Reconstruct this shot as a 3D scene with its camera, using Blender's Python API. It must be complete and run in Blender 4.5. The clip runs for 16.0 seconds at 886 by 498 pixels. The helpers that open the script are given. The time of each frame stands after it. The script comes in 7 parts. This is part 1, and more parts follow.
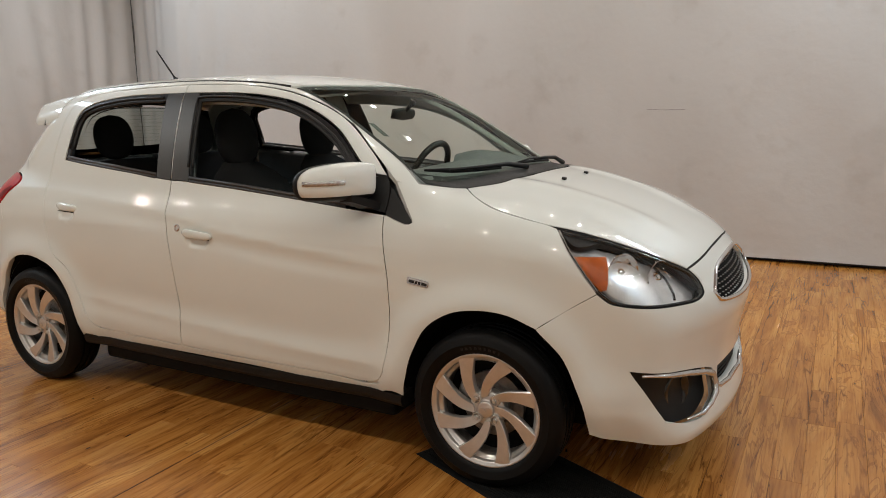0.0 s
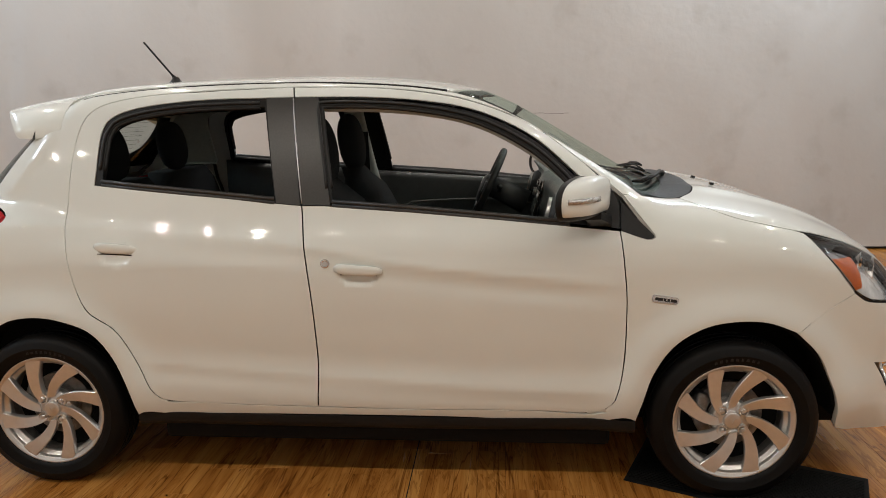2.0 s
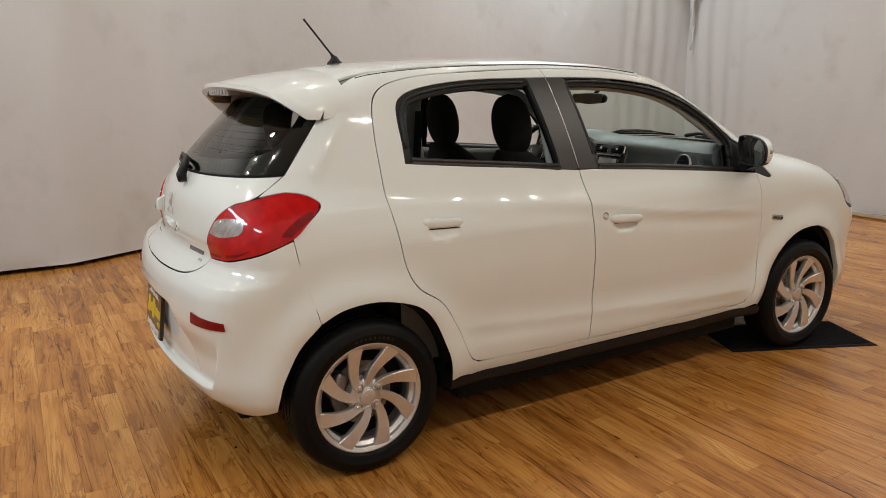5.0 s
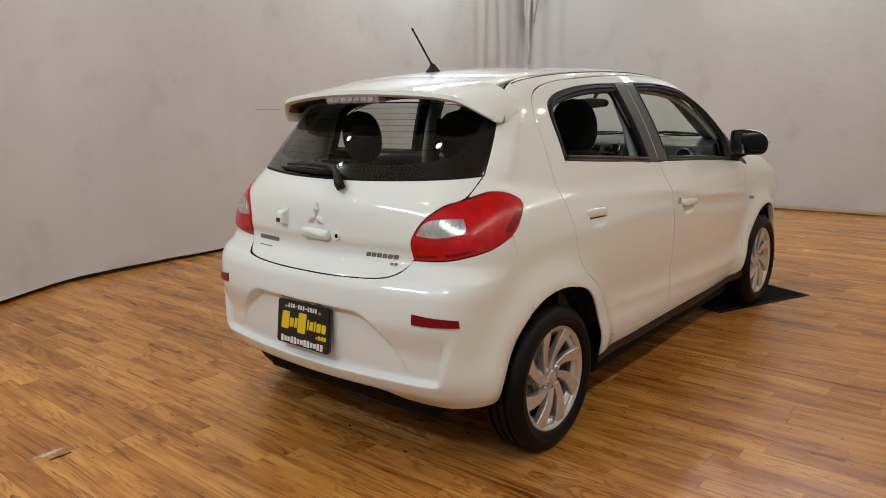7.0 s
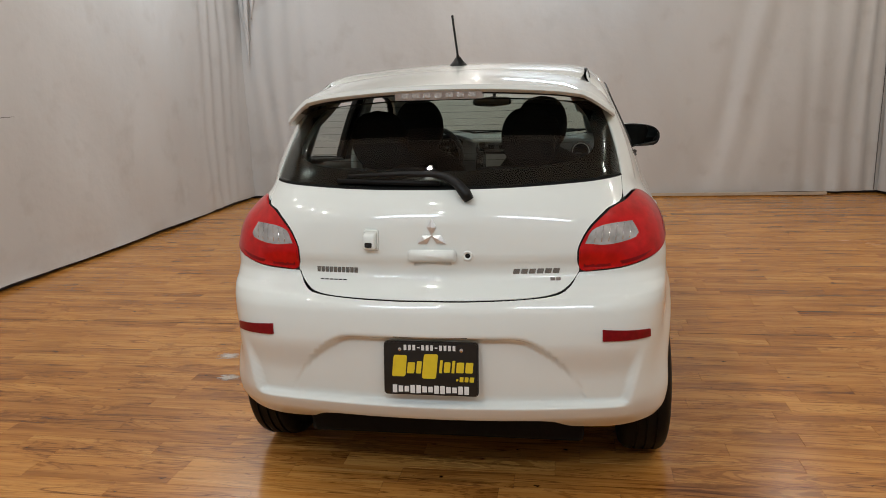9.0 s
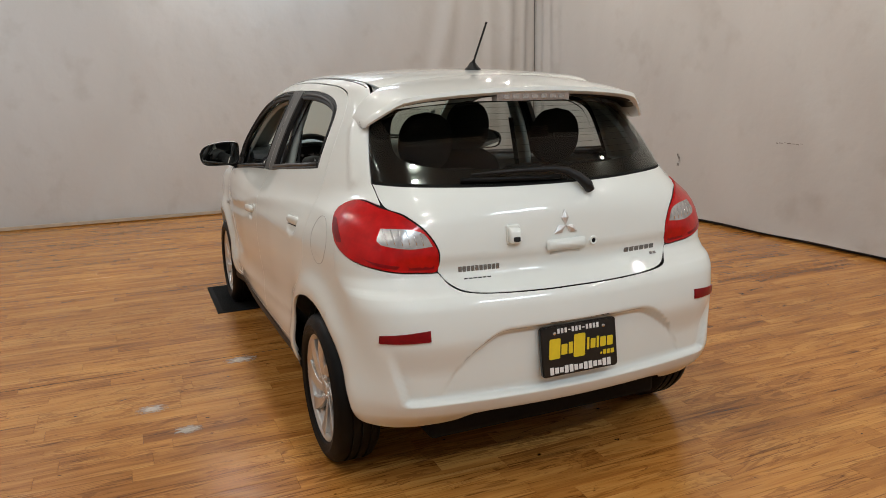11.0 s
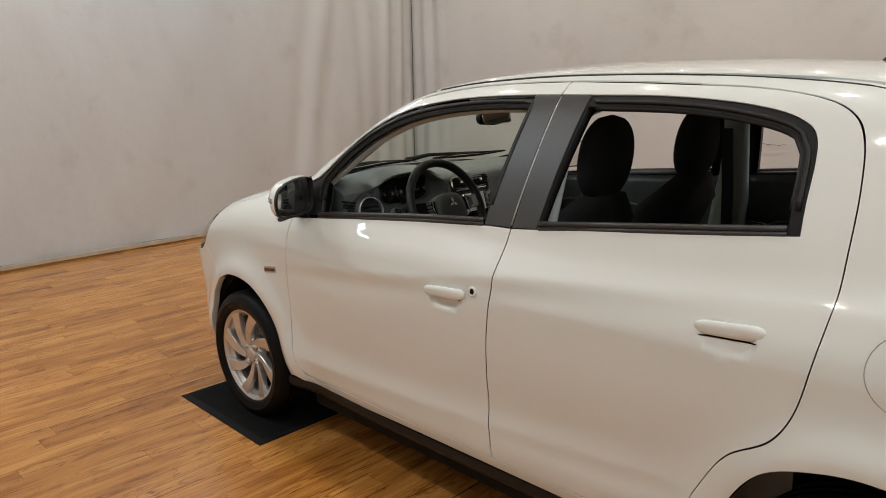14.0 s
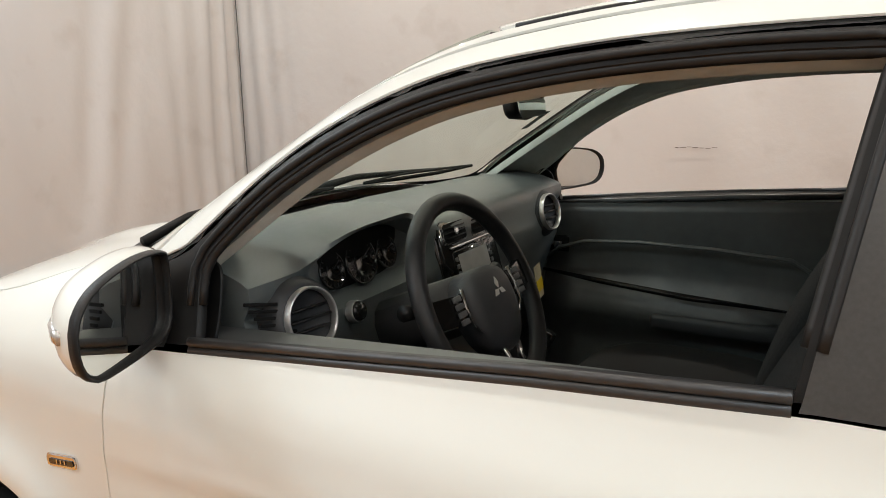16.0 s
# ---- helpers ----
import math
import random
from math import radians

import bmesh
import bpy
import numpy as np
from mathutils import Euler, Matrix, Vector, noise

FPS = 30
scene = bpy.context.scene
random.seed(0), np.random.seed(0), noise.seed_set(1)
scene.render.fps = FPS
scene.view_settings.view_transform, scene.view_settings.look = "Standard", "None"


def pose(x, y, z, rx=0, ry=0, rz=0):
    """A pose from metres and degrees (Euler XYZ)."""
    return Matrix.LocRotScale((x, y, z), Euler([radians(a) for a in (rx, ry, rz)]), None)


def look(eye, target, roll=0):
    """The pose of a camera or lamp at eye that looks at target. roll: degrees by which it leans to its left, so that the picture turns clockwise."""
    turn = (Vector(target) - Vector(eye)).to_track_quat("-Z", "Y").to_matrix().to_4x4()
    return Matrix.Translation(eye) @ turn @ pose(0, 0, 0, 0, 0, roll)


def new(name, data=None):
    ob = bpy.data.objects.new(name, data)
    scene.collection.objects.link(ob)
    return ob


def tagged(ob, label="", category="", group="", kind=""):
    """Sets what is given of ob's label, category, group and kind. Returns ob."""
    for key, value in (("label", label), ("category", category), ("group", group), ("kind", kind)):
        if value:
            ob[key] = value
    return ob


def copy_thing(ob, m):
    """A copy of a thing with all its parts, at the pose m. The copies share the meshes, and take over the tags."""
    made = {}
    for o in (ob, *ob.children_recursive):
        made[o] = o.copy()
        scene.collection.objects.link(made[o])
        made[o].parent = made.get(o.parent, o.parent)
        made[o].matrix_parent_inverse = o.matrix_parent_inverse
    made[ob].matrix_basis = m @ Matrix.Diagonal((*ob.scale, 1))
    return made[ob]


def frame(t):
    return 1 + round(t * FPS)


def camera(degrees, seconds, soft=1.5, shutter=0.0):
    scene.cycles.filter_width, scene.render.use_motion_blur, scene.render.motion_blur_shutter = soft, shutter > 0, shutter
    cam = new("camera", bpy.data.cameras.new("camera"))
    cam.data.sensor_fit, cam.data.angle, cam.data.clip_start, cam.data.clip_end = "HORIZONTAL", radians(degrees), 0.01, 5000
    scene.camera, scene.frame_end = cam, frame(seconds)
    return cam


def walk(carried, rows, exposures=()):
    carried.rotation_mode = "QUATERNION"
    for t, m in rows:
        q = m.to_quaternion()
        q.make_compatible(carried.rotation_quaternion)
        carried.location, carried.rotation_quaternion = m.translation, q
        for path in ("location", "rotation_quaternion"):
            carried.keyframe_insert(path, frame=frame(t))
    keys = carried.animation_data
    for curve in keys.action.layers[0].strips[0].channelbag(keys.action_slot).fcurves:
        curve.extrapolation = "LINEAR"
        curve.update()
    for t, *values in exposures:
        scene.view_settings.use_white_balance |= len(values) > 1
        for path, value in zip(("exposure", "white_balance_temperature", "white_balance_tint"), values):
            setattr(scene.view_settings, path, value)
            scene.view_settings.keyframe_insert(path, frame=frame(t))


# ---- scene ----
cam = camera(62.1, 16.0, soft=0.9)

PATH = [
    (0, (2.239, -2.963, 1.319), (1.313, -1.231, 0.944), -0.9),
    (0.5, (1.786, -3.057, 1.319), (1.117, -1.21, 0.944), -0.9),
    (1, (1.354, -3.144, 1.353), (0.907, -1.233, 0.966), -1.0),
    (1.5, (0.886, -3.155, 1.382), (0.586, -1.215, 0.999), -0.9),
    (2, (0.423, -3.208, 1.368), (0.272, -1.251, 0.984), -0.9),
    (2.5, (-0.012, -3.186, 1.347), (-0.027, -1.224, 0.959), -0.9),
    (3, (-0.386, -3.201, 1.343), (-0.306, -1.242, 0.948), -1.2),
    (3.5, (-0.817, -3.22, 1.328), (-0.515, -1.284, 0.932), -1.1),
    (4, (-1.253, -3.109, 1.321), (-0.724, -1.223, 0.916), -1.0),
    (4.5, (-1.754, -3.084, 1.384), (-0.976, -1.292, 0.956), -0.9),
    (7, (-3.542, -2.195, 1.378), (-2.049, -0.929, 0.965), -1.7),
    (7.5, (-3.742, -1.775, 1.388), (-2.113, -0.694, 0.965), -1.8),
    (8, (-3.843, -1.324, 1.398), (-2.1, -0.442, 0.969), -1.9),
    (8.5, (-3.993, -0.894, 1.396), (-2.145, -0.262, 0.965), -2.0),
    (11, (-3.851, 1.393, 1.397), (-2.057, 0.617, 0.973), -1.2),
    (11.5, (-3.648, 1.728, 1.39), (-1.923, 0.809, 0.967), -1.1),
    (12, (-3.316, 2.109, 1.389), (-1.707, 1.0, 0.962), -1.2),
    (12.5, (-2.978, 2.31, 1.399), (-1.466, 1.075, 0.965), -1.3),
    (13, (-2.498, 2.411, 1.452), (-1.033, 1.122, 1.012), -1.4),
    (13.5, (-2.019, 2.447, 1.464), (-0.593, 1.119, 1.014), -1.6),
    (14, (-1.571, 2.326, 1.449), (-0.186, 0.954, 1.004), -1.3),
    (14.5, (-1.103, 2.183, 1.405), (0.152, 0.689, 0.966), -0.9),
    (15, (-0.739, 1.969, 1.397), (0.408, 0.392, 0.954), -1.2),
    (15.5, (-0.433, 1.705, 1.378), (0.653, 0.085, 0.938), -1.2),
    (16, (-0.188, 1.463, 1.344), (0.796, -0.223, 0.908), -1.2),
]
walk(cam, [(t, look(eye, target, roll)) for t, eye, target, roll in PATH],
     exposures=((0, 0.0), (2, 0.06), (4.5, 0.08), (7, -0.03), (8.5, -0.08), (11, -0.04), (13, 0.05), (14.5, 0.02), (15.2, 0.24), (16, 0.64)))

# ---------------------------------------------------------------- light
world = bpy.data.worlds.new("studio_world")
scene.world = world
world.use_nodes = True
world.node_tree.nodes["Background"].inputs[0].default_value = (0.9, 0.85, 0.8, 1)
world.node_tree.nodes["Background"].inputs[1].default_value = 0.02
# the rear power drives an added pair of tubes that brightens the tail
LAMP_W, TUBE_W, REAR_FILL_W = 5.6, 29.0, 39.0
ROOM_X0, ROOM_X1, ROOM_Y0, ROOM_Y1, ROOM_Z = -5.7, 5.30, -4.02, 3.72, 3.9


def sky_lamp(x, y, z, power, size, colour):
    data = bpy.data.lights.new("lamp_light", "AREA")
    data.energy, data.size, data.shape, data.color = power, size, "DISK", colour
    ob = new("lamp_light", data)
    ob.location = (x, y, z)
    return ob


# ---------------------------------------------------------------- materials
def mat(name, colour, rough=0.5, metal=0.0, coat=0.0, spec=0.5, noise_scale=0, noise_amount=0.0, bump=0.0, bump_scale=200, emit=0.0, rough_var=0.0):
    m = bpy.data.materials.new(name)
    m.use_nodes = True
    nt = m.node_tree
    b = nt.nodes["Principled BSDF"]
    b.inputs["Base Color"].default_value = (*colour, 1)
    b.inputs["Roughness"].default_value = rough
    b.inputs["Metallic"].default_value = metal
    b.inputs["Coat Weight"].default_value = coat
    b.inputs["Coat Roughness"].default_value = 0.02
    b.inputs["Specular IOR Level"].default_value = spec
    tc = nt.nodes.new("ShaderNodeTexCoord")
    if noise_amount or rough_var:
        n = nt.nodes.new("ShaderNodeTexNoise")
        n.inputs["Scale"].default_value, n.inputs["Detail"].default_value = noise_scale or 8, 6
        nt.links.new(tc.outputs["Object"], n.inputs["Vector"])
    if noise_amount:
        r = nt.nodes.new("ShaderNodeValToRGB")
        lo, hi = 1 - noise_amount, 1 + noise_amount
        r.color_ramp.elements[0].position, r.color_ramp.elements[1].position = 0.3, 0.7
        r.color_ramp.elements[0].color = (*[min(1, c * lo) for c in colour], 1)
        r.color_ramp.elements[1].color = (*[min(1, c * hi) for c in colour], 1)
        nt.links.new(n.outputs["Fac"], r.inputs["Fac"])
        nt.links.new(r.outputs["Color"], b.inputs["Base Color"])
    if rough_var:
        mr = nt.nodes.new("ShaderNodeMapRange")
        mr.inputs["To Min"].default_value, mr.inputs["To Max"].default_value = max(0.02, rough - rough_var), min(1, rough + rough_var)
        nt.links.new(n.outputs["Fac"], mr.inputs["Value"])
        nt.links.new(mr.outputs["Result"], b.inputs["Roughness"])
    if bump:
        n2 = nt.nodes.new("ShaderNodeTexNoise")
        n2.inputs["Scale"].default_value, n2.inputs["Detail"].default_value = bump_scale, 3
        nt.links.new(tc.outputs["Object"], n2.inputs["Vector"])
        bp = nt.nodes.new("ShaderNodeBump")
        bp.inputs["Strength"].default_value, bp.inputs["Distance"].default_value = bump, 0.002
        nt.links.new(n2.outputs["Fac"], bp.inputs["Height"])
        nt.links.new(bp.outputs["Normal"], b.inputs["Normal"])
    if emit:
        b.inputs["Emission Color"].default_value = (*colour, 1)
        b.inputs["Emission Strength"].default_value = emit
    return m


def glass(name, tint, edge=0.75, base=0.045):
    """Thin tinted glass: clear, with a gloss that grows towards grazing views."""
    m = bpy.data.materials.new(name)
    m.use_nodes = True
    nt = m.node_tree
    nt.nodes.remove(nt.nodes["Principled BSDF"])
    t, g, mix, lw, pw, mr = (nt.nodes.new("ShaderNode" + k) for k in ("BsdfTransparent", "BsdfGlossy", "MixShader", "LayerWeight", "Math", "MapRange"))
    t.inputs["Color"].default_value = (*tint, 1)
    g.inputs["Roughness"].default_value = 0.01
    lw.inputs["Blend"].default_value = 0.5
    pw.operation, pw.inputs[1].default_value = "POWER", 4.0
    mr.inputs["To Min"].default_value, mr.inputs["To Max"].default_value = base, edge
    nt.links.new(lw.outputs["Facing"], pw.inputs[0])
    nt.links.new(pw.outputs[0], mr.inputs["Value"])
    nt.links.new(mr.outputs[0], mix.inputs[0])
    nt.links.new(t.outputs[0], mix.inputs[1])
    nt.links.new(g.outputs[0], mix.inputs[2])
    nt.links.new(mix.outputs[0], nt.nodes["Material Output"].inputs[0])
    return m


PAINT = mat("white_paint", (0.755, 0.785, 0.745), 0.38, 0, 1.0, 0.3, 3, 0.012, rough_var=0.05)
PAINT.node_tree.nodes["Principled BSDF"].inputs["Coat Roughness"].default_value = 0.05
BLACK_TRIM = mat("black_trim", (0.010, 0.010, 0.010), 0.45, 0, 0, 0.24, 60, 0.15, 0.15, 900, rough_var=0.08)
BLACK_GLOSS = mat("gloss_black", (0.008, 0.008, 0.008), 0.12, 0, 0.4, 0.5, 30, 0.1)
SATIN_BLACK = mat("satin_black_film", (0.044, 0.044, 0.042), 0.34, 0, 0, 0.5, 200, 0.12, 0.06, 1500)
DARK_VOID = mat("black_seal", (0.006, 0.006, 0.006), 0.8, 0, 0, 0.2, 40, 0.2)
SEAL = mat("joint_rubber", (0.34, 0.335, 0.32), 0.7, 0, 0, 0.3, 40, 0.2)
RUBBER = mat("tyre_rubber", (0.004, 0.004, 0.004), 0.5, 0, 0, 0.16, 25, 0.3, 0.25, 400, rough_var=0.12)
ALLOY = mat("silver_alloy", (0.66, 0.655, 0.64), 0.30, 0.75, 0.6, 0.5, 40, 0.05, 0.05, 1200, rough_var=0.06)
CHROME = mat("chrome", (0.78, 0.78, 0.78), 0.08, 1.0, 0, 0.5, 30, 0.03)
STEEL = mat("brake_steel", (0.28, 0.27, 0.26), 0.45, 0.8, 0, 0.5, 40, 0.3)
DASH = mat("dash_plastic", (0.098, 0.112, 0.112), 0.34, 0, 0, 1.0, 30, 0.1, 0.3, 1100, rough_var=0.06)
DASH_SOFT = mat("dash_grey_plastic", (0.085, 0.090, 0.090), 0.40, 0, 0, 0.8, 30, 0.1, 0.25, 900)
DASH_DARK = mat("black_plastic", (0.036, 0.037, 0.039), 0.5, 0, 0, 0.5, 30, 0.1, 0.3, 1100)
FABRIC = mat("seat_fabric", (0.024, 0.024, 0.024), 0.92, 0, 0, 0.2, 300, 0.4, 0.5, 1600)
LINER = mat("headliner_cloth", (0.50, 0.475, 0.44), 0.95, 0, 0, 0.1, 200, 0.1, 0.3, 1200)
PILLAR = mat("pillar_trim_plastic", (0.43, 0.455, 0.42), 0.6, 0, 0, 0.4, 60, 0.05, 0.2, 900)
CARPET = mat("carpet", (0.012, 0.012, 0.012), 0.98, 0, 0, 0.1, 200, 0.4, 0.6, 900)
RED_LENS = mat("red_lens", (0.46, 0.002, 0.003), 0.34, 0, 0.6, 0.12, 30, 0.20, 0.2, 90)
INSERT = mat("clear_lamp_insert", (0.42, 0.41, 0.40), 0.20, 0.45, 1.0, 0.5, 26, 0.30, 0.25, 45)
RED_DARK = mat("dark_red_lens", (0.20, 0.004, 0.008), 0.3, 0, 0.35, 0.1, 60, 0.2)
AMBER = mat("amber_lens", (0.50, 0.10, 0.006), 0.3, 0, 0.3, 0.4, 70, 0.35, 0.6, 90)
CLEAR_BITS = mat("faceted_reflector", (0.55, 0.54, 0.52), 0.22, 0.7, 0.6, 0.5, 140, 0.35, 1.0, 160)
BADGE = mat("badge_silver", (0.70, 0.70, 0.69), 0.30, 0.55, 0.5, 0.5, 60, 0.05)
WINDSHIELD = glass("windshield_glass", (0.82, 0.91, 0.86), 0.20, 0.055)
REAR_GLASS = glass("tinted_glass", (0.60, 0.65, 0.62), 0.85, 0.06)
LENS = glass("clear_lens", (0.97, 0.98, 0.98), 0.35, 0.04)
MIRROR = mat("mirror", (0.85, 0.87, 0.86), 0.02, 1.0)


# ---------------------------------------------------------------- mesh helpers
def part(name, bm, material, parent=None, label="", smooth=True, fix=True):
    if fix:
        bmesh.ops.recalc_face_normals(bm, faces=bm.faces)
    me = bpy.data.meshes.new(name)
    bm.to_mesh(me)
    bm.free()
    return link(name, me, material, parent, label, smooth)


def link(name, me, material, parent=None, label="", smooth=True):
    me.materials.append(material)
    if smooth:
        me.shade_smooth()
    ob = new(name, me)
    if parent:
        ob.parent = parent
    if label:
        tagged(ob, label)
    return ob


def hard(ob, degrees=35):
    ob.data.set_sharp_from_angle(angle=radians(degrees))
    return ob


def box(bm, centre, size, bevel=0.0, segments=2, m=None):
    r = bmesh.ops.create_cube(bm, size=1, matrix=(m or Matrix()) @ Matrix.Translation(centre) @ Matrix.Diagonal((*size, 1)))
    if bevel:
        edges = list({e for v in r["verts"] for e in v.link_edges})
        bmesh.ops.bevel(bm, geom=edges, offset=bevel, segments=segments, affect="EDGES", profile=0.6)
    return r


def lathe(bm, profile, m, steps=48, closed=True):
    """Turns (radius, height) pairs round the z axis of m."""
    rings = []
    for r, h in profile:
        rings.append([bm.verts.new(m @ Vector((r * math.cos(a), r * math.sin(a), h))) for a in np.linspace(0, 2 * math.pi, steps, endpoint=False)])
    for a, b in zip(rings, rings[1:]):
        for i in range(steps):
            bm.faces.new((a[i], a[(i + 1) % steps], b[(i + 1) % steps], b[i]))
    return rings


def tube(bm, path, radius, steps=10, cap=True):
    """A round bar along a path of points; radius may vary."""
    path = [Vector(p) for p in path]
    radii = radius if isinstance(radius, (list, tuple)) else [radius] * len(path)
    rings, up = [], None
    for i, p in enumerate(path):
        d = (path[min(i + 1, len(path) - 1)] - path[max(i - 1, 0)]).normalized()
        if up is None:
            up = d.orthogonal().normalized()
        up = (up - d * up.dot(d)).normalized()
        side = d.cross(up)
        rings.append([bm.verts.new(p + radii[i] * (math.cos(a) * up + math.sin(a) * side)) for a in np.linspace(0, 2 * math.pi, steps, endpoint=False)])
    for a, b in zip(rings, rings[1:]):
        for i in range(steps):
            bm.faces.new((a[i], a[(i + 1) % steps], b[(i + 1) % steps], b[i]))
    if cap:
        bm.faces.new(rings[0][::-1])
        bm.faces.new(rings[-1])
    return rings


def sweep(bm, rings, cap=True, loop=False):
    """Skins rings of points (all with one count)."""
    rows = [[bm.verts.new(p) for p in ring] for ring in rings]
    n = len(rows[0])
    pairs = list(zip(rows, rows[1:])) + ([(rows[-1], rows[0])] if loop else [])
    for a, b in pairs:
        for i in range(n):
            bm.faces.new((a[i], a[(i + 1) % n], b[(i + 1) % n], b[i]))
    if cap and not loop:
        bm.faces.new(rows[0][::-1])
        bm.faces.new(rows[-1])
    return rows


def superellipse(w, h, n=24, power=3.0):
    out = []
    for a in np.linspace(0, 2 * math.pi, n, endpoint=False):
        c, s = math.cos(a), math.sin(a)
        out.append((w * math.copysign(abs(c) ** (2 / power), c), h * math.copysign(abs(s) ** (2 / power), s)))
    return out


# ---------------------------------------------------------------- the car's surface
def curve(pairs):
    """A smooth curve through (x, y) pairs, held flat outside them."""
    xs, ys = np.array(pairs, float).T
    d = np.diff(ys) / np.diff(xs)
    m = np.r_[d[0], [0 if a * b <= 0 else 2 * a * b / (a + b) for a, b in zip(d, d[1:])], d[-1]]
    grid = np.linspace(xs[0], xs[-1], 3000)
    i = np.clip(np.searchsorted(xs, grid) - 1, 0, len(xs) - 2)
    h = np.diff(xs)[i]
    t = (grid - xs[i]) / h
    val = (1 + 2 * t) * (1 - t) ** 2 * ys[i] + t * (1 - t) ** 2 * h * m[i] + t * t * (3 - 2 * t) * ys[i + 1] + t * t * (t - 1) * h * m[i + 1]
    return lambda q: np.interp(q, grid, val)


def smax(a, b, k):
    h = np.clip(0.5 + 0.5 * (a - b) / k, 0, 1)
    return b + (a - b) * h + k * h * (1 - h)


def smin(a, b, k):
    return -smax(-a, -b, k)


def step(a, b, q):
    t = np.clip((q - a) / (b - a), 0, 1)
    return t * t * (3 - 2 * t)


AXLE_F, AXLE_R, AXLE_Z, TYRE_R = 1.225, -1.225, 0.287, 0.287
SIDE = curve([(0.14, 0.725), (0.22, 0.752), (0.27, 0.772), (0.34, 0.797), (0.40, 0.803), (0.47, 0.800), (0.60, 0.810), (0.72, 0.819), (0.82, 0.820), (0.88, 0.812), (0.925, 0.799), (0.96, 0.781), (1.0, 0.756), (1.03, 0.741), (1.12, 0.70)])
NARROW = curve([(-1.85, 0.13), (-1.7, 0.09), (-1.5, 0.060), (-1.2, 0.040), (-0.9, 0.022), (-0.5, 0.005), (0.2, 0.0), (0.6, 0.010), (0.95, 0.030), (1.3, 0.046), (1.6, 0.070), (1.8, 0.105), (1.95, 0.14)])
HOOD = curve([(0.7, 1.10), (0.95, 1.078), (1.1, 1.066), (1.285, 1.036), (1.5, 0.978), (1.7, 0.897), (1.83, 0.829), (1.92, 0.755), (2.0, 0.655)])
NOSE = curve([(0.12, 1.86), (0.16, 1.900), (0.20, 1.955), (0.24, 1.972), (0.29, 1.962), (0.36, 1.945), (0.45, 1.950), (0.55, 1.968), (0.62, 1.982), (0.68, 1.978), (0.74, 1.950), (0.80, 1.918), (0.86, 1.86), (0.95, 1.72)])
NOSE_BOW = curve([(0.2, 0.28), (0.35, 0.335), (0.5, 0.36), (0.62, 0.38), (0.8, 0.455)])
TAIL = curve([(0.15, -1.58), (0.22, -1.66), (0.28, -1.735), (0.34, -1.795), (0.40, -1.818), (0.47, -1.822), (0.60, -1.818), (0.69, -1.806), (0.735, -1.782), (0.765, -1.735), (0.80, -1.708), (0.88, -1.702), (0.97, -1.690), (1.03, -1.665), (1.10, -1.610), (1.33, -1.375), (1.5, -1.19)])
TAIL_BOW = curve([(0.3, 0.17), (0.7, 0.17), (0.85, 0.17), (1.0, 0.26), (1.1, 0.36), (1.35, 0.36)])
ROOF = curve([(-1.6, 1.36), (-1.35, 1.424), (-1.13, 1.459), (-0.95, 1.478), (-0.6, 1.493), (-0.3, 1.496), (0.0, 1.485), (0.25, 1.456), (0.45, 1.408), (0.8, 1.295)])
GLASS_NARROW = curve([(-1.6, 0.155), (-1.45, 0.108), (-1.3, 0.068), (-1.15, 0.045), (-1.0, 0.029), (-0.8, 0.013), (-0.5, 0.0), (0.4, 0.0), (0.7, 0.012), (0.9, 0.030), (1.1, 0.06)])
CREASE = curve([(-1.3, 0.975), (-1.1, 0.972), (-0.63, 0.943), (-0.25, 0.906), (0.12, 0.845), (0.7, 0.785), (1.0, 0.76)])
LOW_CREASE = curve([(-0.9, 0.505), (-0.2, 0.462), (0.73, 0.407), (0.9, 0.40)])


HANDLES = ((-0.050, 0.824), (-0.911, 0.890))


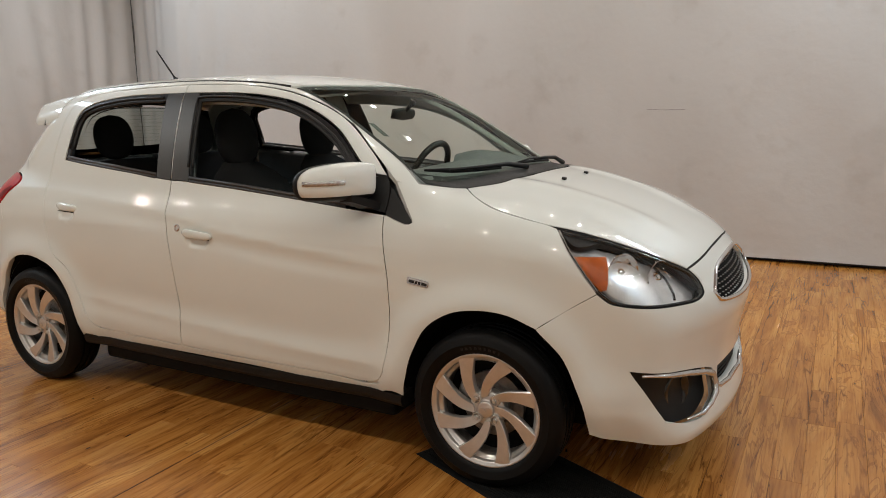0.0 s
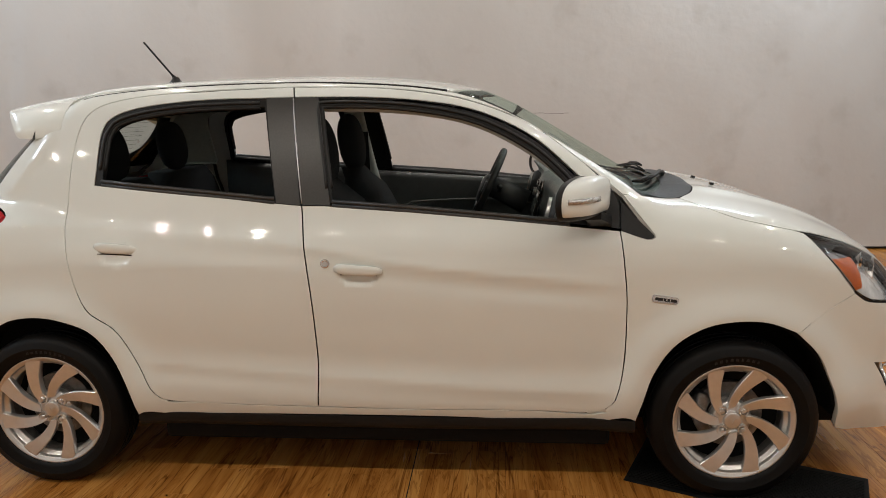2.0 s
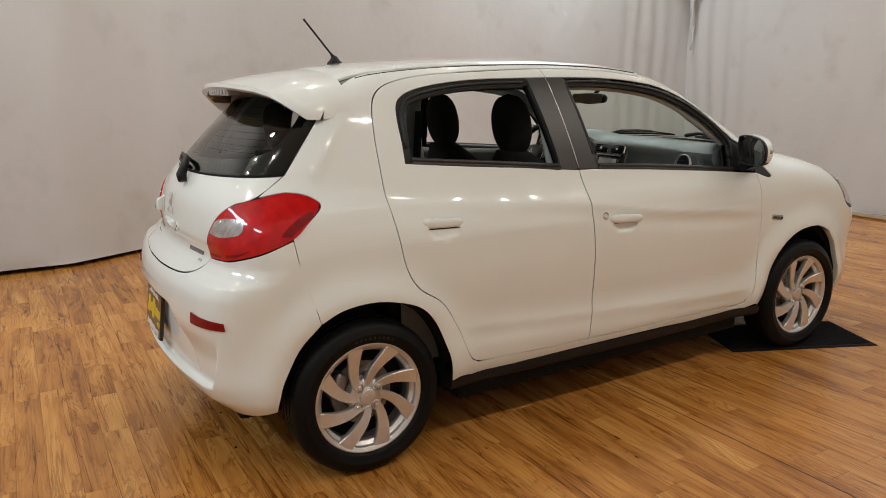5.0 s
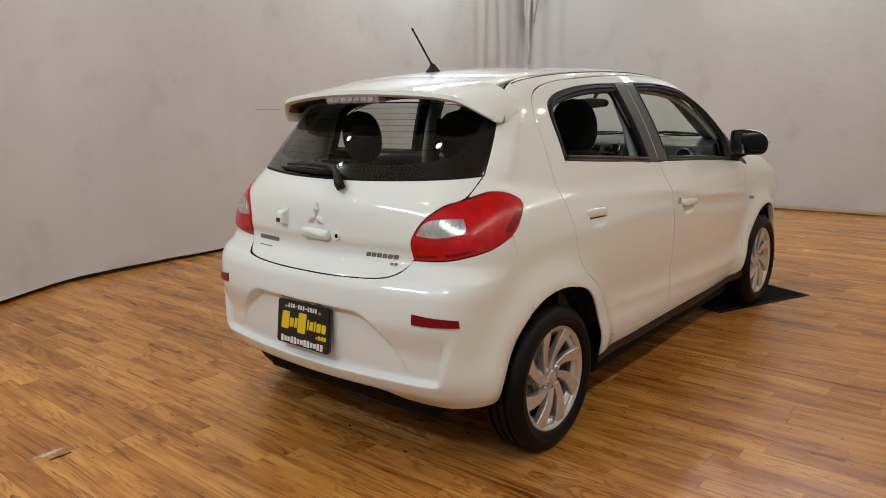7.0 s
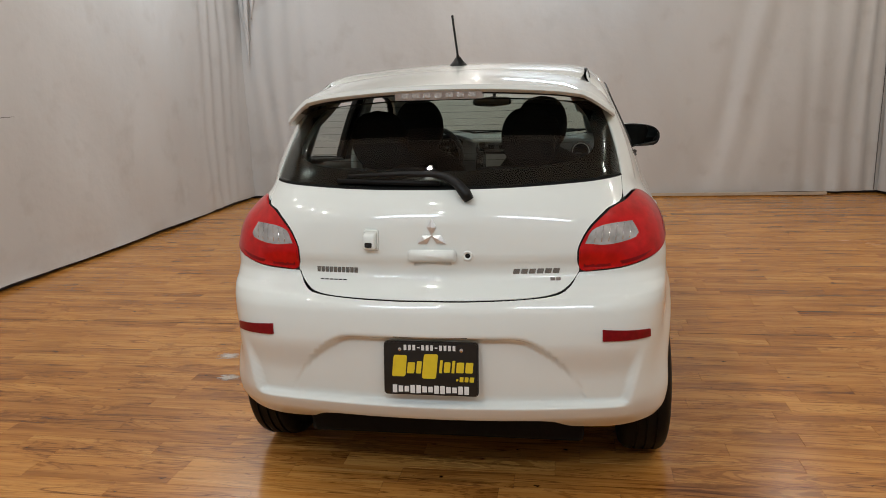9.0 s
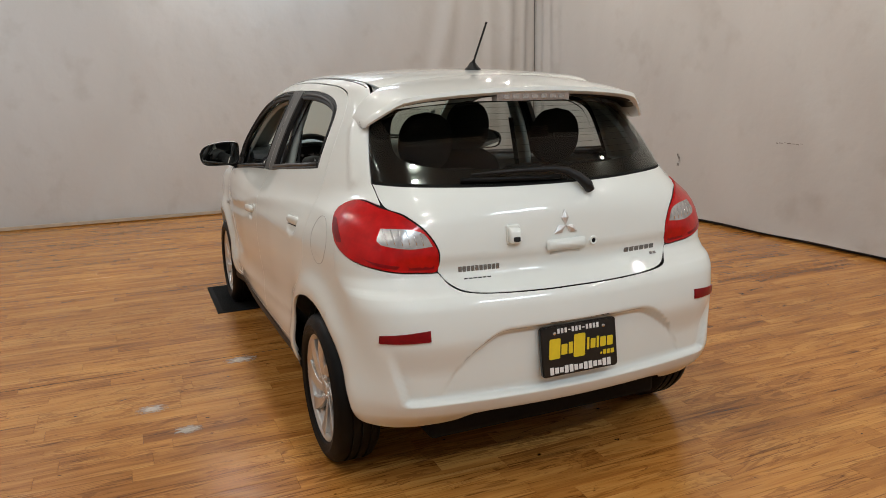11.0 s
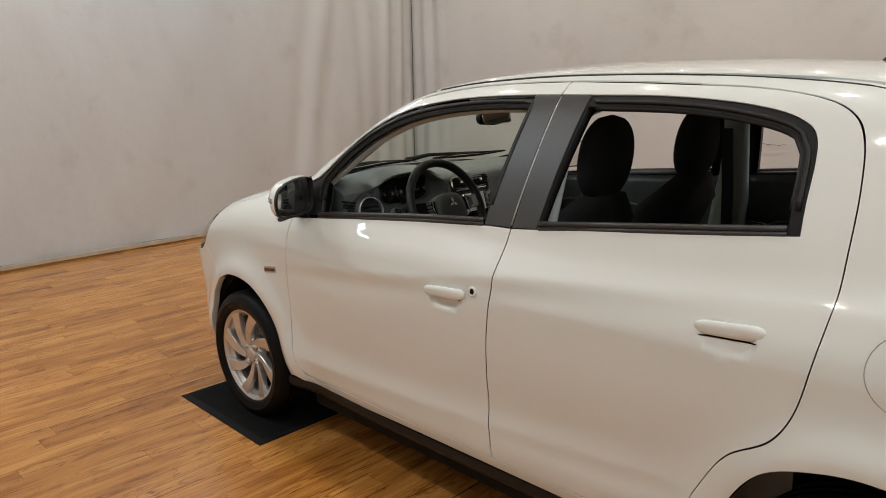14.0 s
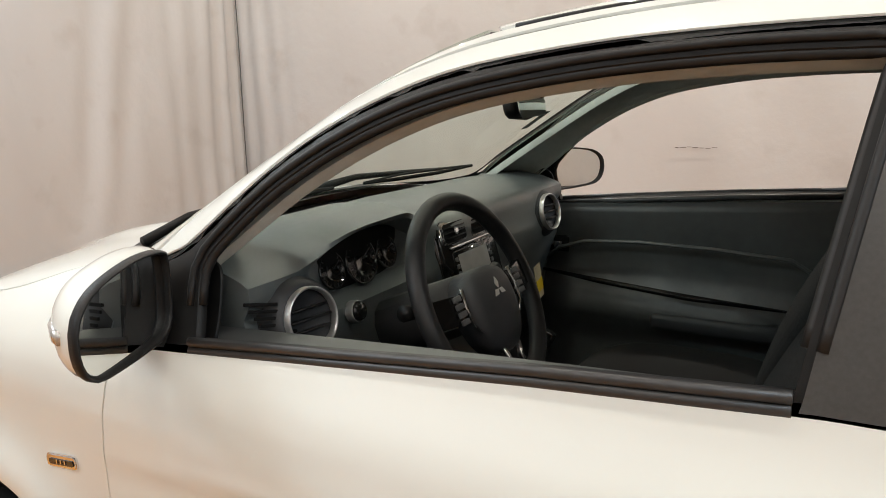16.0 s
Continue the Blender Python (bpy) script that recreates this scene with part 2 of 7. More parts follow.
def body(x, y, z):
    """Below zero inside the car."""
    y = np.abs(y)
    flare = np.zeros_like(x)
    for ax in (AXLE_F, AXLE_R):
        r = np.hypot(x - ax, z - AXLE_Z)
        flare = flare + 0.034 * np.exp(-(((r - 0.365) / 0.075) ** 2))
    # the shoulder crease and the lower door scoop
    d1 = z - CREASE(x)
    mask1 = step(-1.40, -1.25, x) * (1 - step(0.60, 0.98, x))
    waist = mask1 * (0.0070 * np.exp(-np.sqrt(d1 * d1 + 0.00005) / 0.022) - 0.0050 * np.exp(-((d1 + 0.045) / 0.034) ** 2))
    for hx, hz in HANDLES:
        waist = waist - 0.010 * step(0.0, 0.55, 1 - ((x - hx) / 0.070) ** 2 - ((z - hz + 0.018) / 0.040) ** 2)
    d2 = z - LOW_CREASE(x)
    mask2 = step(-0.95, -0.75, x) * (1 - step(0.72, 0.86, x))
    scoop = mask2 * (-0.003 * np.exp(-((d2 - 0.045) / 0.06) ** 2) + 0.0045 * np.exp(-np.sqrt((d2 + 0.020) ** 2 + 0.00004) / 0.028) - 0.003 * np.exp(-((d2 + 0.06) / 0.03) ** 2))
    haunch = 0.020 * np.exp(-(((z - 1.0) / 0.07) ** 2)) * (1 - step(-1.3, -1.0, x))
    side = y - (SIDE(z) - NARROW(x) + flare + waist + scoop + haunch)
    # hood with a raised middle and two soft ridges
    ridge = 0.010 * np.exp(-(((y - 0.36 + 0.12 * (x - 1.1)) / 0.06) ** 2)) * step(1.05, 1.25, x) * (1 - step(1.6, 1.85, x))
    top = (z - (HOOD(x) - 0.11 * y * y - 0.12 * y**6 + ridge)) * 0.93
    front = x - (NOSE(z) - NOSE_BOW(z) * y * y)
    edge = 0.515 - 0.235 * np.clip((z - 0.39) / 0.225, 0, 1) ** 1.8
    recess = 0.038 * step(0.383, 0.405, z) * (1 - step(0.594, 0.622, z)) * (1 - step(-0.034, 0.032, y - edge))
    pocket = 0.034 * step(0.378, 0.398, z) * (1 - step(0.46, 0.60, z)) * (1 - step(0.600, 0.640, y - 0.25 * (z - 0.40)))
    rear = (TAIL(z) + TAIL_BOW(z) * y * y + np.maximum(recess, pocket)) - x
    floor = 0.15 - z
    lower = smax(side, top, 0.10)
    lower = smax(lower, front, 0.10)
    lower = smax(lower, rear, 0.15)
    lower = smax(lower, floor, 0.05)
    dz = z - 1.03
    u = np.clip(((x + 1.215) * -0.130 + (z - 1.275) * -0.185) / 0.0511, 0, 1)
    rib = 0.007 * np.exp(-(((x + 1.215 + 0.130 * u) ** 2 + (z - 1.275 + 0.185 * u) ** 2) / 0.0006))
    gside = (y - (0.748 - 0.30 * dz - 0.36 * dz * dz - GLASS_NARROW(x) + rib)) * 0.93
    gtop = z - (ROOF(x) - 0.115 * y * y)
    wind = (z - (1.022 + 0.603 * (1.075 - 0.24 * y * y - x))) * 0.855
    gh = smax(gside, smax(gtop, wind, 0.05), 0.085)
    gh = smax(gh, rear * 0.8, 0.09)
    gh = smax(gh, 0.85 - z, 0.02)
    return smin(lower, gh, 0.035)


def gradient(p):
    e = 0.002
    x, y, z = p.T
    g = np.stack([body(x + e, y, z) - body(x - e, y, z), body(x, y + e, z) - body(x, y - e, z), body(x, y, z + e) - body(x, y, z - e)], 1)
    return g / (np.linalg.norm(g, axis=1)[:, None] + 1e-12)


def strike(o, d, far=2.2, n=110):
    """First meeting of rays with the car."""
    o, d = np.atleast_2d(o).astype(float), np.atleast_2d(d).astype(float)
    lo = np.zeros(len(o))
    hi = np.full(len(o), np.nan)
    prev = np.zeros(len(o))
    for s in np.linspace(0, far, n)[1:]:
        p = o + d * s
        inside = (body(*p.T) < 0) & np.isnan(hi)
        hi[inside], lo[inside] = s, prev[inside]
        prev[:] = s
    bad = np.isnan(hi)
    hi[bad], lo[bad] = far, far
    for _ in range(22):
        mid = (lo + hi) / 2
        ins = body(*(o + d * mid[:, None]).T) < 0
        hi, lo = np.where(ins, mid, hi), np.where(ins, lo, mid)
    return o + d * hi[:, None]


Q = math.sqrt(0.5)
HA = radians(38)
AXF, AXR = 0.95, -0.85


def to_uv(dom, p):
    x, y, z = np.atleast_2d(p).T
    if dom == "side":
        return np.stack([x, (z - y) * Q], 1)
    if dom == "flat":
        return np.stack([x, z], 1)
    if dom == "top":
        return np.stack([x, y], 1)
    if dom == "hood":
        return np.stack([x * math.cos(HA) - z * math.sin(HA), y], 1)
    if dom == "front":
        return np.stack([np.arctan2(y, x - AXF) * 0.8, z], 1)
    return np.stack([np.arctan2(y, AXR - x) * 0.8, z], 1)


def rays(dom, uv):
    u, v = uv.T
    k = np.zeros_like(u)
    if dom == "side":
        w = 2.1
        o = np.stack([u, (w - v) * Q, (w + v) * Q], 1)
        return o, np.stack([k, k - Q, k - Q], 1)
    if dom == "flat":
        return np.stack([u, k + 1.2, v], 1), np.stack([k, k - 1, k], 1)
    if dom == "top":
        return np.stack([u, v, k + 1.8], 1), np.stack([k, k, k - 1], 1)
    if dom == "hood":
        d = np.array([-math.sin(HA), 0, -math.cos(HA)])
        base = np.stack([u * math.cos(HA), v, -u * math.sin(HA)], 1)
        return base - d * 2.6, np.tile(d, (len(u), 1))
    ax, s = (AXF, 1) if dom == "front" else (AXR, -1)
    a = u / 0.8
    d = np.stack([s * np.cos(a), np.sin(a), k], 1)
    return np.stack([k + ax, k, v], 1) + d * 1.6, -d


def on(dom, pairs):
    """Points of the car's surface from pairs of that view's coordinates."""
    uv = np.array(pairs, float)
    return strike(*rays(dom, uv))


def S(*pairs):
    return [tuple(p) for p in on("flat", pairs)]


def T(*pairs):
    return [tuple(p) for p in on("top", pairs)]


def R(*pairs):
    """Points of the rear from (y, z)."""
    o = np.array([(-2.0, y, z) for y, z in pairs])
    return [tuple(p) for p in strike(o, np.tile((1.0, 0, 0), (len(o), 1)), 1.2, 60)]


def F(*pairs):
    """Points of the front from (y, z)."""
    o = np.array([(2.2, y, z) for y, z in pairs])
    return [tuple(p) for p in strike(o, np.tile((-1.0, 0, 0), (len(o), 1)), 1.2, 60)]


def smooth_loop(uv, step_len):
    """A closed outline through points; a point given twice is a sharp corner."""
    pts, sharp = [], []
    for p in uv:
        if pts and np.linalg.norm(pts[-1] - p) < 1e-6:
            sharp[-1] = True
        else:
            pts.append(p)
            sharp.append(False)
    if np.linalg.norm(pts[0] - pts[-1]) < 1e-6:
        pts.pop()
        sharp.pop()
        sharp[0] = True
    n, out = len(pts), []
    for i in range(n):
        p0, p1, p2, p3 = pts[i - 1], pts[i], pts[(i + 1) % n], pts[(i + 2) % n]
        l = np.linalg.norm(p2 - p1)
        m1 = (p2 - p1) if sharp[i] else ((p2 - p0) * l / max(1e-9, np.linalg.norm(p1 - p0) + l))
        m2 = (p2 - p1) if sharp[(i + 1) % n] else ((p3 - p1) * l / max(1e-9, np.linalg.norm(p3 - p2) + l))
        k = max(1, int(l / step_len))
        for t in np.arange(k) / k:
            out.append((1 + 2 * t) * (1 - t) ** 2 * p1 + t * (1 - t) ** 2 * m1 + t * t * (3 - 2 * t) * p2 + t * t * (t - 1) * m2)
    return np.array(out)


def inside_loops(loops, q):
    r = np.zeros(len(q), bool)
    for loop in loops:
        a, b = loop, np.roll(loop, -1, 0)
        for (x1, y1), (x2, y2) in zip(a, b):
            cond = (y1 > q[:, 1]) != (y2 > q[:, 1])
            if cond.any() and y2 != y1:
                r ^= cond & (q[:, 0] < (x2 - x1) * (q[:, 1] - y1) / (y2 - y1) + x1)
    return r


def area2(loop):
    x, y = loop.T
    return 0.5 * np.sum(x * np.roll(y, -1) - np.roll(x, -1) * y)


def grow(loop, d):
    """Moves a closed outline outwards by d."""
    t = np.roll(loop, -1, 0) - np.roll(loop, 1, 0)
    n = np.stack([t[:, 1], -t[:, 0]], 1) / (np.linalg.norm(t, axis=1)[:, None] + 1e-12)
    return loop + n * d * (1 if area2(loop) > 0 else -1)


from mathutils.geometry import delaunay_2d_cdt


def sheet(dom, outline, holes=(), lift=0.0, depth=0.010, grid=0.03, gap=0.0009, edge=0.012, shape=None):
    """Vertices, faces and normals of a panel cut out of the car's surface, with its edges turned in by depth."""
    loops = [smooth_loop(to_uv(dom, np.array(outline)), edge)] + [smooth_loop(to_uv(dom, np.array(h)), edge) for h in holes]
    loops = [grow(l, -gap if i == 0 else gap) for i, l in enumerate(loops)]
    pts = [p for l in loops for p in l]
    edges, start = [], 0
    for l in loops:
        edges += [(start + i, start + (i + 1) % len(l)) for i in range(len(l))]
        start += len(l)
    lo, hi = loops[0].min(0), loops[0].max(0)
    gx, gy = np.meshgrid(np.arange(lo[0] + grid / 2, hi[0], grid), np.arange(lo[1] + grid / 2, hi[1], grid))
    gx[1::2] += grid / 2
    q = np.stack([gx.ravel(), gy.ravel()], 1)
    q = q[inside_loops(loops, q)]
    if len(q):
        every = np.concatenate(loops)
        near = np.array([((every - p) ** 2).sum(1).min() for p in q])
        q = q[near > (0.55 * edge) ** 2]
        pts += list(q)
    vs, _, fs, *_ = delaunay_2d_cdt([Vector(p) for p in pts], edges, [], 0, 1e-7)
    uv = np.array([tuple(v) for v in vs])
    tri = np.array([f[:] for f in fs if len(f) == 3])
    tri = tri[inside_loops(loops, uv[tri].mean(1))]
    pos = strike(*rays(dom, uv))
    nor = gradient(pos)
    if shape is not None:
        pos = shape(pos, nor)
    pos = pos + nor * lift
    # faces outward
    fn = np.cross(pos[tri[:, 1]] - pos[tri[:, 0]], pos[tri[:, 2]] - pos[tri[:, 0]])
    flip = (fn * nor[tri[:, 0]]).sum(1) < 0
    tri[flip] = tri[flip][:, ::-1]
    verts, normals, faces = [*pos], [*nor], [tuple(f) for f in tri]
    if depth:
        count = {}
        for f in faces:
            for i in range(3):
                count[(f[i], f[(i + 1) % 3])] = 1
        rim = [e for e in count if (e[1], e[0]) not in count]
        ring, inner = {}, {}
        for a, b in rim:
            t = pos[b] - pos[a]
            out = np.cross(t, nor[a])
            out /= np.linalg.norm(out) + 1e-12
            for v in (a, b):
                ring.setdefault(v, []).append(out)
        for v, outs in ring.items():
            o = np.mean(outs, 0)
            o /= np.linalg.norm(o) + 1e-12
            verts += [pos[v], pos[v] - nor[v] * depth]
            normals += [(o + nor[v] * 0.7) / np.linalg.norm(o + nor[v] * 0.7), o]
            inner[v] = len(verts) - 2
        for a, b in rim:
            faces.append((b, a, inner[a], inner[b])) if False else faces.append((inner[b], inner[a], inner[a] + 1, inner[b] + 1))
    return np.array(verts), faces, np.array(normals), loops


def to_mesh(name, verts, faces, normals, mirrored=False):
    v, n = verts.copy(), normals.copy()
    if mirrored:
        v[:, 1] *= -1
        n[:, 1] *= -1
        faces = [f[::-1] for f in faces]
    me = bpy.data.meshes.new(name)
    me.from_pydata(v.tolist(), [], [tuple(int(i) for i in f) for f in faces])
    me.shade_smooth()
    me.normals_split_custom_set_from_vertices(n.tolist())
    return me


def panel(name, material, dom, outline, parent, holes=(), both=True, label="", **kw):
    """A panel on the car's left side and, with both, its twin on the right. Returns [left, right]."""
    v, f, n, loops = sheet(dom, outline, holes, **kw)
    made = []
    for flip in ((False, True) if both else (False,)):
        me = to_mesh(name, v, f, n, flip)
        host = parent[1 if flip else 0] if isinstance(parent, list) else parent
        made.append(link(name, me, material, host, label, smooth=False))
    return made


def seals(dom, outline, parent, both=True, depth=0.0032, width=0.016, inward=0.005, material=None):
    """A dark strip in the joint round a panel."""
    loop = smooth_loop(to_uv(dom, np.array(outline)), 0.02)
    a, b = grow(loop, -inward), grow(loop, width - inward)
    pa, pb = strike(*rays(dom, a)), strike(*rays(dom, b))
    na, nb = gradient(pa), gradient(pb)
    pa, pb = pa - na * depth, pb - nb * depth
    k = len(loop)
    v = np.concatenate([pa, pb])
    # no strip along the open wheel arches and the foot of the body
    clear = (np.hypot(np.abs(pb[:, 0]) - AXLE_F, pb[:, 2] - AXLE_Z) > 0.364) & (pb[:, 2] > 0.33)
    f = [(i, (i + 1) % k, k + (i + 1) % k, k + i) for i in range(k) if clear[i] and clear[(i + 1) % k]]
    for flip in ((False, True) if both else (False,)):
        host = parent[1 if flip else 0] if isinstance(parent, list) else parent
        link("seal", to_mesh("seal", v, f, np.concatenate([na, nb]), flip), material or SEAL, host, "black joint seal", smooth=False)


def both_ways(half):
    """Closes a left half outline, given from the middle to the middle, by its mirror image."""
    return list(half) + [(x, -y, z) for x, y, z in reversed(half)]

# ---------------------------------------------------------------- room
def floor_material():
    """Printed laminate: long boards with cathedral figure, brown streaks, knots and worn gloss."""
    m = bpy.data.materials.new("laminate_wood")
    m.use_nodes = True
    nt = m.node_tree
    L, N = nt.links.new, nt.nodes.new
    b = nt.nodes["Principled BSDF"]
    geo, obi = N("ShaderNodeNewGeometry"), N("ShaderNodeObjectInfo")

    def calc(op, a, c=None, d=None):
        n = N("ShaderNodeMath")
        n.operation = op
        for k, v in enumerate((a, c, d)):
            if v is None:
                continue
            if isinstance(v, (int, float)):
                n.inputs[k].default_value = v
            else:
                L(v, n.inputs[k])
        return n.outputs[0]

    rnd = calc("FRACT", calc("ADD", geo.outputs["Random Per Island"], obi.outputs["Random"]))
    comb = N("ShaderNodeCombineXYZ")
    L(calc("MULTIPLY", rnd, 57.0), comb.inputs[2])
    L(calc("MULTIPLY", rnd, 13.0), comb.inputs[1])

    def grainy(scale, detail, distortion, rough=0.55, per_board=True):
        """Noise stretched along the boards."""
        sc = N("ShaderNodeVectorMath")
        sc.operation = "MULTIPLY"
        sc.inputs[1].default_value = scale
        L(geo.outputs["Position"], sc.inputs[0])
        out = sc.outputs[0]
        if per_board:
            ad = N("ShaderNodeVectorMath")
            L(out, ad.inputs[0])
            L(comb.outputs[0], ad.inputs[1])
            out = ad.outputs[0]
        n = N("ShaderNodeTexNoise")
        n.inputs["Scale"].default_value, n.inputs["Detail"].default_value = 1.0, detail
        n.inputs["Distortion"].default_value, n.inputs["Roughness"].default_value = distortion, rough
        L(out, n.inputs["Vector"])
        return n.outputs["Fac"]

    def ramp(value, *stops):
        r = N("ShaderNodeValToRGB")
        e = r.color_ramp.elements
        while len(e) < len(stops):
            e.new(0.5)
        for el, (p, c) in zip(e, stops):
            el.position, el.color = p, (*c, 1)
        L(value, r.inputs[0])
        return r.outputs[0]

    def times(a, c, fac=1.0):
        mx = N("ShaderNodeMix")
        mx.data_type, mx.blend_type = "RGBA", "MULTIPLY"
        mx.inputs["Factor"].default_value = fac
        L(a, mx.inputs["A"])
        L(c, mx.inputs["B"])
        return mx.outputs["Result"]

    figure = grainy((6.0, 0.85, 1), 5, 2.0)
    streak = grainy((13, 0.8, 1), 5, 1.4, 0.55)
    fine = grainy((120, 4.0, 1), 6, 0.4)
    broad = grainy((0.9, 0.9, 0.9), 4, 0.0, per_board=False)
    tone = calc("ADD", calc("MULTIPLY_ADD", streak, 0.38, calc("MULTIPLY", figure, 0.48)), calc("MULTIPLY_ADD", rnd, 0.13, 0.025))
    colour = ramp(tone, (0.24, (0.12, 0.036, 0.007)), (0.40, (0.36, 0.138, 0.026)), (0.53, (0.55, 0.237, 0.050)), (0.74, (0.74, 0.385, 0.105)))
    # cathedral lines: level lines of the figure, in patches
    lines = calc("PINGPONG", calc("MULTIPLY", figure, 9.0), 0.5)
    patch = grainy((5.0, 1.1, 1), 2, 0.5)
    line_dark = ramp(calc("ADD", lines, calc("MULTIPLY_ADD", patch, -0.9, 0.47)), (0.02, (0.42, 0.33, 0.27)), (0.15, (1, 1, 1)))
    colour = times(colour, line_dark, 0.52)
    colour = times(colour, ramp(fine, (0.30, (0.78, 0.71, 0.64)), (0.50, (1.0, 1.0, 1.0)), (0.72, (1.08, 1.08, 1.07))))
    # short dark dashes of the pores
    dash_marks = grainy((46, 2.2, 1), 4, 0.8)
    colour = times(colour, ramp(dash_marks, (0.31, (0.34, 0.25, 0.19)), (0.40, (1, 1, 1))), 0.45)
    # long thin dark cracks
    crack = grainy((11, 0.45, 1), 3, 0.6)
    colour = times(colour, ramp(calc("ABSOLUTE", calc("SUBTRACT", crack, 0.5)), (0.001, (0.26, 0.17, 0.12)), (0.009, (1, 1, 1))), 0.8)
    # knots and specks
    colour = times(colour, ramp(grainy((34, 16, 1), 2, 0.0), (0.225, (0.10, 0.06, 0.05)), (0.275, (1, 1, 1))))
    # broad dirt and fading
    colour = times(colour, ramp(broad, (0.3, (0.76, 0.74, 0.72)), (0.7, (1.0, 1.0, 1.0))))
    L(colour, b.inputs["Base Color"])
    b.inputs["Specular IOR Level"].default_value = 0.42
    rr = N("ShaderNodeMapRange")
    rr.inputs["To Min"].default_value, rr.inputs["To Max"].default_value = 0.15, 0.34
    L(calc("ADD", calc("MULTIPLY", broad, 0.7), calc("MULTIPLY", streak, 0.3)), rr.inputs["Value"])
    L(rr.outputs[0], b.inputs["Roughness"])
    bp = N("ShaderNodeBump")
    bp.inputs["Strength"].default_value, bp.inputs["Distance"].default_value = 0.16, 0.001
    L(fine, bp.inputs["Height"])
    L(bp.outputs["Normal"], b.inputs["Normal"])
    return m


def curtain_material():
    m = bpy.data.materials.new("curtain_fabric")
    m.use_nodes = True
    nt = m.node_tree
    L, N = nt.links.new, nt.nodes.new
    b = nt.nodes["Principled BSDF"]
    geo = N("ShaderNodeNewGeometry")
    a = N("ShaderNodeTexNoise")
    a.inputs["Scale"].default_value, a.inputs["Detail"].default_value = 0.7, 5
    sv = N("ShaderNodeVectorMath")
    sv.operation = "MULTIPLY"
    sv.inputs[1].default_value = (1, 1, 0.45)
    L(geo.outputs["Position"], sv.inputs[0])
    L(sv.outputs[0], a.inputs["Vector"])
    r = N("ShaderNodeValToRGB")
    r.color_ramp.elements[0].position, r.color_ramp.elements[0].color = 0.28, (0.515, 0.505, 0.490, 1)
    r.color_ramp.elements[1].position, r.color_ramp.elements[1].color = 0.68, (0.590, 0.582, 0.570, 1)
    L(a.outputs["Fac"], r.inputs[0])
    # smudges
    s = N("ShaderNodeTexNoise")
    s.inputs["Scale"].default_value, s.inputs["Detail"].default_value = 3.1, 7
    L(geo.outputs["Position"], s.inputs["Vector"])
    r2 = N("ShaderNodeValToRGB")
    r2.color_ramp.elements[0].position, r2.color_ramp.elements[0].color = 0.25, (0.90, 0.885, 0.87, 1)
    r2.color_ramp.elements[1].position, r2.color_ramp.elements[1].color = 0.42, (1, 1, 1, 1)
    L(s.outputs["Fac"], r2.inputs[0])
    mx = N("ShaderNodeMix")
    mx.data_type, mx.blend_type = "RGBA", "MULTIPLY"
    mx.inputs["Factor"].default_value = 1.0
    L(r.outputs[0], mx.inputs["A"])
    L(r2.outputs[0], mx.inputs["B"])
    L(mx.outputs["Result"], b.inputs["Base Color"])
    b.inputs["Roughness"].default_value = 0.85
    b.inputs["Specular IOR Level"].default_value = 0.25
    w = N("ShaderNodeTexNoise")
    w.inputs["Scale"].default_value, w.inputs["Detail"].default_value = 9, 6
    L(geo.outputs["Position"], w.inputs["Vector"])
    bp = N("ShaderNodeBump")
    bp.inputs["Strength"].default_value, bp.inputs["Distance"].default_value = 0.35, 0.012
    L(w.outputs["Fac"], bp.inputs["Height"])
    L(bp.outputs["Normal"], b.inputs["Normal"])
    return m


WOOD = floor_material()
CURTAIN = curtain_material()
WALL_PAINT = mat("wall_paint", (0.45, 0.43, 0.40), 0.9, noise_scale=2, noise_amount=0.05)
SKIRTING = mat("dark_skirting", (0.035, 0.022, 0.016), 0.5, noise_scale=9, noise_amount=0.3)
bm = bmesh.new()
box(bm, ((ROOM_X0 + ROOM_X1) / 2, (ROOM_Y0 + ROOM_Y1) / 2, -0.063), (ROOM_X1 - ROOM_X0 + 1, ROOM_Y1 - ROOM_Y0 + 1, 0.12))
floor = tagged(part("floor", bm, mat("floor_joint", (0.05, 0.022, 0.008), 0.7, noise_scale=6, noise_amount=0.3), smooth=False), "honey-brown laminate plank floor of a car photo studio", "floor", kind="structure")
cx, cy = (ROOM_X0 + ROOM_X1) / 2, (ROOM_Y0 + ROOM_Y1) / 2
for nm, c, s in (("wall_front", (ROOM_X1 + .35, cy, ROOM_Z / 2), (.1, 8.6, ROOM_Z)), ("wall_back", (ROOM_X0 - .35, cy, ROOM_Z / 2), (.1, 8.6, ROOM_Z)), ("wall_left", (cx, ROOM_Y1 + .35, ROOM_Z / 2), (11.45, .1, ROOM_Z)), ("wall_right", (cx, ROOM_Y0 - .35, ROOM_Z / 2), (11.45, .1, ROOM_Z))):
    bm = bmesh.new()
    box(bm, c, s)
    tagged(part(nm, bm, WALL_PAINT, smooth=False), "plain painted wall behind the studio curtains", "wall", kind="structure")
bm = bmesh.new()
box(bm, (cx, cy, ROOM_Z + 0.05), (12, 9, 0.1))
tagged(part("ceiling", bm, mat("ceiling_paint", (0.42, 0.41, 0.40), 0.9, noise_scale=3, noise_amount=0.06), smooth=False), "dull grey studio ceiling", "ceiling", kind="structure")


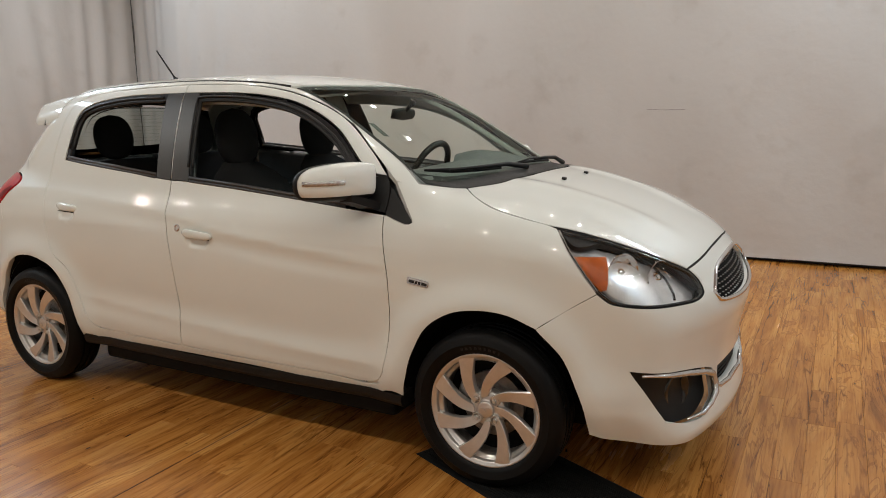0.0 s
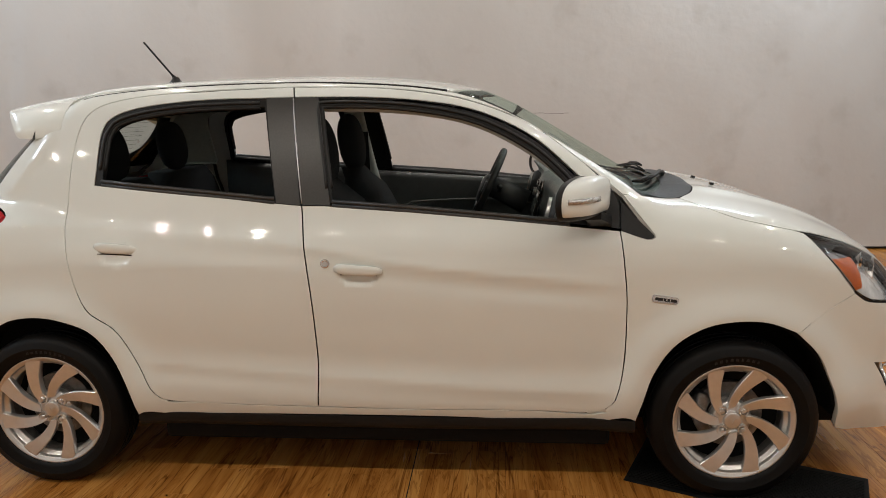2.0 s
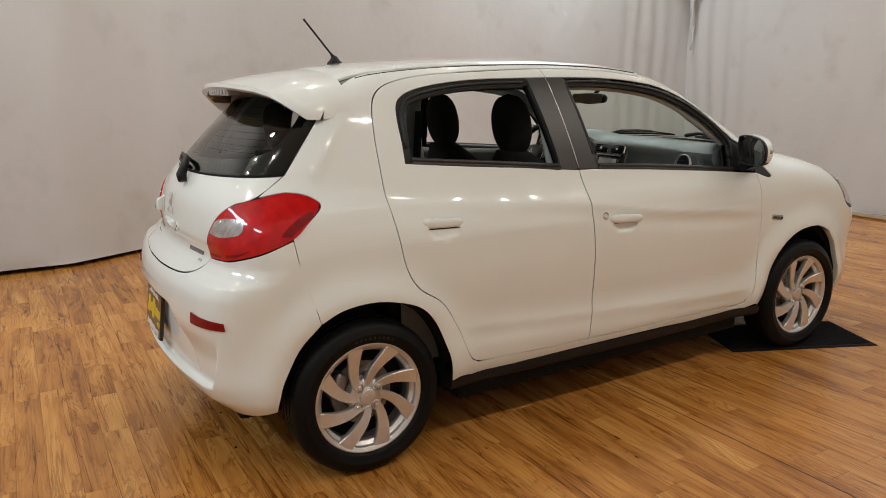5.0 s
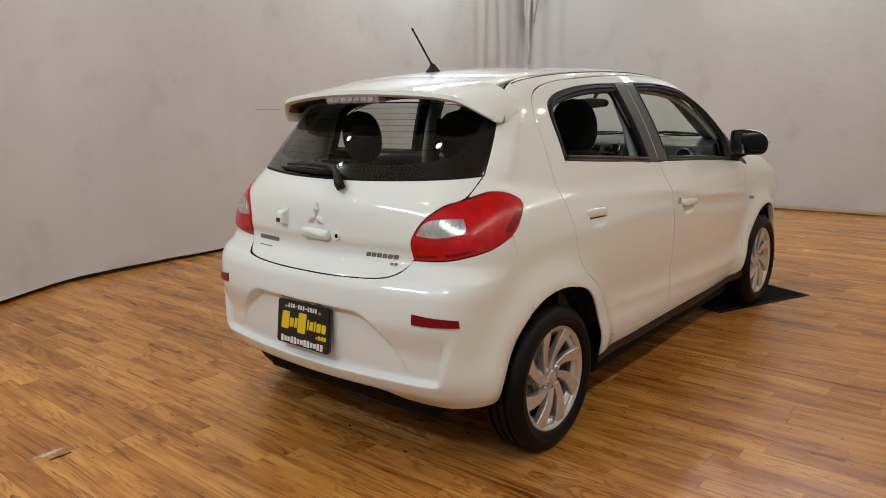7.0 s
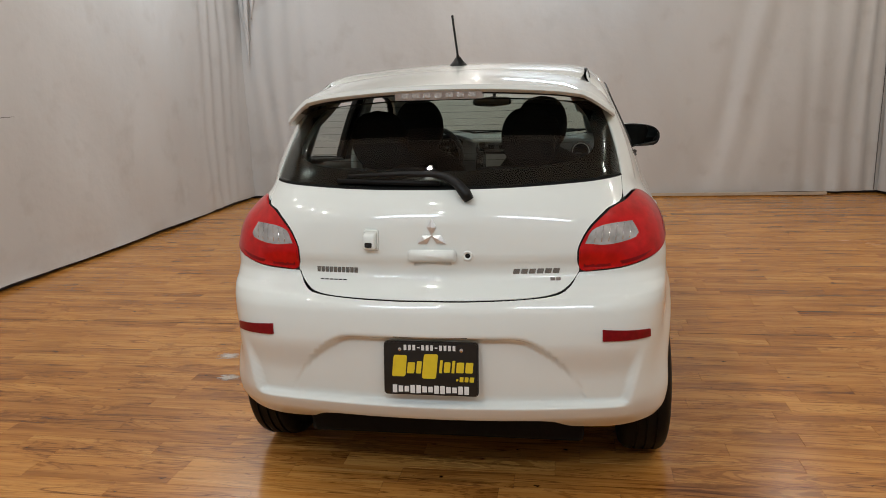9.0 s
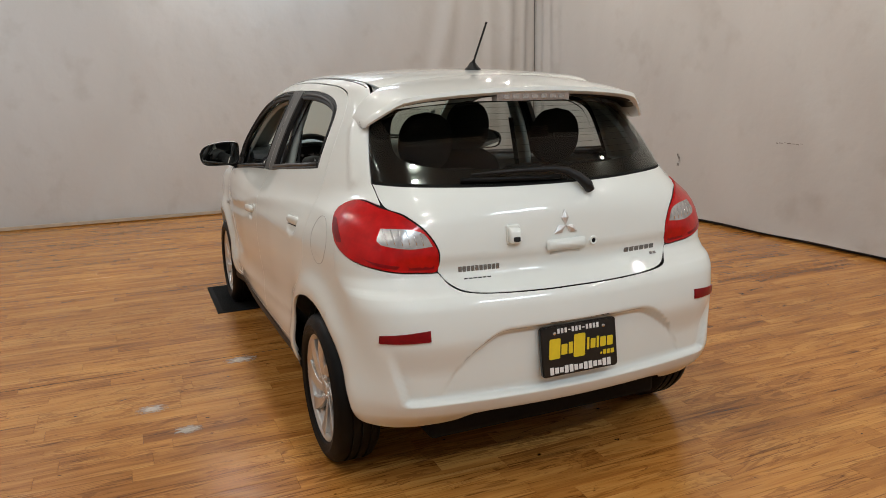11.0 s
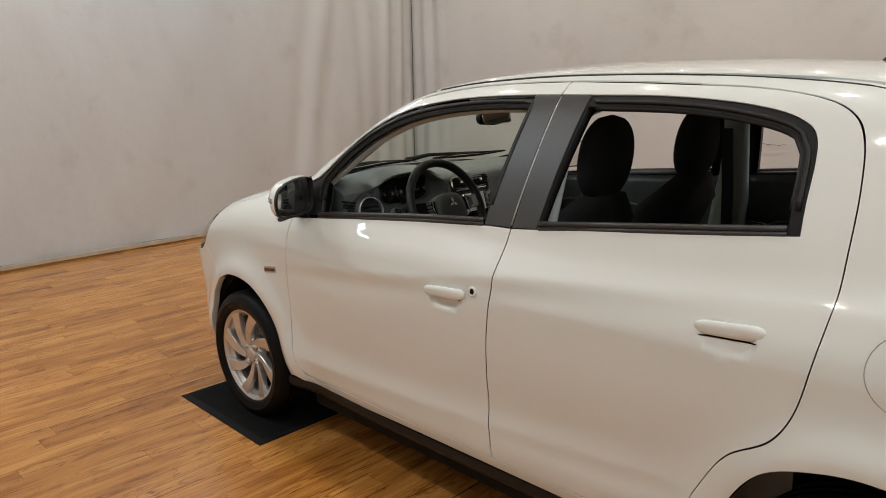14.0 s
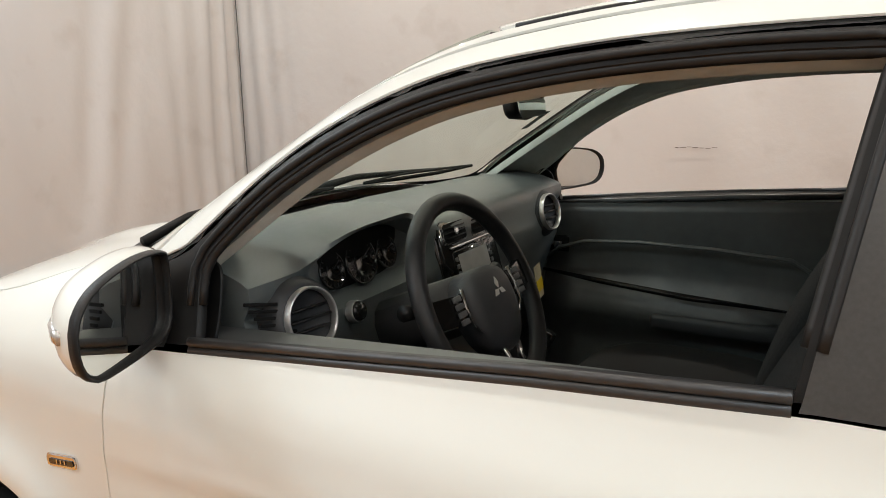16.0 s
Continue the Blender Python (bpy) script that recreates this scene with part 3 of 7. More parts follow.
def curtain(name, a, b, inward, folds, seed, sway=None):
    """A hung cloth from a to b on the plan; folds are (place along it, spread, depth, slant)."""
    a, b, inward = Vector(a), Vector(b), Vector(inward)
    length = (b - a).length
    d = (b - a) / length
    nu, nz = int(length / 0.035), 44
    rng = np.random.RandomState(seed)
    bm = bmesh.new()
    rows = []
    ph = rng.uniform(0, 6.28, 8)
    for j in range(nz + 1):
        z = 0.035 + (ROOM_Z - 0.035) * j / nz
        row = []
        for i in range(nu + 1):
            u = length * i / nu
            o = 0.030 * noise.noise(Vector((u * 0.55, z * 0.22, seed))) + 0.020 * noise.noise(Vector((u * 1.6 + 0.8 * z, z * 0.5, seed + 3))) + 0.006 * noise.noise(Vector((u * 4.4 - 1.5 * z, z * 1.1, seed + 7)))
            for c, spread, depth, slant, wave in folds:
                uu = u - c - slant * (z - 1.5)
                w = math.exp(-((uu / spread) ** 2))
                if w > 0.003:
                    o += depth * w * (0.5 + 0.7 * noise.noise(Vector((u * 1.7, z * 0.5, c + 4)))) * math.cos(uu * wave + 2.6 * noise.noise(Vector((u * 2.2, z * 0.45, c))))
            if sway:
                o += sway(u)
            if z < 0.14:
                o += 0.012 * noise.noise(Vector((u * 3, z * 12, seed + 5)))
            p = a + d * u + inward * o
            zz = z + (0.016 * noise.noise(Vector((u * 1.3, 0, seed + 9))) if j == 0 else 0)
            row.append(bm.verts.new((p.x, p.y, zz)))
        rows.append(row)
    for r0, r1 in zip(rows, rows[1:]):
        for i in range(nu):
            bm.faces.new((r0[i], r0[i + 1], r1[i + 1], r1[i]))
    return tagged(part(name, bm, CURTAIN, fix=False), "pale grey-white cloth backdrop curtain hung to the floor", "curtain", group="studio curtains")


X0, X1, Y0, Y1 = ROOM_X0, ROOM_X1, ROOM_Y0, ROOM_Y1
curtain("studio_curtain", (X1, Y0 - 0.01, 0), (X1, Y1 + 0.01, 0), (-1, 0, 0), ((0.25, 0.35, 0.035, 0.0, 34), (0.75, 0.5, 0.022, 0.03, 22), (1.55, 0.25, 0.030, -0.22, 14), (2.5, 0.3, 0.016, 0.30, 12), (5.2, 0.3, 0.014, -0.3, 12), (7.3, 0.35, 0.030, 0.0, 26)), 3, lambda u: 0.10 * float(step(0.0, 2.6, u) * (1 - step(5.2, 7.6, u))))
curtain_right = curtain("studio_curtain", (X1 + 0.01, Y0, 0), (X0 - 0.01, Y0, 0), (0, 1, 0), ((0.3, 0.35, 0.020, 0, 30), (3.4, 0.22, 0.014, -0.15, 16), (5.9, 0.25, 0.016, 0.12, 14), (8.7, 0.3, 0.016, 0, 14)), 4)
curtain_left = curtain("studio_curtain", (X0 - 0.01, Y1, 0), (X1 + 0.01, Y1, 0), (0, -1, 0), ((0.35, 0.5, 0.030, 0.04, 24), (1.5, 0.5, 0.020, 0.1, 14), (6.4, 0.3, 0.012, 0.1, 12), (10.3, 0.45, 0.024, 0.0, 26)), 5, lambda u: 0.36 * float(step(0.1, 1.2, u) * (1 - step(3.7, 4.7, u))))
curtain_back = curtain("studio_curtain", (X0, Y1 + 0.01, 0), (X0, Y0 - 0.01, 0), (1, 0, 0), ((0.5, 0.6, 0.045, 0.0, 20), (1.4, 0.4, 0.03, 0.1, 14), (4.0, 0.3, 0.016, 0.1, 12)), 6)
for nm, c, s in (("skirting_front", (X1 + 0.07, cy, 0.045), (0.02, Y1 - Y0 + 0.2, 0.09)), ("skirting_back", (X0 - 0.07, cy, 0.045), (0.02, Y1 - Y0 + 0.2, 0.09)), ("skirting_left", (cx, Y1 + 0.07, 0.045), (X1 - X0 + 0.1, 0.02, 0.09)), ("skirting_right", (cx, Y0 - 0.07, 0.045), (X1 - X0 + 0.1, 0.02, 0.09))):
    bm = bmesh.new()
    box(bm, c, s, 0.004)
    tagged(part(nm, bm, SKIRTING, smooth=False), "dark brown skirting behind the curtain hem", "skirting", kind="structure")
# pale board along the foot of the front curtain
bm = bmesh.new()
box(bm, (X1 - 0.165, cy, 0.030), (0.018, Y1 - Y0 - 1.2, 0.036), 0.003)
tagged(part("skirting_board_front", bm, mat("pale_board", (0.46, 0.38, 0.29), 0.6, noise_scale=7, noise_amount=0.12), smooth=False), "pale wooden board along the foot of the curtain", "skirting", kind="structure")
# gathered cloth at the top of the front left corner
for k, (dx, dy, w) in enumerate(((0, 0, 0.05), (-0.05, -0.07, 0.035), (0.02, -0.10, 0.03))):
    bm = bmesh.new()
    pts = [(X1 - 0.07 + dx, Y1 - 0.10 + dy, z) for z in np.linspace(ROOM_Z - 0.02, 1.75 + 0.28 * k, 16)]
    pts = [(x + 0.015 * math.sin(z * 7 + k), y + 0.015 * math.cos(z * 5 + k), z) for x, y, z in pts]
    tube(bm, pts, [w * (0.75 + 0.3 * math.sin(2.2 * z + k)) * (1 if i < 14 else 0.4) for i, (x, y, z) in enumerate(pts)], 10)
    tagged(part("curtain_gather", bm, CURTAIN), "gathered end of a pale curtain in the corner", "curtain")
# shade in the corner gaps between two cloths, drawn as thin dark strips
GAP_SHADE = mat("gap_shade", (0.10, 0.095, 0.09), 0.9, noise_scale=30, noise_amount=0.3)
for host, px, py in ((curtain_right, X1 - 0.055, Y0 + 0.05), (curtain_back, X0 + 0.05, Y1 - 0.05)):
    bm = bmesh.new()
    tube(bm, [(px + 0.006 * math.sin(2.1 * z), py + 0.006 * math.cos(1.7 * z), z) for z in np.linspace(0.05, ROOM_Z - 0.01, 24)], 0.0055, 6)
    part("bound_edge", bm, GAP_SHADE, host, "dark strip for the shaded gap between two cloths")
# scuffs on the cloth
SCUFF = mat("scuff_grey", (0.16, 0.14, 0.13), 0.9, noise_scale=90, noise_amount=0.6)
for host, (x, y, z), (dx, dz), seed in ((curtain_right, (0.90, Y0, 0.87), (0.26, 0.006), 1), (curtain_left, (0.9, Y1, 1.28), (0.28, 0.004), 3), (curtain_right, (2.3, Y0, 0.62), (0.03, 0.05), 4)):
    rng = np.random.RandomState(seed)
    bm = bmesh.new()
    sy = 1 if y < 0 else -1
    for k in range(7):
        u = -0.5 + k / 6
        w = dx * rng.uniform(0.08, 0.22)
        box(bm, (x + dx * u, y + sy * 0.026, z + rng.uniform(-1, 1) * dz), (w, 0.003, dz * rng.uniform(0.4, 1.1) + 0.001))
    part("scuff", bm, SCUFF, host, "dark scuff on the cloth", smooth=False)

# rubber mats under the front wheels
MAT_BLACK = mat("mat_surface", (0.008, 0.008, 0.008), 0.95, 0, 0, 0.15, 80, 0.4, 0.8, 500)


def rubber_mat(x, y, rot, w, h):
    m = pose(x, y, 0, 0, 0, rot)
    bm = bmesh.new()
    sweep(bm, [[m @ Vector((px, py, z)) for px, py in rounded2(w - e, h - e, 0.012)] for e, z in ((0, 0.0005), (0, 0.002), (0.02, 0.006), (0.036, 0.006))])
    ob = part("floor_mat", bm, DARK_VOID, None, smooth=False)
    bm = bmesh.new()
    last = None
    for k in range(int((h - 0.05) / 0.012)):
        for dy, z in ((0, 0.0062), (0.001, 0.0084), (0.007, 0.0084), (0.008, 0.0062)):
            row = [bm.verts.new(m @ Vector((px, -h / 2 + 0.026 + 0.012 * k + dy, z))) for px in (-w / 2 + 0.025, w / 2 - 0.025)]
            if last:
                bm.faces.new((last[0], last[1], row[1], row[0]))
            last = row
    part("mat_surface", bm, MAT_BLACK, ob, "black ribbed pile", smooth=False)
    return tagged(ob, "black ribbed rubber-edged mat under a front wheel", "mat", group="wheel mats")


def rounded2(w, h, r):
    return [(sx * w / 2 - (r if i % 2 == 0 else 0) * sx * (1 if i % 2 == 0 else 0), sy * h / 2) for i, (sx, sy) in enumerate(((1, 1), (-1, 1), (-1, -1), (1, -1)))]


rubber_mat(1.325, -0.645, -25.0, 0.81, 0.42)
rubber_mat(1.31, 0.64, -0.8, 0.735, 0.55)

# floor staves
STRIP, rngf = 0.104, np.random.RandomState(11)


def stave_mesh(l, w):
    e, h = 0.0007, 0.0014
    v = [(-w / 2, -l / 2, -h), (w / 2, -l / 2, -h), (w / 2, l / 2, -h), (-w / 2, l / 2, -h), (-w / 2 + e, -l / 2 + e, 0), (w / 2 - e, -l / 2 + e, 0), (w / 2 - e, l / 2 - e, 0), (-w / 2 + e, l / 2 - e, 0)]
    return v, [(4, 5, 6, 7), (0, 1, 5, 4), (1, 2, 6, 5), (2, 3, 7, 6), (3, 0, 4, 7)]


LENGTHS = (0.42, 0.60, 0.80, 1.05)
shared = []
for l in LENGTHS:
    me = bpy.data.meshes.new("stave")
    v, f = stave_mesh(l - 0.0003, STRIP - 0.0002)
    me.from_pydata(v, [], f)
    me.materials.append(WOOD)
    shared.append(me)
rest_v, rest_f, single = [], [], []
ns = int((X1 - X0 + 0.6) / STRIP)
for i in range(ns):
    x = X0 - 0.3 + STRIP * (i + 0.5)
    y = Y0 - 0.3 - rngf.uniform(0, 0.6)
    while y < Y1 + 0.3:
        k = rngf.randint(4)
        l = LENGTHS[k]
        near = (-2.3 < x < 1.6 and -2.6 < y + l / 2 < -0.7) or (-3.2 < x < 0.8 and 0.7 < y + l / 2 < 2.4)
        if near and len(single) < 298:
            single.append((k, x, y + l / 2))
        else:
            v, f = stave_mesh(l - 0.0003, STRIP - 0.0002)
            n0 = len(rest_v)
            rest_v += [(px + x, min(max(py + y + l / 2, Y0 - 0.28), Y1 + 0.28), pz) for px, py, pz in v]
            rest_f += [tuple(n0 + q for q in face) for face in f]
        y += l

# ---------------------------------------------------------------- car body
car = tagged(new("car"), "white five-door hatchback car with silver alloy wheels, windows down", "car")

# lower front door
FD = S((.824, .948), (.824, .948), (.838, .83), (.849, .711), (.846, .507), (.818, .365), (.775, .322), (.55, .318), (.13, .321), (-.214, .325), (-.214, .325), (-.205, .462), (-.211, .685), (-.232, .897), (-.249, 1.036), (-.249, 1.036),
       (-.16, 1.034), (.13, 1.013), (.418, .988), (.668, .964))
front_door = panel("front_door", PAINT, "side", FD, car, grid=0.012, gap=0.0006, depth=0.006)
seals("side", FD, front_door)
# upper frame strip of the front door
FD_TOP = S((-.309, 1.438), (-.309, 1.438), (-.036, 1.432), (.162, 1.413), (.358, 1.370), (.55, 1.285), (.716, 1.163), (.80, 1.085), (.80, 1.085), (.765, 1.09), (.765, 1.09), (.71, 1.115), (.547, 1.256), (.356, 1.347), (.159, 1.386), (-.038, 1.401), (-.30, 1.405), (-.30, 1.405))
door_frame = panel("door_frame", PAINT, "side", FD_TOP, front_door)
seals("side", FD_TOP, front_door, depth=0.0040)

RD = S((-.253, 1.036), (-.253, 1.036), (-.236, .897), (-.215, .685), (-.209, .462), (-.218, .325), (-.218, .325), (-.464, .328), (-.74, .334), (-.79, .35), (-.818, .385), (-.861, .487), (-.928, .60), (-1.025, .673), (-1.072, .771), (-1.104, .955), (-1.109, 1.044), (-1.106, 1.226), (-1.08, 1.338), (-1.014, 1.386), (-.861, 1.415), (-.628, 1.428), (-.313, 1.438), (-.313, 1.438),
       (-.304, 1.405), (-.304, 1.405), (-.40, 1.404), (-.705, 1.396), (-.90, 1.370), (-.985, 1.335), (-1.008, 1.29), (-1.012, 1.16), (-1.014, 1.106), (-1.014, 1.106), (-.858, 1.091), (-.63, 1.071), (-.331, 1.043))
rear_door = panel("rear_door", PAINT, "side", RD, car, grid=0.012, gap=0.0006, depth=0.006)
seals("side", RD, rear_door, depth=0.0048)

# black window surrounds with the openings cut through
FW_OUT = S((-.249, 1.036), (-.249, 1.036), (-.16, 1.034), (.13, 1.013), (.418, .988), (.668, .964), (.824, .948), (.824, .948), (.826, 1.03), (.80, 1.085), (.765, 1.09), (.71, 1.115), (.547, 1.256), (.356, 1.347), (.159, 1.386), (-.038, 1.401), (-.304, 1.405), (-.304, 1.405))
FW_IN = S((-.145, 1.052), (-.145, 1.052), (.13, 1.034), (.418, 1.008), (.655, .983), (.655, .983), (.668, 1.08), (.64, 1.125), (.53, 1.222), (.35, 1.312), (.159, 1.354), (-.038, 1.372), (-.20, 1.374), (-.20, 1.374))
panel("window_trim", BLACK_TRIM, "side", FW_OUT, front_door, [FW_IN], lift=-0.004, depth=0.018, gap=0.001, label="black window surround")
RW_OUT = S((-.253, 1.036), (-.253, 1.036), (-.331, 1.043), (-.63, 1.071), (-.858, 1.091), (-1.014, 1.106), (-1.014, 1.106), (-1.012, 1.16), (-1.008, 1.29), (-.985, 1.335), (-.90, 1.370), (-.705, 1.396), (-.40, 1.404), (-.308, 1.405), (-.308, 1.405))
RW_IN = S((-.347, 1.062), (-.347, 1.062), (-.63, 1.090), (-.858, 1.110), (-.985, 1.122), (-.985, 1.122), (-.984, 1.16), (-.978, 1.28), (-.958, 1.314), (-.88, 1.341), (-.705, 1.366), (-.405, 1.374), (-.405, 1.374))
panel("window_trim", BLACK_TRIM, "side", RW_OUT, rear_door, [RW_IN], lift=-0.004, depth=0.022, gap=0.001, label="black window surround")
# satin films on the middle pillar
BF = S((-.251, 1.037), (-.251, 1.037), (-.150, 1.035), (-.150, 1.035), (-.206, 1.374), (-.206, 1.374), (-.212, 1.404), (-.212, 1.404), (-.302, 1.404), (-.302, 1.404))
panel("pillar_film", SATIN_BLACK, "side", BF, front_door, lift=0.0005, depth=0.006, gap=0.002, label="satin black pillar film")
BR = S((-.255, 1.037), (-.255, 1.037), (-.306, 1.404), (-.306, 1.404), (-.404, 1.403), (-.404, 1.403), (-.399, 1.374), (-.399, 1.374), (-.342, 1.044), (-.342, 1.044))
panel("pillar_film", SATIN_BLACK, "side", BR, rear_door, lift=0.0005, depth=0.006, gap=0.002, label="satin black pillar film")

# fender
ARCH_F = [(.895, .285), (.914, .36), (.945, .46), (1.005, .560), (1.103, .628), (1.21, .651), (1.316, .645), (1.415, .608)]
FEN = S((.828, .948), (.828, .948), (.842, .83), (.853, .711), (.850, .507), (.822, .365), (.79, .325), (.80, .30), (.80, .283), (.80, .283), (.895, .283), (.895, .283), *ARCH_F, (1.415, .608), (1.507, .673), (1.600, .735), (1.600, .735), (1.56, .785), (1.50, .862), (1.445, .925), (1.445, .925)) + T((1.425, .684), (1.32, .688), (1.21, .676), (1.12, .630), (1.055, .562), (1.055, .562), (.985, .600), (.93, .648), (.93, .648)) + S((.845, 1.06), (.845, 1.06), (.930, .950), (.944, .927), (.915, .919))
fender = panel("fender", PAINT, "side", FEN, car, gap=-0.0004, grid=0.018)
seals("side", FEN, fender, depth=0.0044)
TRI = S((.829, .950), (.829, .950), (.915, .922), (.940, .928), (.925, .948), (.832, 1.045), (.832, 1.045))
panel("mirror_triangle", BLACK_TRIM, "side", TRI, fender, lift=-0.002, depth=0.008, gap=0.001, label="black corner trim")

# roof rail and windscreen pillar
RAIL = S((-.7037, 1.430), (-.7037, 1.430), (-.313, 1.442), (-.036, 1.436), (.162, 1.418), (.358, 1.375), (.55, 1.290), (.716, 1.168), (.84, 1.065), (.84, 1.065)) + T((.925, .665), (.925, .665), (.80, .612), (.60, .582), (.40, .556), (.28, .543), (.10, .530), (-.30, .520), (-.7037, .518), (-.7037, .518))
rail = panel("roof_rail", PAINT, "side", RAIL, car, gap=0.0)
seals("side", RAIL, rail, depth=0.0056)

# rear quarter
ARCH_R = [(-1.022, .600), (-1.131, .640), (-1.223, .650), (-1.32, .636), (-1.395, .600)]
QUA = S((-.7013, 1.430), (-.7013, 1.430), (-.861, 1.419), (-1.016, 1.390), (-1.084, 1.341), (-1.110, 1.226), (-1.113, 1.044), (-1.108, .955), (-1.076, .770), (-1.029, .670), (-.931, .597), (-.864, .485), (-.822, .384), (-.795, .347), (-.77, .333), (-.77, .283), (-.77, .283), (-.882, .283), (-.882, .283), (-.905, .40), (-.955, .52), *ARCH_R, (-1.395, .600), (-1.4075, .65), (-1.42, .70), (-1.447, .80), (-1.462, .896), (-1.462, .896), (-1.41, .935), (-1.354, .980), (-1.347, 1.000), (-1.385, 1.026), (-1.45, 1.037), (-1.45, 1.037)) + R((.615, 1.022), (.615, 1.022), (.616, 1.088), (.616, 1.088), (.600, 1.17), (.569, 1.27), (.569, 1.27)) + T((-1.235, .53), (-1.235, .53), (-1.1, .505), (-.9, .512), (-.7013, .518), (-.7013, .518))
quarter = panel("rear_quarter", PAINT, "side", QUA, car, gap=-0.0010, grid=0.018)
seals("side", QUA, quarter, depth=0.0064)

# white sill and black skirt
SILL = S((-.77, .283), (-.77, .283), (-.77, .3315), (-.464, .3258), (.13, .3188), (.55, .3158), (.806, .3205), (.806, .3205), (.806, .283), (.806, .283))
sill = panel("sill", PAINT, "side", SILL, car)
BACKING = S((.73, .29), (.73, .29), (.73, .345), (.73, .345), (.835, .375), (.835, .375), (.835, .29), (.835, .29))
panel("sill_backing", PAINT, "side", BACKING, sill, lift=-0.007, depth=0)

# roof
roof_half = T((-1.20, 0), (-1.20, .25), (-1.195, .47), (-1.195, .47), (-1.1, .492), (-.9, .498), (-.70, .504), (-.30, .506), (.10, .516), (.26, .528), (.26, .528), (.30, .45), (.345, .25), (.36, 0))
ROOF_L = both_ways(roof_half)
roof = panel("roof", PAINT, "top", ROOF_L, car, both=False)[0]
seals("top", ROOF_L, roof, both=False, width=0.03, depth=0.014)
ws_half = T((.365, 0), (.35, .25), (.305, .45), (.275, .532), (.275, .532), (.40, .548), (.60, .573), (.80, .602), (.930, .632), (.930, .632), (1.02, .52), (1.07, .3), (1.085, 0))
WS = both_ways(ws_half)
windshield = panel("windshield", WINDSHIELD, "hood", WS, car, both=False, depth=0, gap=0.002, label="clear windscreen glass")[0]

# hood
hood_half = T((1.176, 0), (1.168, .22), (1.135, .43), (1.060, .560), (1.060, .560), (1.123, .627), (1.212, .672), (1.32, .684), (1.436, .676), (1.60, .606), (1.74, .520), (1.823, .446), (1.823, .446), (1.845, .30), (1.852, .15), (1.854, 0))
HOODL = both_ways(hood_half)
hood = panel("hood", PAINT, "hood", HOODL, car, both=False, gap=0.0014)[0]
seals("hood", HOODL, hood, both=False, material=DARK_VOID)

# headlight opening
HL = T((1.442, .679), (1.442, .679), (1.60, .612), (1.74, .526), (1.826, .450)) + F((.432, .742), (.448, .708), (.50, .691), (.57, .690)) + S((1.655, .705), (1.604, .735), (1.604, .735), (1.56, .79), (1.50, .865))
headlight = panel("headlight", LENS, "front", HL, car, depth=0.0, gap=0.003, label="clear headlight lens over chrome and amber reflectors")

# front bumper
ARCH_B = [(1.415, .605), (1.50, .515), (1.553, .40), (1.578, .30), (1.583, .25)]
fb_half = T((1.858, 0), (1.856, .15), (1.849, .30), (1.828, .437), (1.828, .437)) + F((.424, .740), (.441, .705), (.495, .687), (.57, .686)) + S((1.655, .7015), (1.6025, .733), (1.6025, .733), (1.507, .6715), (1.415, .607), *ARCH_B, (1.583, .25)) + F((.70, .232), (.60, .214), (.3, .206), (0, .206))
FOG = F((.712, .482), (.712, .482), (.55, .455), (.40, .425), (.335, .400), (.310, .345), (.325, .308), (.38, .285), (.452, .270), (.56, .280), (.64, .302), (.64, .302))
FB = both_ways(fb_half)
GRILLE = both_ways(F((0, .762), (.15, .758), (.27, .742), (.385, .694), (.385, .694), (.365, .668), (.28, .655), (.17, .646), (0, .642)))
LOWGR = both_ways(F((0, .405), (.18, .405), (.29, .40), (.29, .40), (.283, .335), (.283, .335), (.15, .325), (0, .325)))
bumper = panel("front_bumper", PAINT, "front", FB, car, [FOG, [(x, -y, z) for x, y, z in FOG], GRILLE, LOWGR], both=False, depth=0.03, gap=0.0006)[0]
seals("front", FB, bumper, both=False, material=DARK_VOID)

# tailgate
TGL = [(.470, .806), (.463, .842), (.466, .882), (.501, .944), (.556, .994), (.606, 1.018), (.612, 1.084)]
tg_half = R((0, .732), (.12, .732), (.30, .738), (.40, .749), (.44, .768), *TGL, (.612, 1.084), (.45, 1.074), (.25, 1.068), (0, 1.066))
TG = both_ways(tg_half)
tailgate = panel("tailgate", PAINT, "rear", TG, car, both=False)[0]
seals("rear", TG, tailgate, both=False, material=DARK_VOID)
rg_half = R((0, 1.070), (.25, 1.072), (.45, 1.078), (.612, 1.088), (.612, 1.088), (.596, 1.17), (.562, 1.28), (.538, 1.325), (.538, 1.325), (.25, 1.35), (0, 1.355))
RGL = both_ways(rg_half)
rear_glass = panel("rear_glass", REAR_GLASS, "rear", RGL, tailgate, both=False, depth=0, gap=0.002, label="tinted rear window glass")[0]

# tail lamp
TL = R((.476, .806), (.467, .842), (.470, .882), (.505, .941), (.562, .990), (.615, 1.012)) + S((-1.45, 1.031), (-1.385, 1.020), (-1.352, .999), (-1.352, .999), (-1.358, .982), (-1.414, .931), (-1.466, .890)) + R((.729, .852), (.66, .826), (.60, .813), (.53, .807))
tail = panel("tail_lamp", RED_LENS, "rear", TL, car, depth=0.03, gap=0.001, lift=0.004, label="red tail lamp with clear insert")

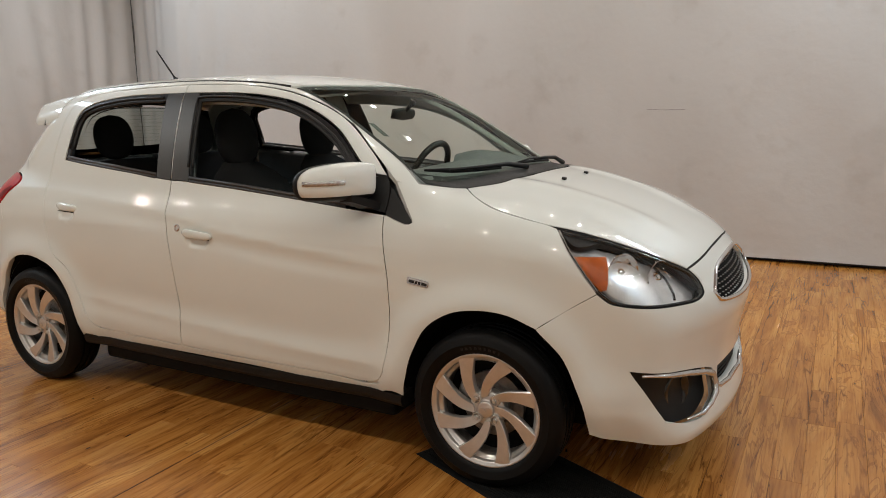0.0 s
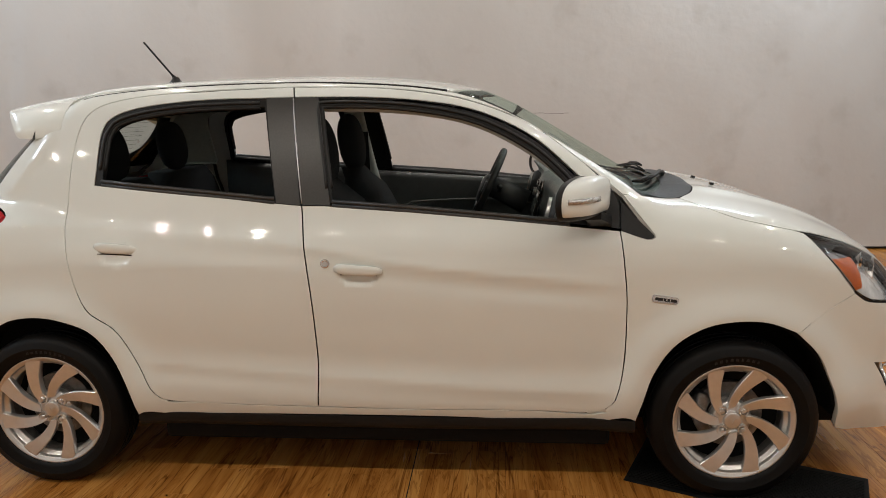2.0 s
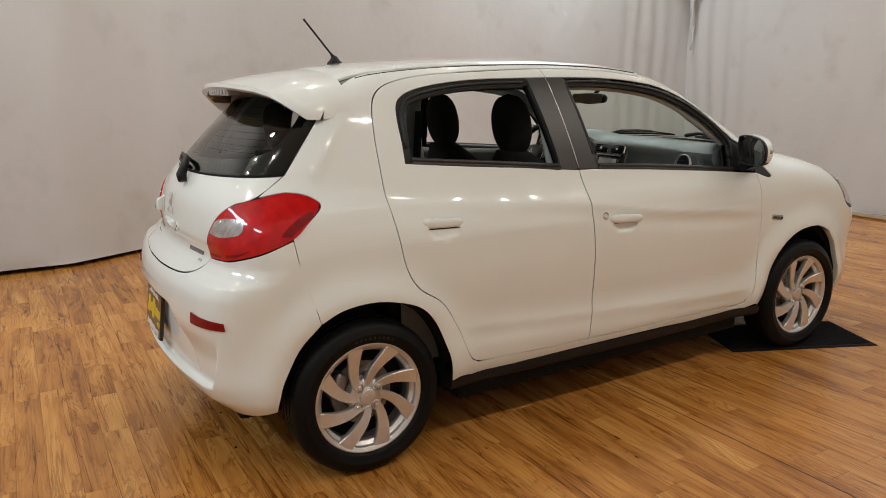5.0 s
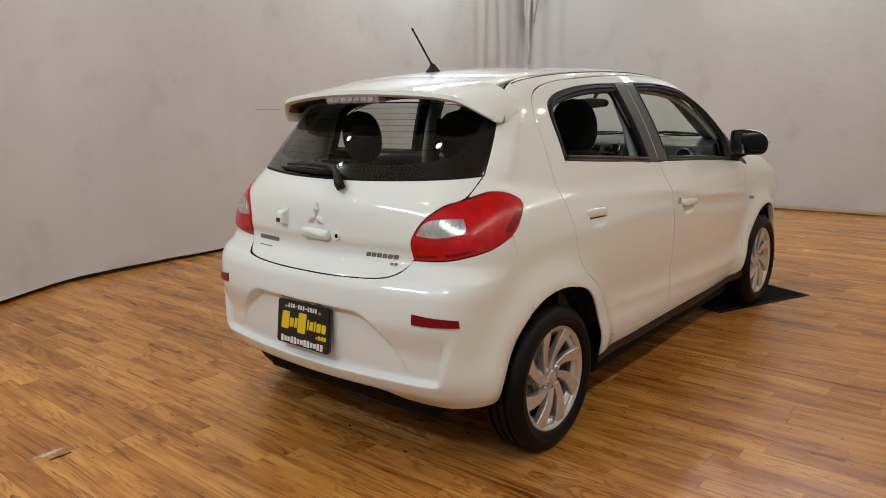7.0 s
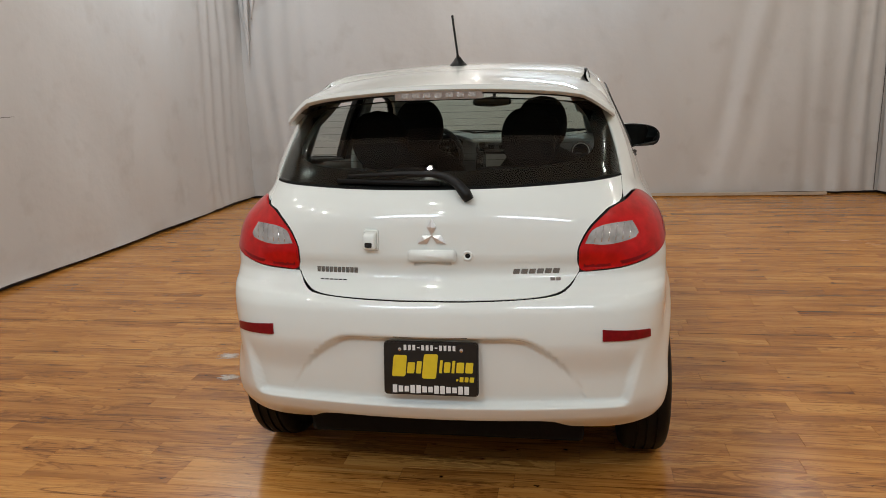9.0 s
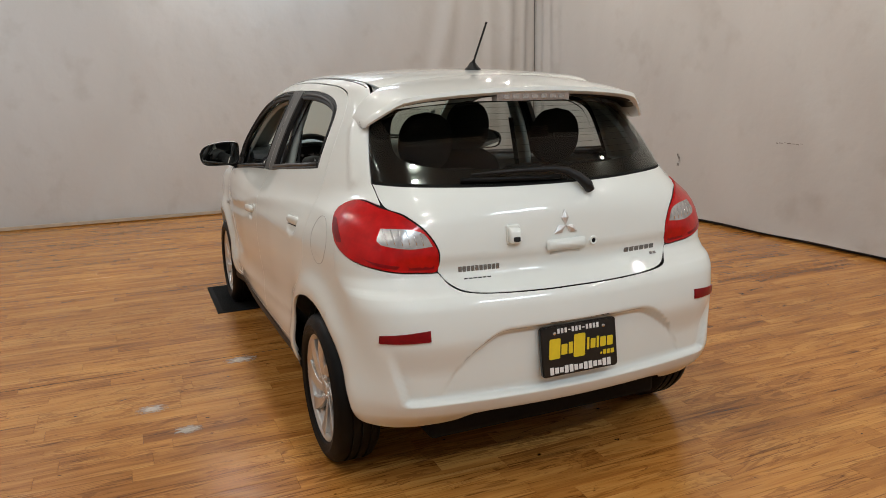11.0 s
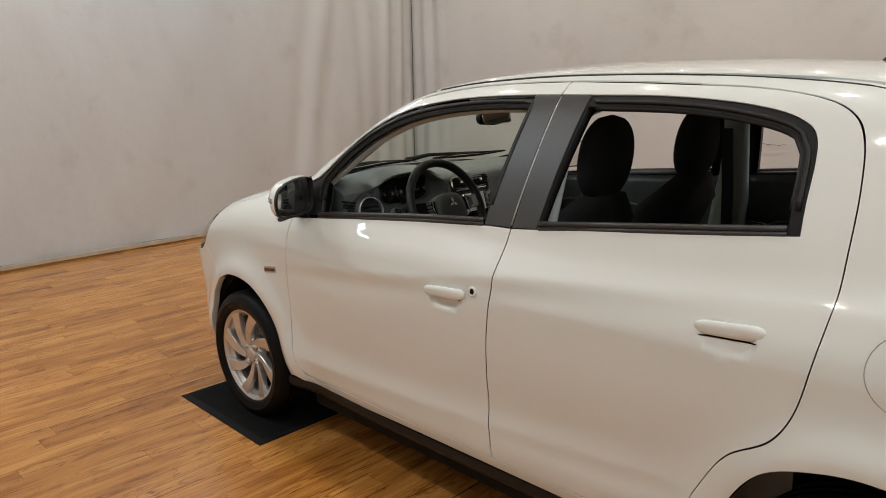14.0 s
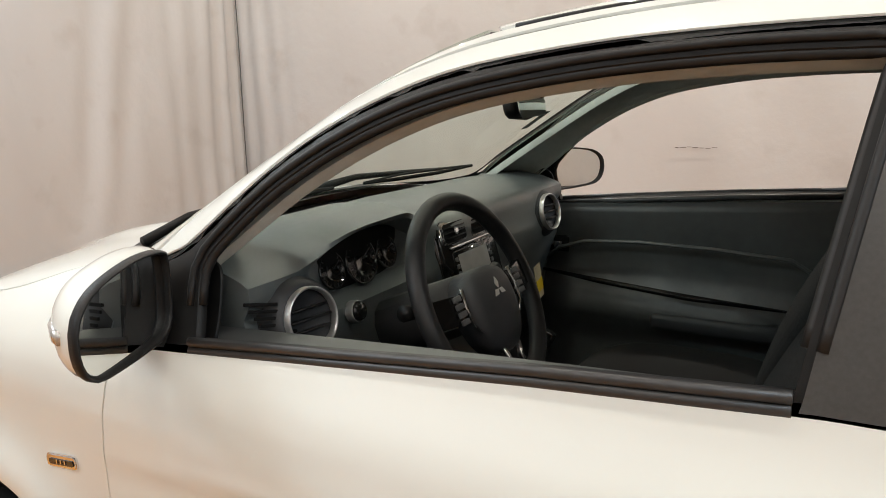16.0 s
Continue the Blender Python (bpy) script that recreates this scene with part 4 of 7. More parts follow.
# rear bumper
ARCH_RB = [(-1.399, .596), (-1.47, .52), (-1.525, .42), (-1.550, .335), (-1.552, .30)]
rb_half = R((0, .727), (.12, .727), (.30, .733), (.405, .744), (.446, .765), (.470, .800), (.470, .800), (.53, .802), (.60, .808), (.66, .821), (.729, .847)) + S((-1.4647, .885), (-1.4647, .885), (-1.4497, .80), (-1.4227, .70), (-1.4102, .65), (-1.3977, .5985), (-1.3977, .5985), *ARCH_RB, (-1.552, .30)) + R((.62, .275), (.45, .285), (.38, .32), (.2, .325), (0, .325))
RB = both_ways(rb_half)
rear_bumper = panel("rear_bumper", PAINT, "rear", RB, car, both=False, depth=0.03, gap=-0.0008, grid=0.008)[0]
seals("rear", RB, rear_bumper, both=False)

# ---------------------------------------------------------------- car: outside fittings
def face_m(p, n, up=(0, 0, 1)):
    """A pose on the surface: z along the normal, y near up."""
    n, up = Vector(n).normalized(), Vector(up)
    xx = up.cross(n).normalized()
    yy = n.cross(xx)
    m = Matrix((xx, yy, n)).transposed().to_4x4()
    m.translation = p
    return m


def spot(dom, a, b):
    """Place and normal of the car's surface."""
    p = on(dom, [(a, b)])
    return p[0], gradient(p)[0]


def rear_spot(y, z):
    p = np.array(R((y, z)))
    return p[0], gradient(p)[0]


def slab(bm, outline, m, thick, bevel=0.0):
    """A flat plate of an outline of (x, y), its face at thick above m."""
    lo = [bm.verts.new(m @ Vector((x, y, 0))) for x, y in outline]
    hi = [bm.verts.new(m @ Vector((x, y, thick))) for x, y in outline]
    n = len(outline)
    top = bm.faces.new(hi)
    for i in range(n):
        bm.faces.new((lo[i], lo[(i + 1) % n], hi[(i + 1) % n], hi[i]))
    if bevel:
        bmesh.ops.bevel(bm, geom=list(top.edges), offset=bevel, segments=2, affect="EDGES")


def rounded(w, h, r, n=5):
    out = []
    for cx, cy, a0 in ((w / 2 - r, h / 2 - r, 0), (-w / 2 + r, h / 2 - r, 90), (-w / 2 + r, -h / 2 + r, 180), (w / 2 - r, -h / 2 + r, 270)):
        for k in range(n):
            a = radians(a0 + 90 * k / (n - 1))
            out.append((cx + r * math.cos(a), cy + r * math.sin(a)))
    return out


# wheels
def build_wheel():
    m = Matrix.Rotation(radians(-90), 4, "X")  # local z to +y
    bm = bmesh.new()
    lathe(bm, [(0.2075, 0.055), (0.2090, 0.064), (0.2080, 0.071), (0.2045, 0.0735), (0.2005, 0.0725), (0.1965, 0.0675), (0.1915, 0.0665), (0.1885, 0.063), (0.187, 0.052)], m, 72)
    wheel = part("wheel", bm, ALLOY, None, "silver alloy wheel with eight swept blades")
    bm = bmesh.new()
    lathe(bm, [(0.187, 0.053), (0.182, 0.046), (0.1745, 0.044), (0.1725, 0.036), (0.1725, 0.022)], m, 72)
    part("rim_step", bm, ALLOY, wheel)
    # dusty barrel in a darker alloy, with the shade behind the blades painted in
    bm = bmesh.new()
    lathe(bm, [(0.1725, 0.022), (0.176, 0.0), (0.175, -0.02), (0.182, -0.06), (0.200, -0.07)], m, 72)
    part("rim_barrel", bm, mat("shaded_dusty_alloy", (0.38, 0.37, 0.36), 0.4, 0.6, 0, 0.5, 40, 0.2), wheel, "dusty inner rim barrel, darkened for the shade behind the blades")
    bm = bmesh.new()
    prof = [(0.204, 0.066), (0.210, 0.078), (0.222, 0.084), (0.240, 0.0868), (0.243, 0.0885), (0.246, 0.0868), (0.262, 0.082), (0.274, 0.0735), (0.2815, 0.064), (0.2855, 0.052)]
    for a in (0.034, 0.0, -0.034):
        prof += [(0.287, a + 0.012), (0.2868, a + 0.0055), (0.280, a + 0.005), (0.280, a - 0.005), (0.2868, a - 0.0055), (0.287, a - 0.012)]
    prof += [(0.2855, -0.052), (0.2815, -0.064), (0.262, -0.082), (0.240, -0.0868), (0.210, -0.078), (0.204, -0.066)]
    lathe(bm, prof, m, 96)
    tyre = part("tyre", bm, RUBBER, wheel, "black rubber tyre")
    hard(tyre, 40)
    bm = bmesh.new()
    for k in range(9):
        a = radians(252 + 4.4 * k)
        box(bm, (0.229, 0, 0.0850), (0.009, 0.009 if k % 3 else 0.006, 0.003), m=m @ Matrix.Rotation(a, 4, "Z"))
    part("sidewall_marking", bm, mat("raised_marking", (0.005, 0.005, 0.005), 0.5, noise_scale=60, noise_amount=0.2), tyre, "raised sidewall marking bars", smooth=False)
    blade = None
    for k in range(8):
        a0 = 45 * k + 18
        if blade is None:
            bm = bmesh.new()
            rings = []
            for s in np.linspace(0, 1, 11):
                r = 0.046 + (0.1985 - 0.046) * s
                th = radians(31 * (1 - s) ** 1.35)
                half = 0.0150 + 0.0175 * s**0.9
                h = 0.049 + 0.013 * math.sin(0.5 * math.pi * s)
                tw = radians(5 * (1 - s) + 3)
                c = Vector((r * math.cos(th), r * math.sin(th), h))
                t = Vector((-math.sin(th + radians(10 * (1 - s))), math.cos(th + radians(10 * (1 - s))), 0))
                nz = Vector((0, 0, 1))
                ring = []
                for px, pz in ((-1, -0.5), (-0.97, 0.30), (-0.88, 0.5), (0.0, 0.46), (0.88, 0.5), (0.97, 0.30), (1, -0.5), (0.80, -1.8), (-0.80, -1.8)):
                    dx, dz = px * half, pz * 0.012
                    ring.append(m @ (c + t * (dx * math.cos(tw)) + nz * (dz + dx * math.sin(tw))))
                rings.append(ring)
            sweep(bm, rings)
            blade = hard(part("blade", bm, ALLOY, wheel), 30)
            base = blade
        else:
            base = blade.copy()
            scene.collection.objects.link(base)
        base.matrix_basis = m @ Matrix.Rotation(radians(a0), 4, "Z") @ m.inverted()
    bm = bmesh.new()
    lathe(bm, [(0.0, 0.0600), (0.024, 0.0598), (0.0285, 0.0585), (0.030, 0.056), (0.0305, 0.049), (0.036, 0.047), (0.058, 0.046), (0.067, 0.040), (0.070, 0.01)], m, 40)
    part("hub", bm, ALLOY, wheel)
    bm = bmesh.new()
    for ang in (90, 210, 330):
        mm = m @ pose(0, 0, 0.0605, 0, 0, ang)
        slab(bm, [(0.001, 0), (0.009, 0.0045), (0.017, 0), (0.009, -0.0045)], mm, 0.0022)
    part("cap_emblem", bm, ALLOY, wheel, "three-lozenge cap emblem", smooth=False)
    nut = None
    for k in range(4):
        if nut is None:
            bm = bmesh.new()
            lathe(bm, [(0.0105, 0.03), (0.0105, 0.054), (0.0095, 0.058), (0.0075, 0.060), (0.007, 0.063), (0.0, 0.064)], m @ Matrix.Translation((0.05, 0, 0)), 6)
            lathe(bm, [(0.0190, 0.035), (0.0190, 0.055), (0.0175, 0.058), (0.0150, 0.058), (0.0135, 0.045)], m @ Matrix.Translation((0.05, 0, 0)), 20)
            nut = obn = part("lug_nut", bm, ALLOY, wheel, "silver lug nut in its boss", smooth=False)
        else:
            obn = nut.copy()
            scene.collection.objects.link(obn)
        obn.matrix_basis = m @ Matrix.Rotation(radians(90 * k + 45), 4, "Z") @ m.inverted()
    bm = bmesh.new()
    lathe(bm, [(0.05, 0.015), (0.075, 0.015), (0.078, -0.005), (0.118, -0.005), (0.118, -0.03), (0.05, -0.03)], m, 48)
    part("brake_disc", bm, STEEL, wheel, "grey brake disc", smooth=False)
    bm = bmesh.new()
    box(bm, (0.105, 0.0, -0.005), (0.05, 0.10, 0.06), 0.012, m=m @ Matrix.Rotation(radians(-20), 4, "Z"))
    part("brake_caliper", bm, STEEL, wheel, "brake caliper")
    bm = bmesh.new()
    lathe(bm, [(0.05, -0.032), (0.120, -0.034), (0.180, -0.020)], m, 48)
    part("back_plate", bm, DARK_VOID, wheel, "dark back plate", smooth=False)
    return wheel


wheel = build_wheel()
for k, (x, s, rot) in enumerate(((AXLE_F, 1, 8), (AXLE_F, -1, 2), (AXLE_R, 1, 20), (AXLE_R, -1, -5))):
    m = pose(x, s * (0.715 if x > 0 else 0.709), AXLE_Z, 0, 0, 0 if s > 0 else 180) @ pose(0, 0, 0, 0, rot, 0)
    w = wheel if k == 0 else copy_thing(wheel, m)
    w.parent = car
    w.matrix_basis = m

# wheel housings
for x in (AXLE_F, AXLE_R):
    for s in (1, -1):
        bm = bmesh.new()
        rings = []
        for a in np.radians(np.linspace(-1, 181, 26)):
            r = 0.352
            rings.append([Vector((x + r * math.cos(a), s * y, AXLE_Z + 0.005 + r * math.sin(a))) for y in (0.47, 0.60, 0.720)])
        rows = [[bm.verts.new(p) for p in ring] for ring in rings]
        for a, b in zip(rows, rows[1:]):
            for i in range(2):
                bm.faces.new((a[i], a[i + 1], b[i + 1], b[i]))
        c = bm.verts.new((x, s * 0.47, AXLE_Z))
        for a, b in zip(rows, rows[1:]):
            bm.faces.new((a[0], b[0], c))
        part("wheel_housing", bm, DARK_VOID, car, "black wheel arch liner", fix=False)
        # flange from the arch lip to the liner
        bm = bmesh.new()
        flat = [(x + 0.345 * math.cos(a), AXLE_Z + 0.01 + 0.345 * math.sin(a)) for a in np.radians(np.linspace(6, 174, 30))]
        outer = [(x + (px - x) * 1.085, AXLE_Z + (pz - AXLE_Z) * 1.085) for px, pz in flat]
        skin = [min(0.735, q[1] - 0.030) for q in S(*outer)]
        rows = [[bm.verts.new((px, s * (yy - 0.01), pz)), bm.verts.new((ox, s * yy, oz))] for (px, pz), (ox, oz), yy in zip(flat, outer, skin) if yy > 0.6]
        for a, b in zip(rows, rows[1:]):
            bm.faces.new((a[0], a[1], b[1], b[0]))
        part("arch_flange", bm, DARK_VOID, car, "black arch lip", fix=False)

# underside, engine bay block and sill skirts
bm = bmesh.new()
box(bm, (0.0, 0, 0.205), (1.64, 1.44, 0.09), 0.02)
part("underbody", bm, DARK_VOID, car, "black underbody")
bm = bmesh.new()
box(bm, (1.25, 0, 0.215), (0.95, 0.96, 0.11), 0.02)
part("front_undertray", bm, DARK_VOID, car, "black front undertray")
bm = bmesh.new()
box(bm, (-1.2, 0, 0.255), (0.84, 0.98, 0.15), 0.02)
part("rear_undertray", bm, DARK_VOID, car, "black rear underside")
bm = bmesh.new()
box(bm, (1.25, 0, 0.52), (0.8, 0.90, 0.50), 0.03)
part("engine_bay", bm, DARK_VOID, car, "dark engine bay")
bm = bmesh.new()
tube(bm, [(-1.25, -0.28, 0.25), (-1.45, -0.30, 0.26), (-1.58, -0.30, 0.27)], 0.022, 12)
part("exhaust_pipe", bm, STEEL, car, "grey exhaust pipe")
for s in (1, -1):
    bm = bmesh.new()
    rings = []
    for x in np.linspace(-0.885, 0.893, 12):
        yo = S((min(max(x, -0.80), 0.84), 0.292))[0][1] - 0.004
        rings.append([Vector((x, s * y, z)) for y, z in ((0.70, 0.235), (yo - 0.012, 0.236), (yo - 0.002, 0.243), (yo + 0.006, 0.262), (yo + 0.004, 0.284), (0.74, 0.288), (0.70, 0.288))])
    sweep(bm, rings)
    hard(part("side_skirt", bm, BLACK_TRIM, car, "black plastic side skirt"), 40)

# door handles, key cylinders
for s, doors in ((1, 0), (-1, 1)):
    for (hx, hz), door in zip(HANDLES, (front_door[doors], rear_door[doors])):
        rings = []
        y0 = spot("flat", hx, hz + 0.03)[0][1]
        for u in np.linspace(-1, 1, 17):
            x = hx + 0.083 * u
            base = spot("flat", x, hz + 0.035)[0][1]
            e = max(0.0, 1 - abs(u) ** 6)
            hh = 0.0180 * (0.45 + 0.55 * e) * (1 - 0.08 * u)
            dep = 0.004 + 0.013 * (0.35 + 0.65 * e)
            zc = hz + 0.003 - 0.004 * u
            back = -0.006 if abs(u) > 0.72 else 0.003
            rings.append([Vector((x, s * (base + back + (dep - back) * max(0, py)), zc + hh * pz)) for py, pz in ((0, 1), (0.55, 1.02), (0.9, 0.80), (1.0, 0.3), (1.0, -0.4), (0.8, -0.85), (0.45, -1.0), (0, -1))])
        bm = bmesh.new()
        sweep(bm, rings)
        handle = part("door_handle", bm, PAINT, door, "white pull handle")
        # shade under the pull, put in as a thin black strip
        bm = bmesh.new()
        q = np.array(S(*[(hx + 0.064 * u, hz - 0.0165 - 0.002 * u) for u in np.linspace(-1, 1, 9)]))
        tube(bm, [Vector((x, s * (y + 0.001), z)) for x, y, z in q], [0.001] + [0.0022] * 7 + [0.001], 6)
        part("handle_gap", bm, DARK_VOID, handle, "black strip for the shade under the handle")
    p, n = spot("flat", -0.163, 0.848)
    bm = bmesh.new()
    mm = face_m((p[0], s * p[1], p[2]), (n[0], s * n[1], n[2]))
    lathe(bm, [(0.0155, -0.002), (0.0155, 0.004), (0.013, 0.006), (0.010, 0.006), (0.0085, 0.003)], mm, 24)
    part("key_cylinder", bm, PAINT if s > 0 else CHROME, front_door[doors], "key cylinder ring")
    bm = bmesh.new()
    lathe(bm, [(0.0085, 0.003), (0.0, 0.003)], mm, 16)
    part("key_slot", bm, DARK_VOID if s > 0 else CHROME, front_door[doors], "key slot")
    # chrome fender ornament
    p, n = spot("flat", 0.975, 0.722)
    mm = face_m((p[0], s * p[1], p[2]), (n[0], s * n[1], n[2])) @ pose(0, 0, 0, 0, 0, s * 8)
    bm = bmesh.new()
    slab(bm, rounded(0.088, 0.024, 0.008), mm, 0.006, 0.002)
    orn = part("fender_ornament", bm, CHROME, fender[doors], "chrome side ornament with black slot", smooth=False)
    bm = bmesh.new()
    slab(bm, rounded(0.072, 0.010, 0.004), mm @ pose(0.002, -0.001, 0.0045), 0.003)
    part("slot", bm, BLACK_GLOSS, orn, smooth=False)
    bm = bmesh.new()
    for k in (-1, 0, 1):
        box(bm, (0.012 * k + 0.004, 0, 0.0078), (0.003, 0.007, 0.002), m=mm)
    part("ornament_rib", bm, CHROME, orn, smooth=False)

# fuel lid joint on the left quarter
ring = [(-1.273 + 0.088 * math.cos(a), 0.873 + 0.086 * math.sin(a)) for a in np.linspace(0, 2 * math.pi, 49)]
pp = on("flat", ring)
bm = bmesh.new()
tube(bm, [Vector(p) - Vector(n) * 0.0004 for p, n in zip(pp, gradient(pp))], 0.0013, 6, cap=False)
part("fuel_lid_joint", bm, SEAL, quarter[0], "thin round fuel lid joint")

# side mirrors
for s, i in ((1, 0), (-1, 1)):
    face = [(0.758, 1.090), (0.800, 1.101), (0.850, 1.100), (0.902, 1.086), (0.927, 1.060), (0.933, 1.025), (0.927, 0.988), (0.910, 0.968), (0.870, 0.960), (0.810, 0.957), (0.776, 0.960), (0.760, 0.980), (0.755, 1.03), (0.755, 1.07)]
    face = [((y - 0.845) * 1.38, (z - 1.030) * 0.92) for y, z in smooth_loop(np.array(face), 0.012)]
    face = [(u * (1.10 if u > 0 else 1.0), v) for u, v in face]
    turn, mid_z = 0.46, 1.060 - 0.008 * s

    def rim_point(u, v, d):
        """Along the rim, up, and forward of it."""
        return Vector((0.664 - u * math.sin(turn) + d * 0.98, s * (0.853 + u * math.cos(turn) - d * 0.14), mid_z + v))

    rings = []
    for d, g, gv, lean in ((0.0, 0.99, 0.99, 0), (0.012, 1.02, 1.02, 0), (0.030, 1.03, 1.03, 0.001), (0.050, 1.00, 1.01, 0.003), (0.068, 0.93, 0.95, 0.004), (0.084, 0.79, 0.83, 0.004), (0.094, 0.58, 0.62, 0.002), (0.099, 0.30, 0.34, 0.0), (0.100, 0.06, 0.08, 0.0)):
        rings.append([rim_point(u * g, v * gv + lean, d) for u, v in face])
    low = mid_z - 0.044
    for keep_low in (False, True):
        bm = bmesh.new()
        bm.faces.new(sweep(bm, rings, cap=False)[-1])
        bmesh.ops.bisect_plane(bm, geom=bm.verts[:] + bm.edges[:] + bm.faces[:], plane_co=(0, 0, low), plane_no=(0, 0, 1), clear_outer=keep_low, clear_inner=not keep_low)
        if not keep_low:
            mirror = part("side_mirror", bm, PAINT, front_door[i], "white door mirror with black lower shell")
        else:
            part("lower_shell", bm, BLACK_TRIM, mirror, "black lower mirror shell")
    bm = bmesh.new()
    sweep(bm, [[rim_point(u * g, v * g, d + tip * (u + 0.4 * v)) for u, v in face] for g, d, tip in ((1.03, 0.010, 0), (1.035, 0.000, 0), (1.02, -0.010, 0), (0.985, -0.012, 0), (0.955, -0.007, 0), (0.945, 0.002, -0.02))], cap=False)
    part("mirror_rim", bm, BLACK_TRIM, mirror, "black mirror rim")
    bm = bmesh.new()
    bm.faces.new([bm.verts.new(rim_point(u * 0.95, v * 0.95, 0.001 - 0.02 * u - 0.008 * v)) for u, v in face])
    part("mirror_glass", bm, MIRROR, mirror, "mirror glass", smooth=False)
    # foot on the door corner
    bm = bmesh.new()
    sweep(bm, [[Vector((x, s * y, z + 0.006)) for x, y, z in ring] for ring in (
        [(0.690, 0.690, 0.945), (0.800, 0.690, 0.940), (0.800, 0.690, 0.982), (0.690, 0.690, 0.982)],
        [(0.715, 0.745, 0.950), (0.800, 0.745, 0.950), (0.800, 0.745, 0.985), (0.715, 0.745, 0.985)],
        [(0.725, 0.790, 0.968), (0.790, 0.790, 0.970), (0.790, 0.790, 1.000), (0.725, 0.790, 1.000)],
        [(0.700, 0.850, 0.992), (0.750, 0.850, 0.995), (0.750, 0.850, 1.020), (0.700, 0.850, 1.020)])])
    hard(part("mirror_foot", bm, BLACK_TRIM, mirror, "black mirror foot"), 30)
    # turn signal strip round the outer end of the shell
    bm = bmesh.new()
    rr = []
    for ring in rings[2:8]:
        p = max((q for q in ring if abs(q.z - mid_z - 0.004) < 0.020), key=lambda q: s * q.y)
        d = Vector((0.35, s * 1.0, 0)).normalized()
        rr.append([Vector((p.x, p.y, mid_z + 0.004)) + d * o + Vector((0, 0, h)) for o, h in ((-0.006, -0.009), (0.0035, -0.008), (0.0035, 0.008), (-0.006, 0.009))])
    sweep(bm, rr)
    part("turn_signal", bm, CLEAR_BITS, mirror, "clear turn signal strip")

# bright seam between the two pillar films
q = np.array(S(*[(-0.251 - 0.0535 * t, 1.045 + 0.355 * t) for t in np.linspace(0, 1, 14)]))
for s, i in ((1, 0), (-1, 1)):
    bm = bmesh.new()
    tube(bm, [Vector((x, s * y, z)) - Vector((g[0], s * g[1], g[2])) * 0.0012 for (x, y, z), g in zip(q, gradient(q))], 0.0022, 6)
    part("pillar_seam", bm, ALLOY, rear_door[i], "silver seam strip")

# black strips in the roof ditches
for s in (1, -1):
    q = np.array(T(*[(x, 0.5125 + 0.010 * step(-0.2, 0.26, x)) for x in np.linspace(-1.12, 0.24, 28)]))
    bm = bmesh.new()
    tube(bm, [Vector((x, s * y, z)) - Vector((g[0], s * g[1], g[2])) * 0.0050 for (x, y, z), g in zip(q, gradient(q))], 0.0062, 8)
    part("roof_ditch_strip", bm, BLACK_TRIM, roof, "black roof ditch strip")

# aerial
bm = bmesh.new()
p, n = spot("top", -0.985, 0.0)
lathe(bm, [(0.034, -0.004), (0.033, 0.004), (0.024, 0.012), (0.014, 0.026), (0.010, 0.032), (0.0, 0.033)], Matrix.Translation(p), 24)
aerial = part("aerial", bm, BLACK_TRIM, car, "black roof aerial")
bm = bmesh.new()
a, b = Vector((p[0] - 0.004, 0, p[2] + 0.026)), Vector((-1.115, 0, 1.655))
tube(bm, [a + (b - a) * t for t in (0, 0.05, 0.1, 0.95, 1.0)], [0.009, 0.007, 0.0045, 0.0042, 0.005], 10)
part("mast", bm, BLACK_TRIM, aerial)

# spoiler over the rear glass
def spoiler_ring(y):
    ay = abs(y)
    te_x = -1.502 + 0.26 * ay * ay + 0.8 * max(0, ay - 0.47) ** 1.2
    drop = 0.22 * max(0, ay - 0.40) ** 1.5 + 0.55 * max(0, ay - 0.49) ** 1.1
    le = T((-1.175, y))[0]
    top = []
    te_z = 1.398 - 0.12 * ay * ay - drop
    for t in np.linspace(0, 1, 8):
        x = -1.175 + (te_x + 1.175) * t
        z = le[2] + 0.003 + (te_z - le[2]) * (0.55 * t + 0.45 * t * t)
        top.append((x, z))
    bot = [(te_x - 0.003, te_z - 0.012), (te_x + 0.008, te_z - 0.022), (te_x + 0.07, te_z - 0.026), (-1.36 + 0.20 * ay * ay, te_z - 0.026), (-1.175, le[2] - 0.02)]
    return [Vector((x, y, z)) for x, z in top + bot]


bm = bmesh.new()
sweep(bm, [spoiler_ring(y) for y in np.linspace(-0.592, 0.592, 45)])
spoiler = hard(part("spoiler", bm, PAINT, tailgate, "white roof spoiler"), 50)
# black sheet puts the shade below the spoiler into the colour
bm = bmesh.new()
rr = []
for y in np.linspace(-0.53, 0.53, 31):
    low = spoiler_ring(y)[9:12]
    rr.append([low[0] + Vector((0.012, 0, -0.0015)), low[1] + Vector((0, 0, -0.0025)), low[2] + Vector((0, 0, -0.0025)), low[2] + Vector((0, 0, 0.004)), low[0] + Vector((0.012, 0, 0.004))])
sweep(bm, rr)
part("spoiler_underside", bm, BLACK_TRIM, spoiler, "black sheet for the shade under the spoiler")
bm = bmesh.new()
rr = []
for y in np.linspace(-0.15, 0.15, 9):
    x = -1.502 + 0.26 * y * y
    rr.append([Vector((x + 0.004, y, 1.380)), Vector((x + 0.010, y, 1.352)), Vector((x + 0.05, y, 1.354)), Vector((x + 0.05, y, 1.380))])
sweep(bm, rr)
stop_lamp = part("stop_lamp", bm, mat("stop_lamp_lens", (0.30, 0.27, 0.25), 0.2, 0, 0.6, 0.5, 60, 0.2), spoiler, "clear high stop lamp strip", smooth=False)
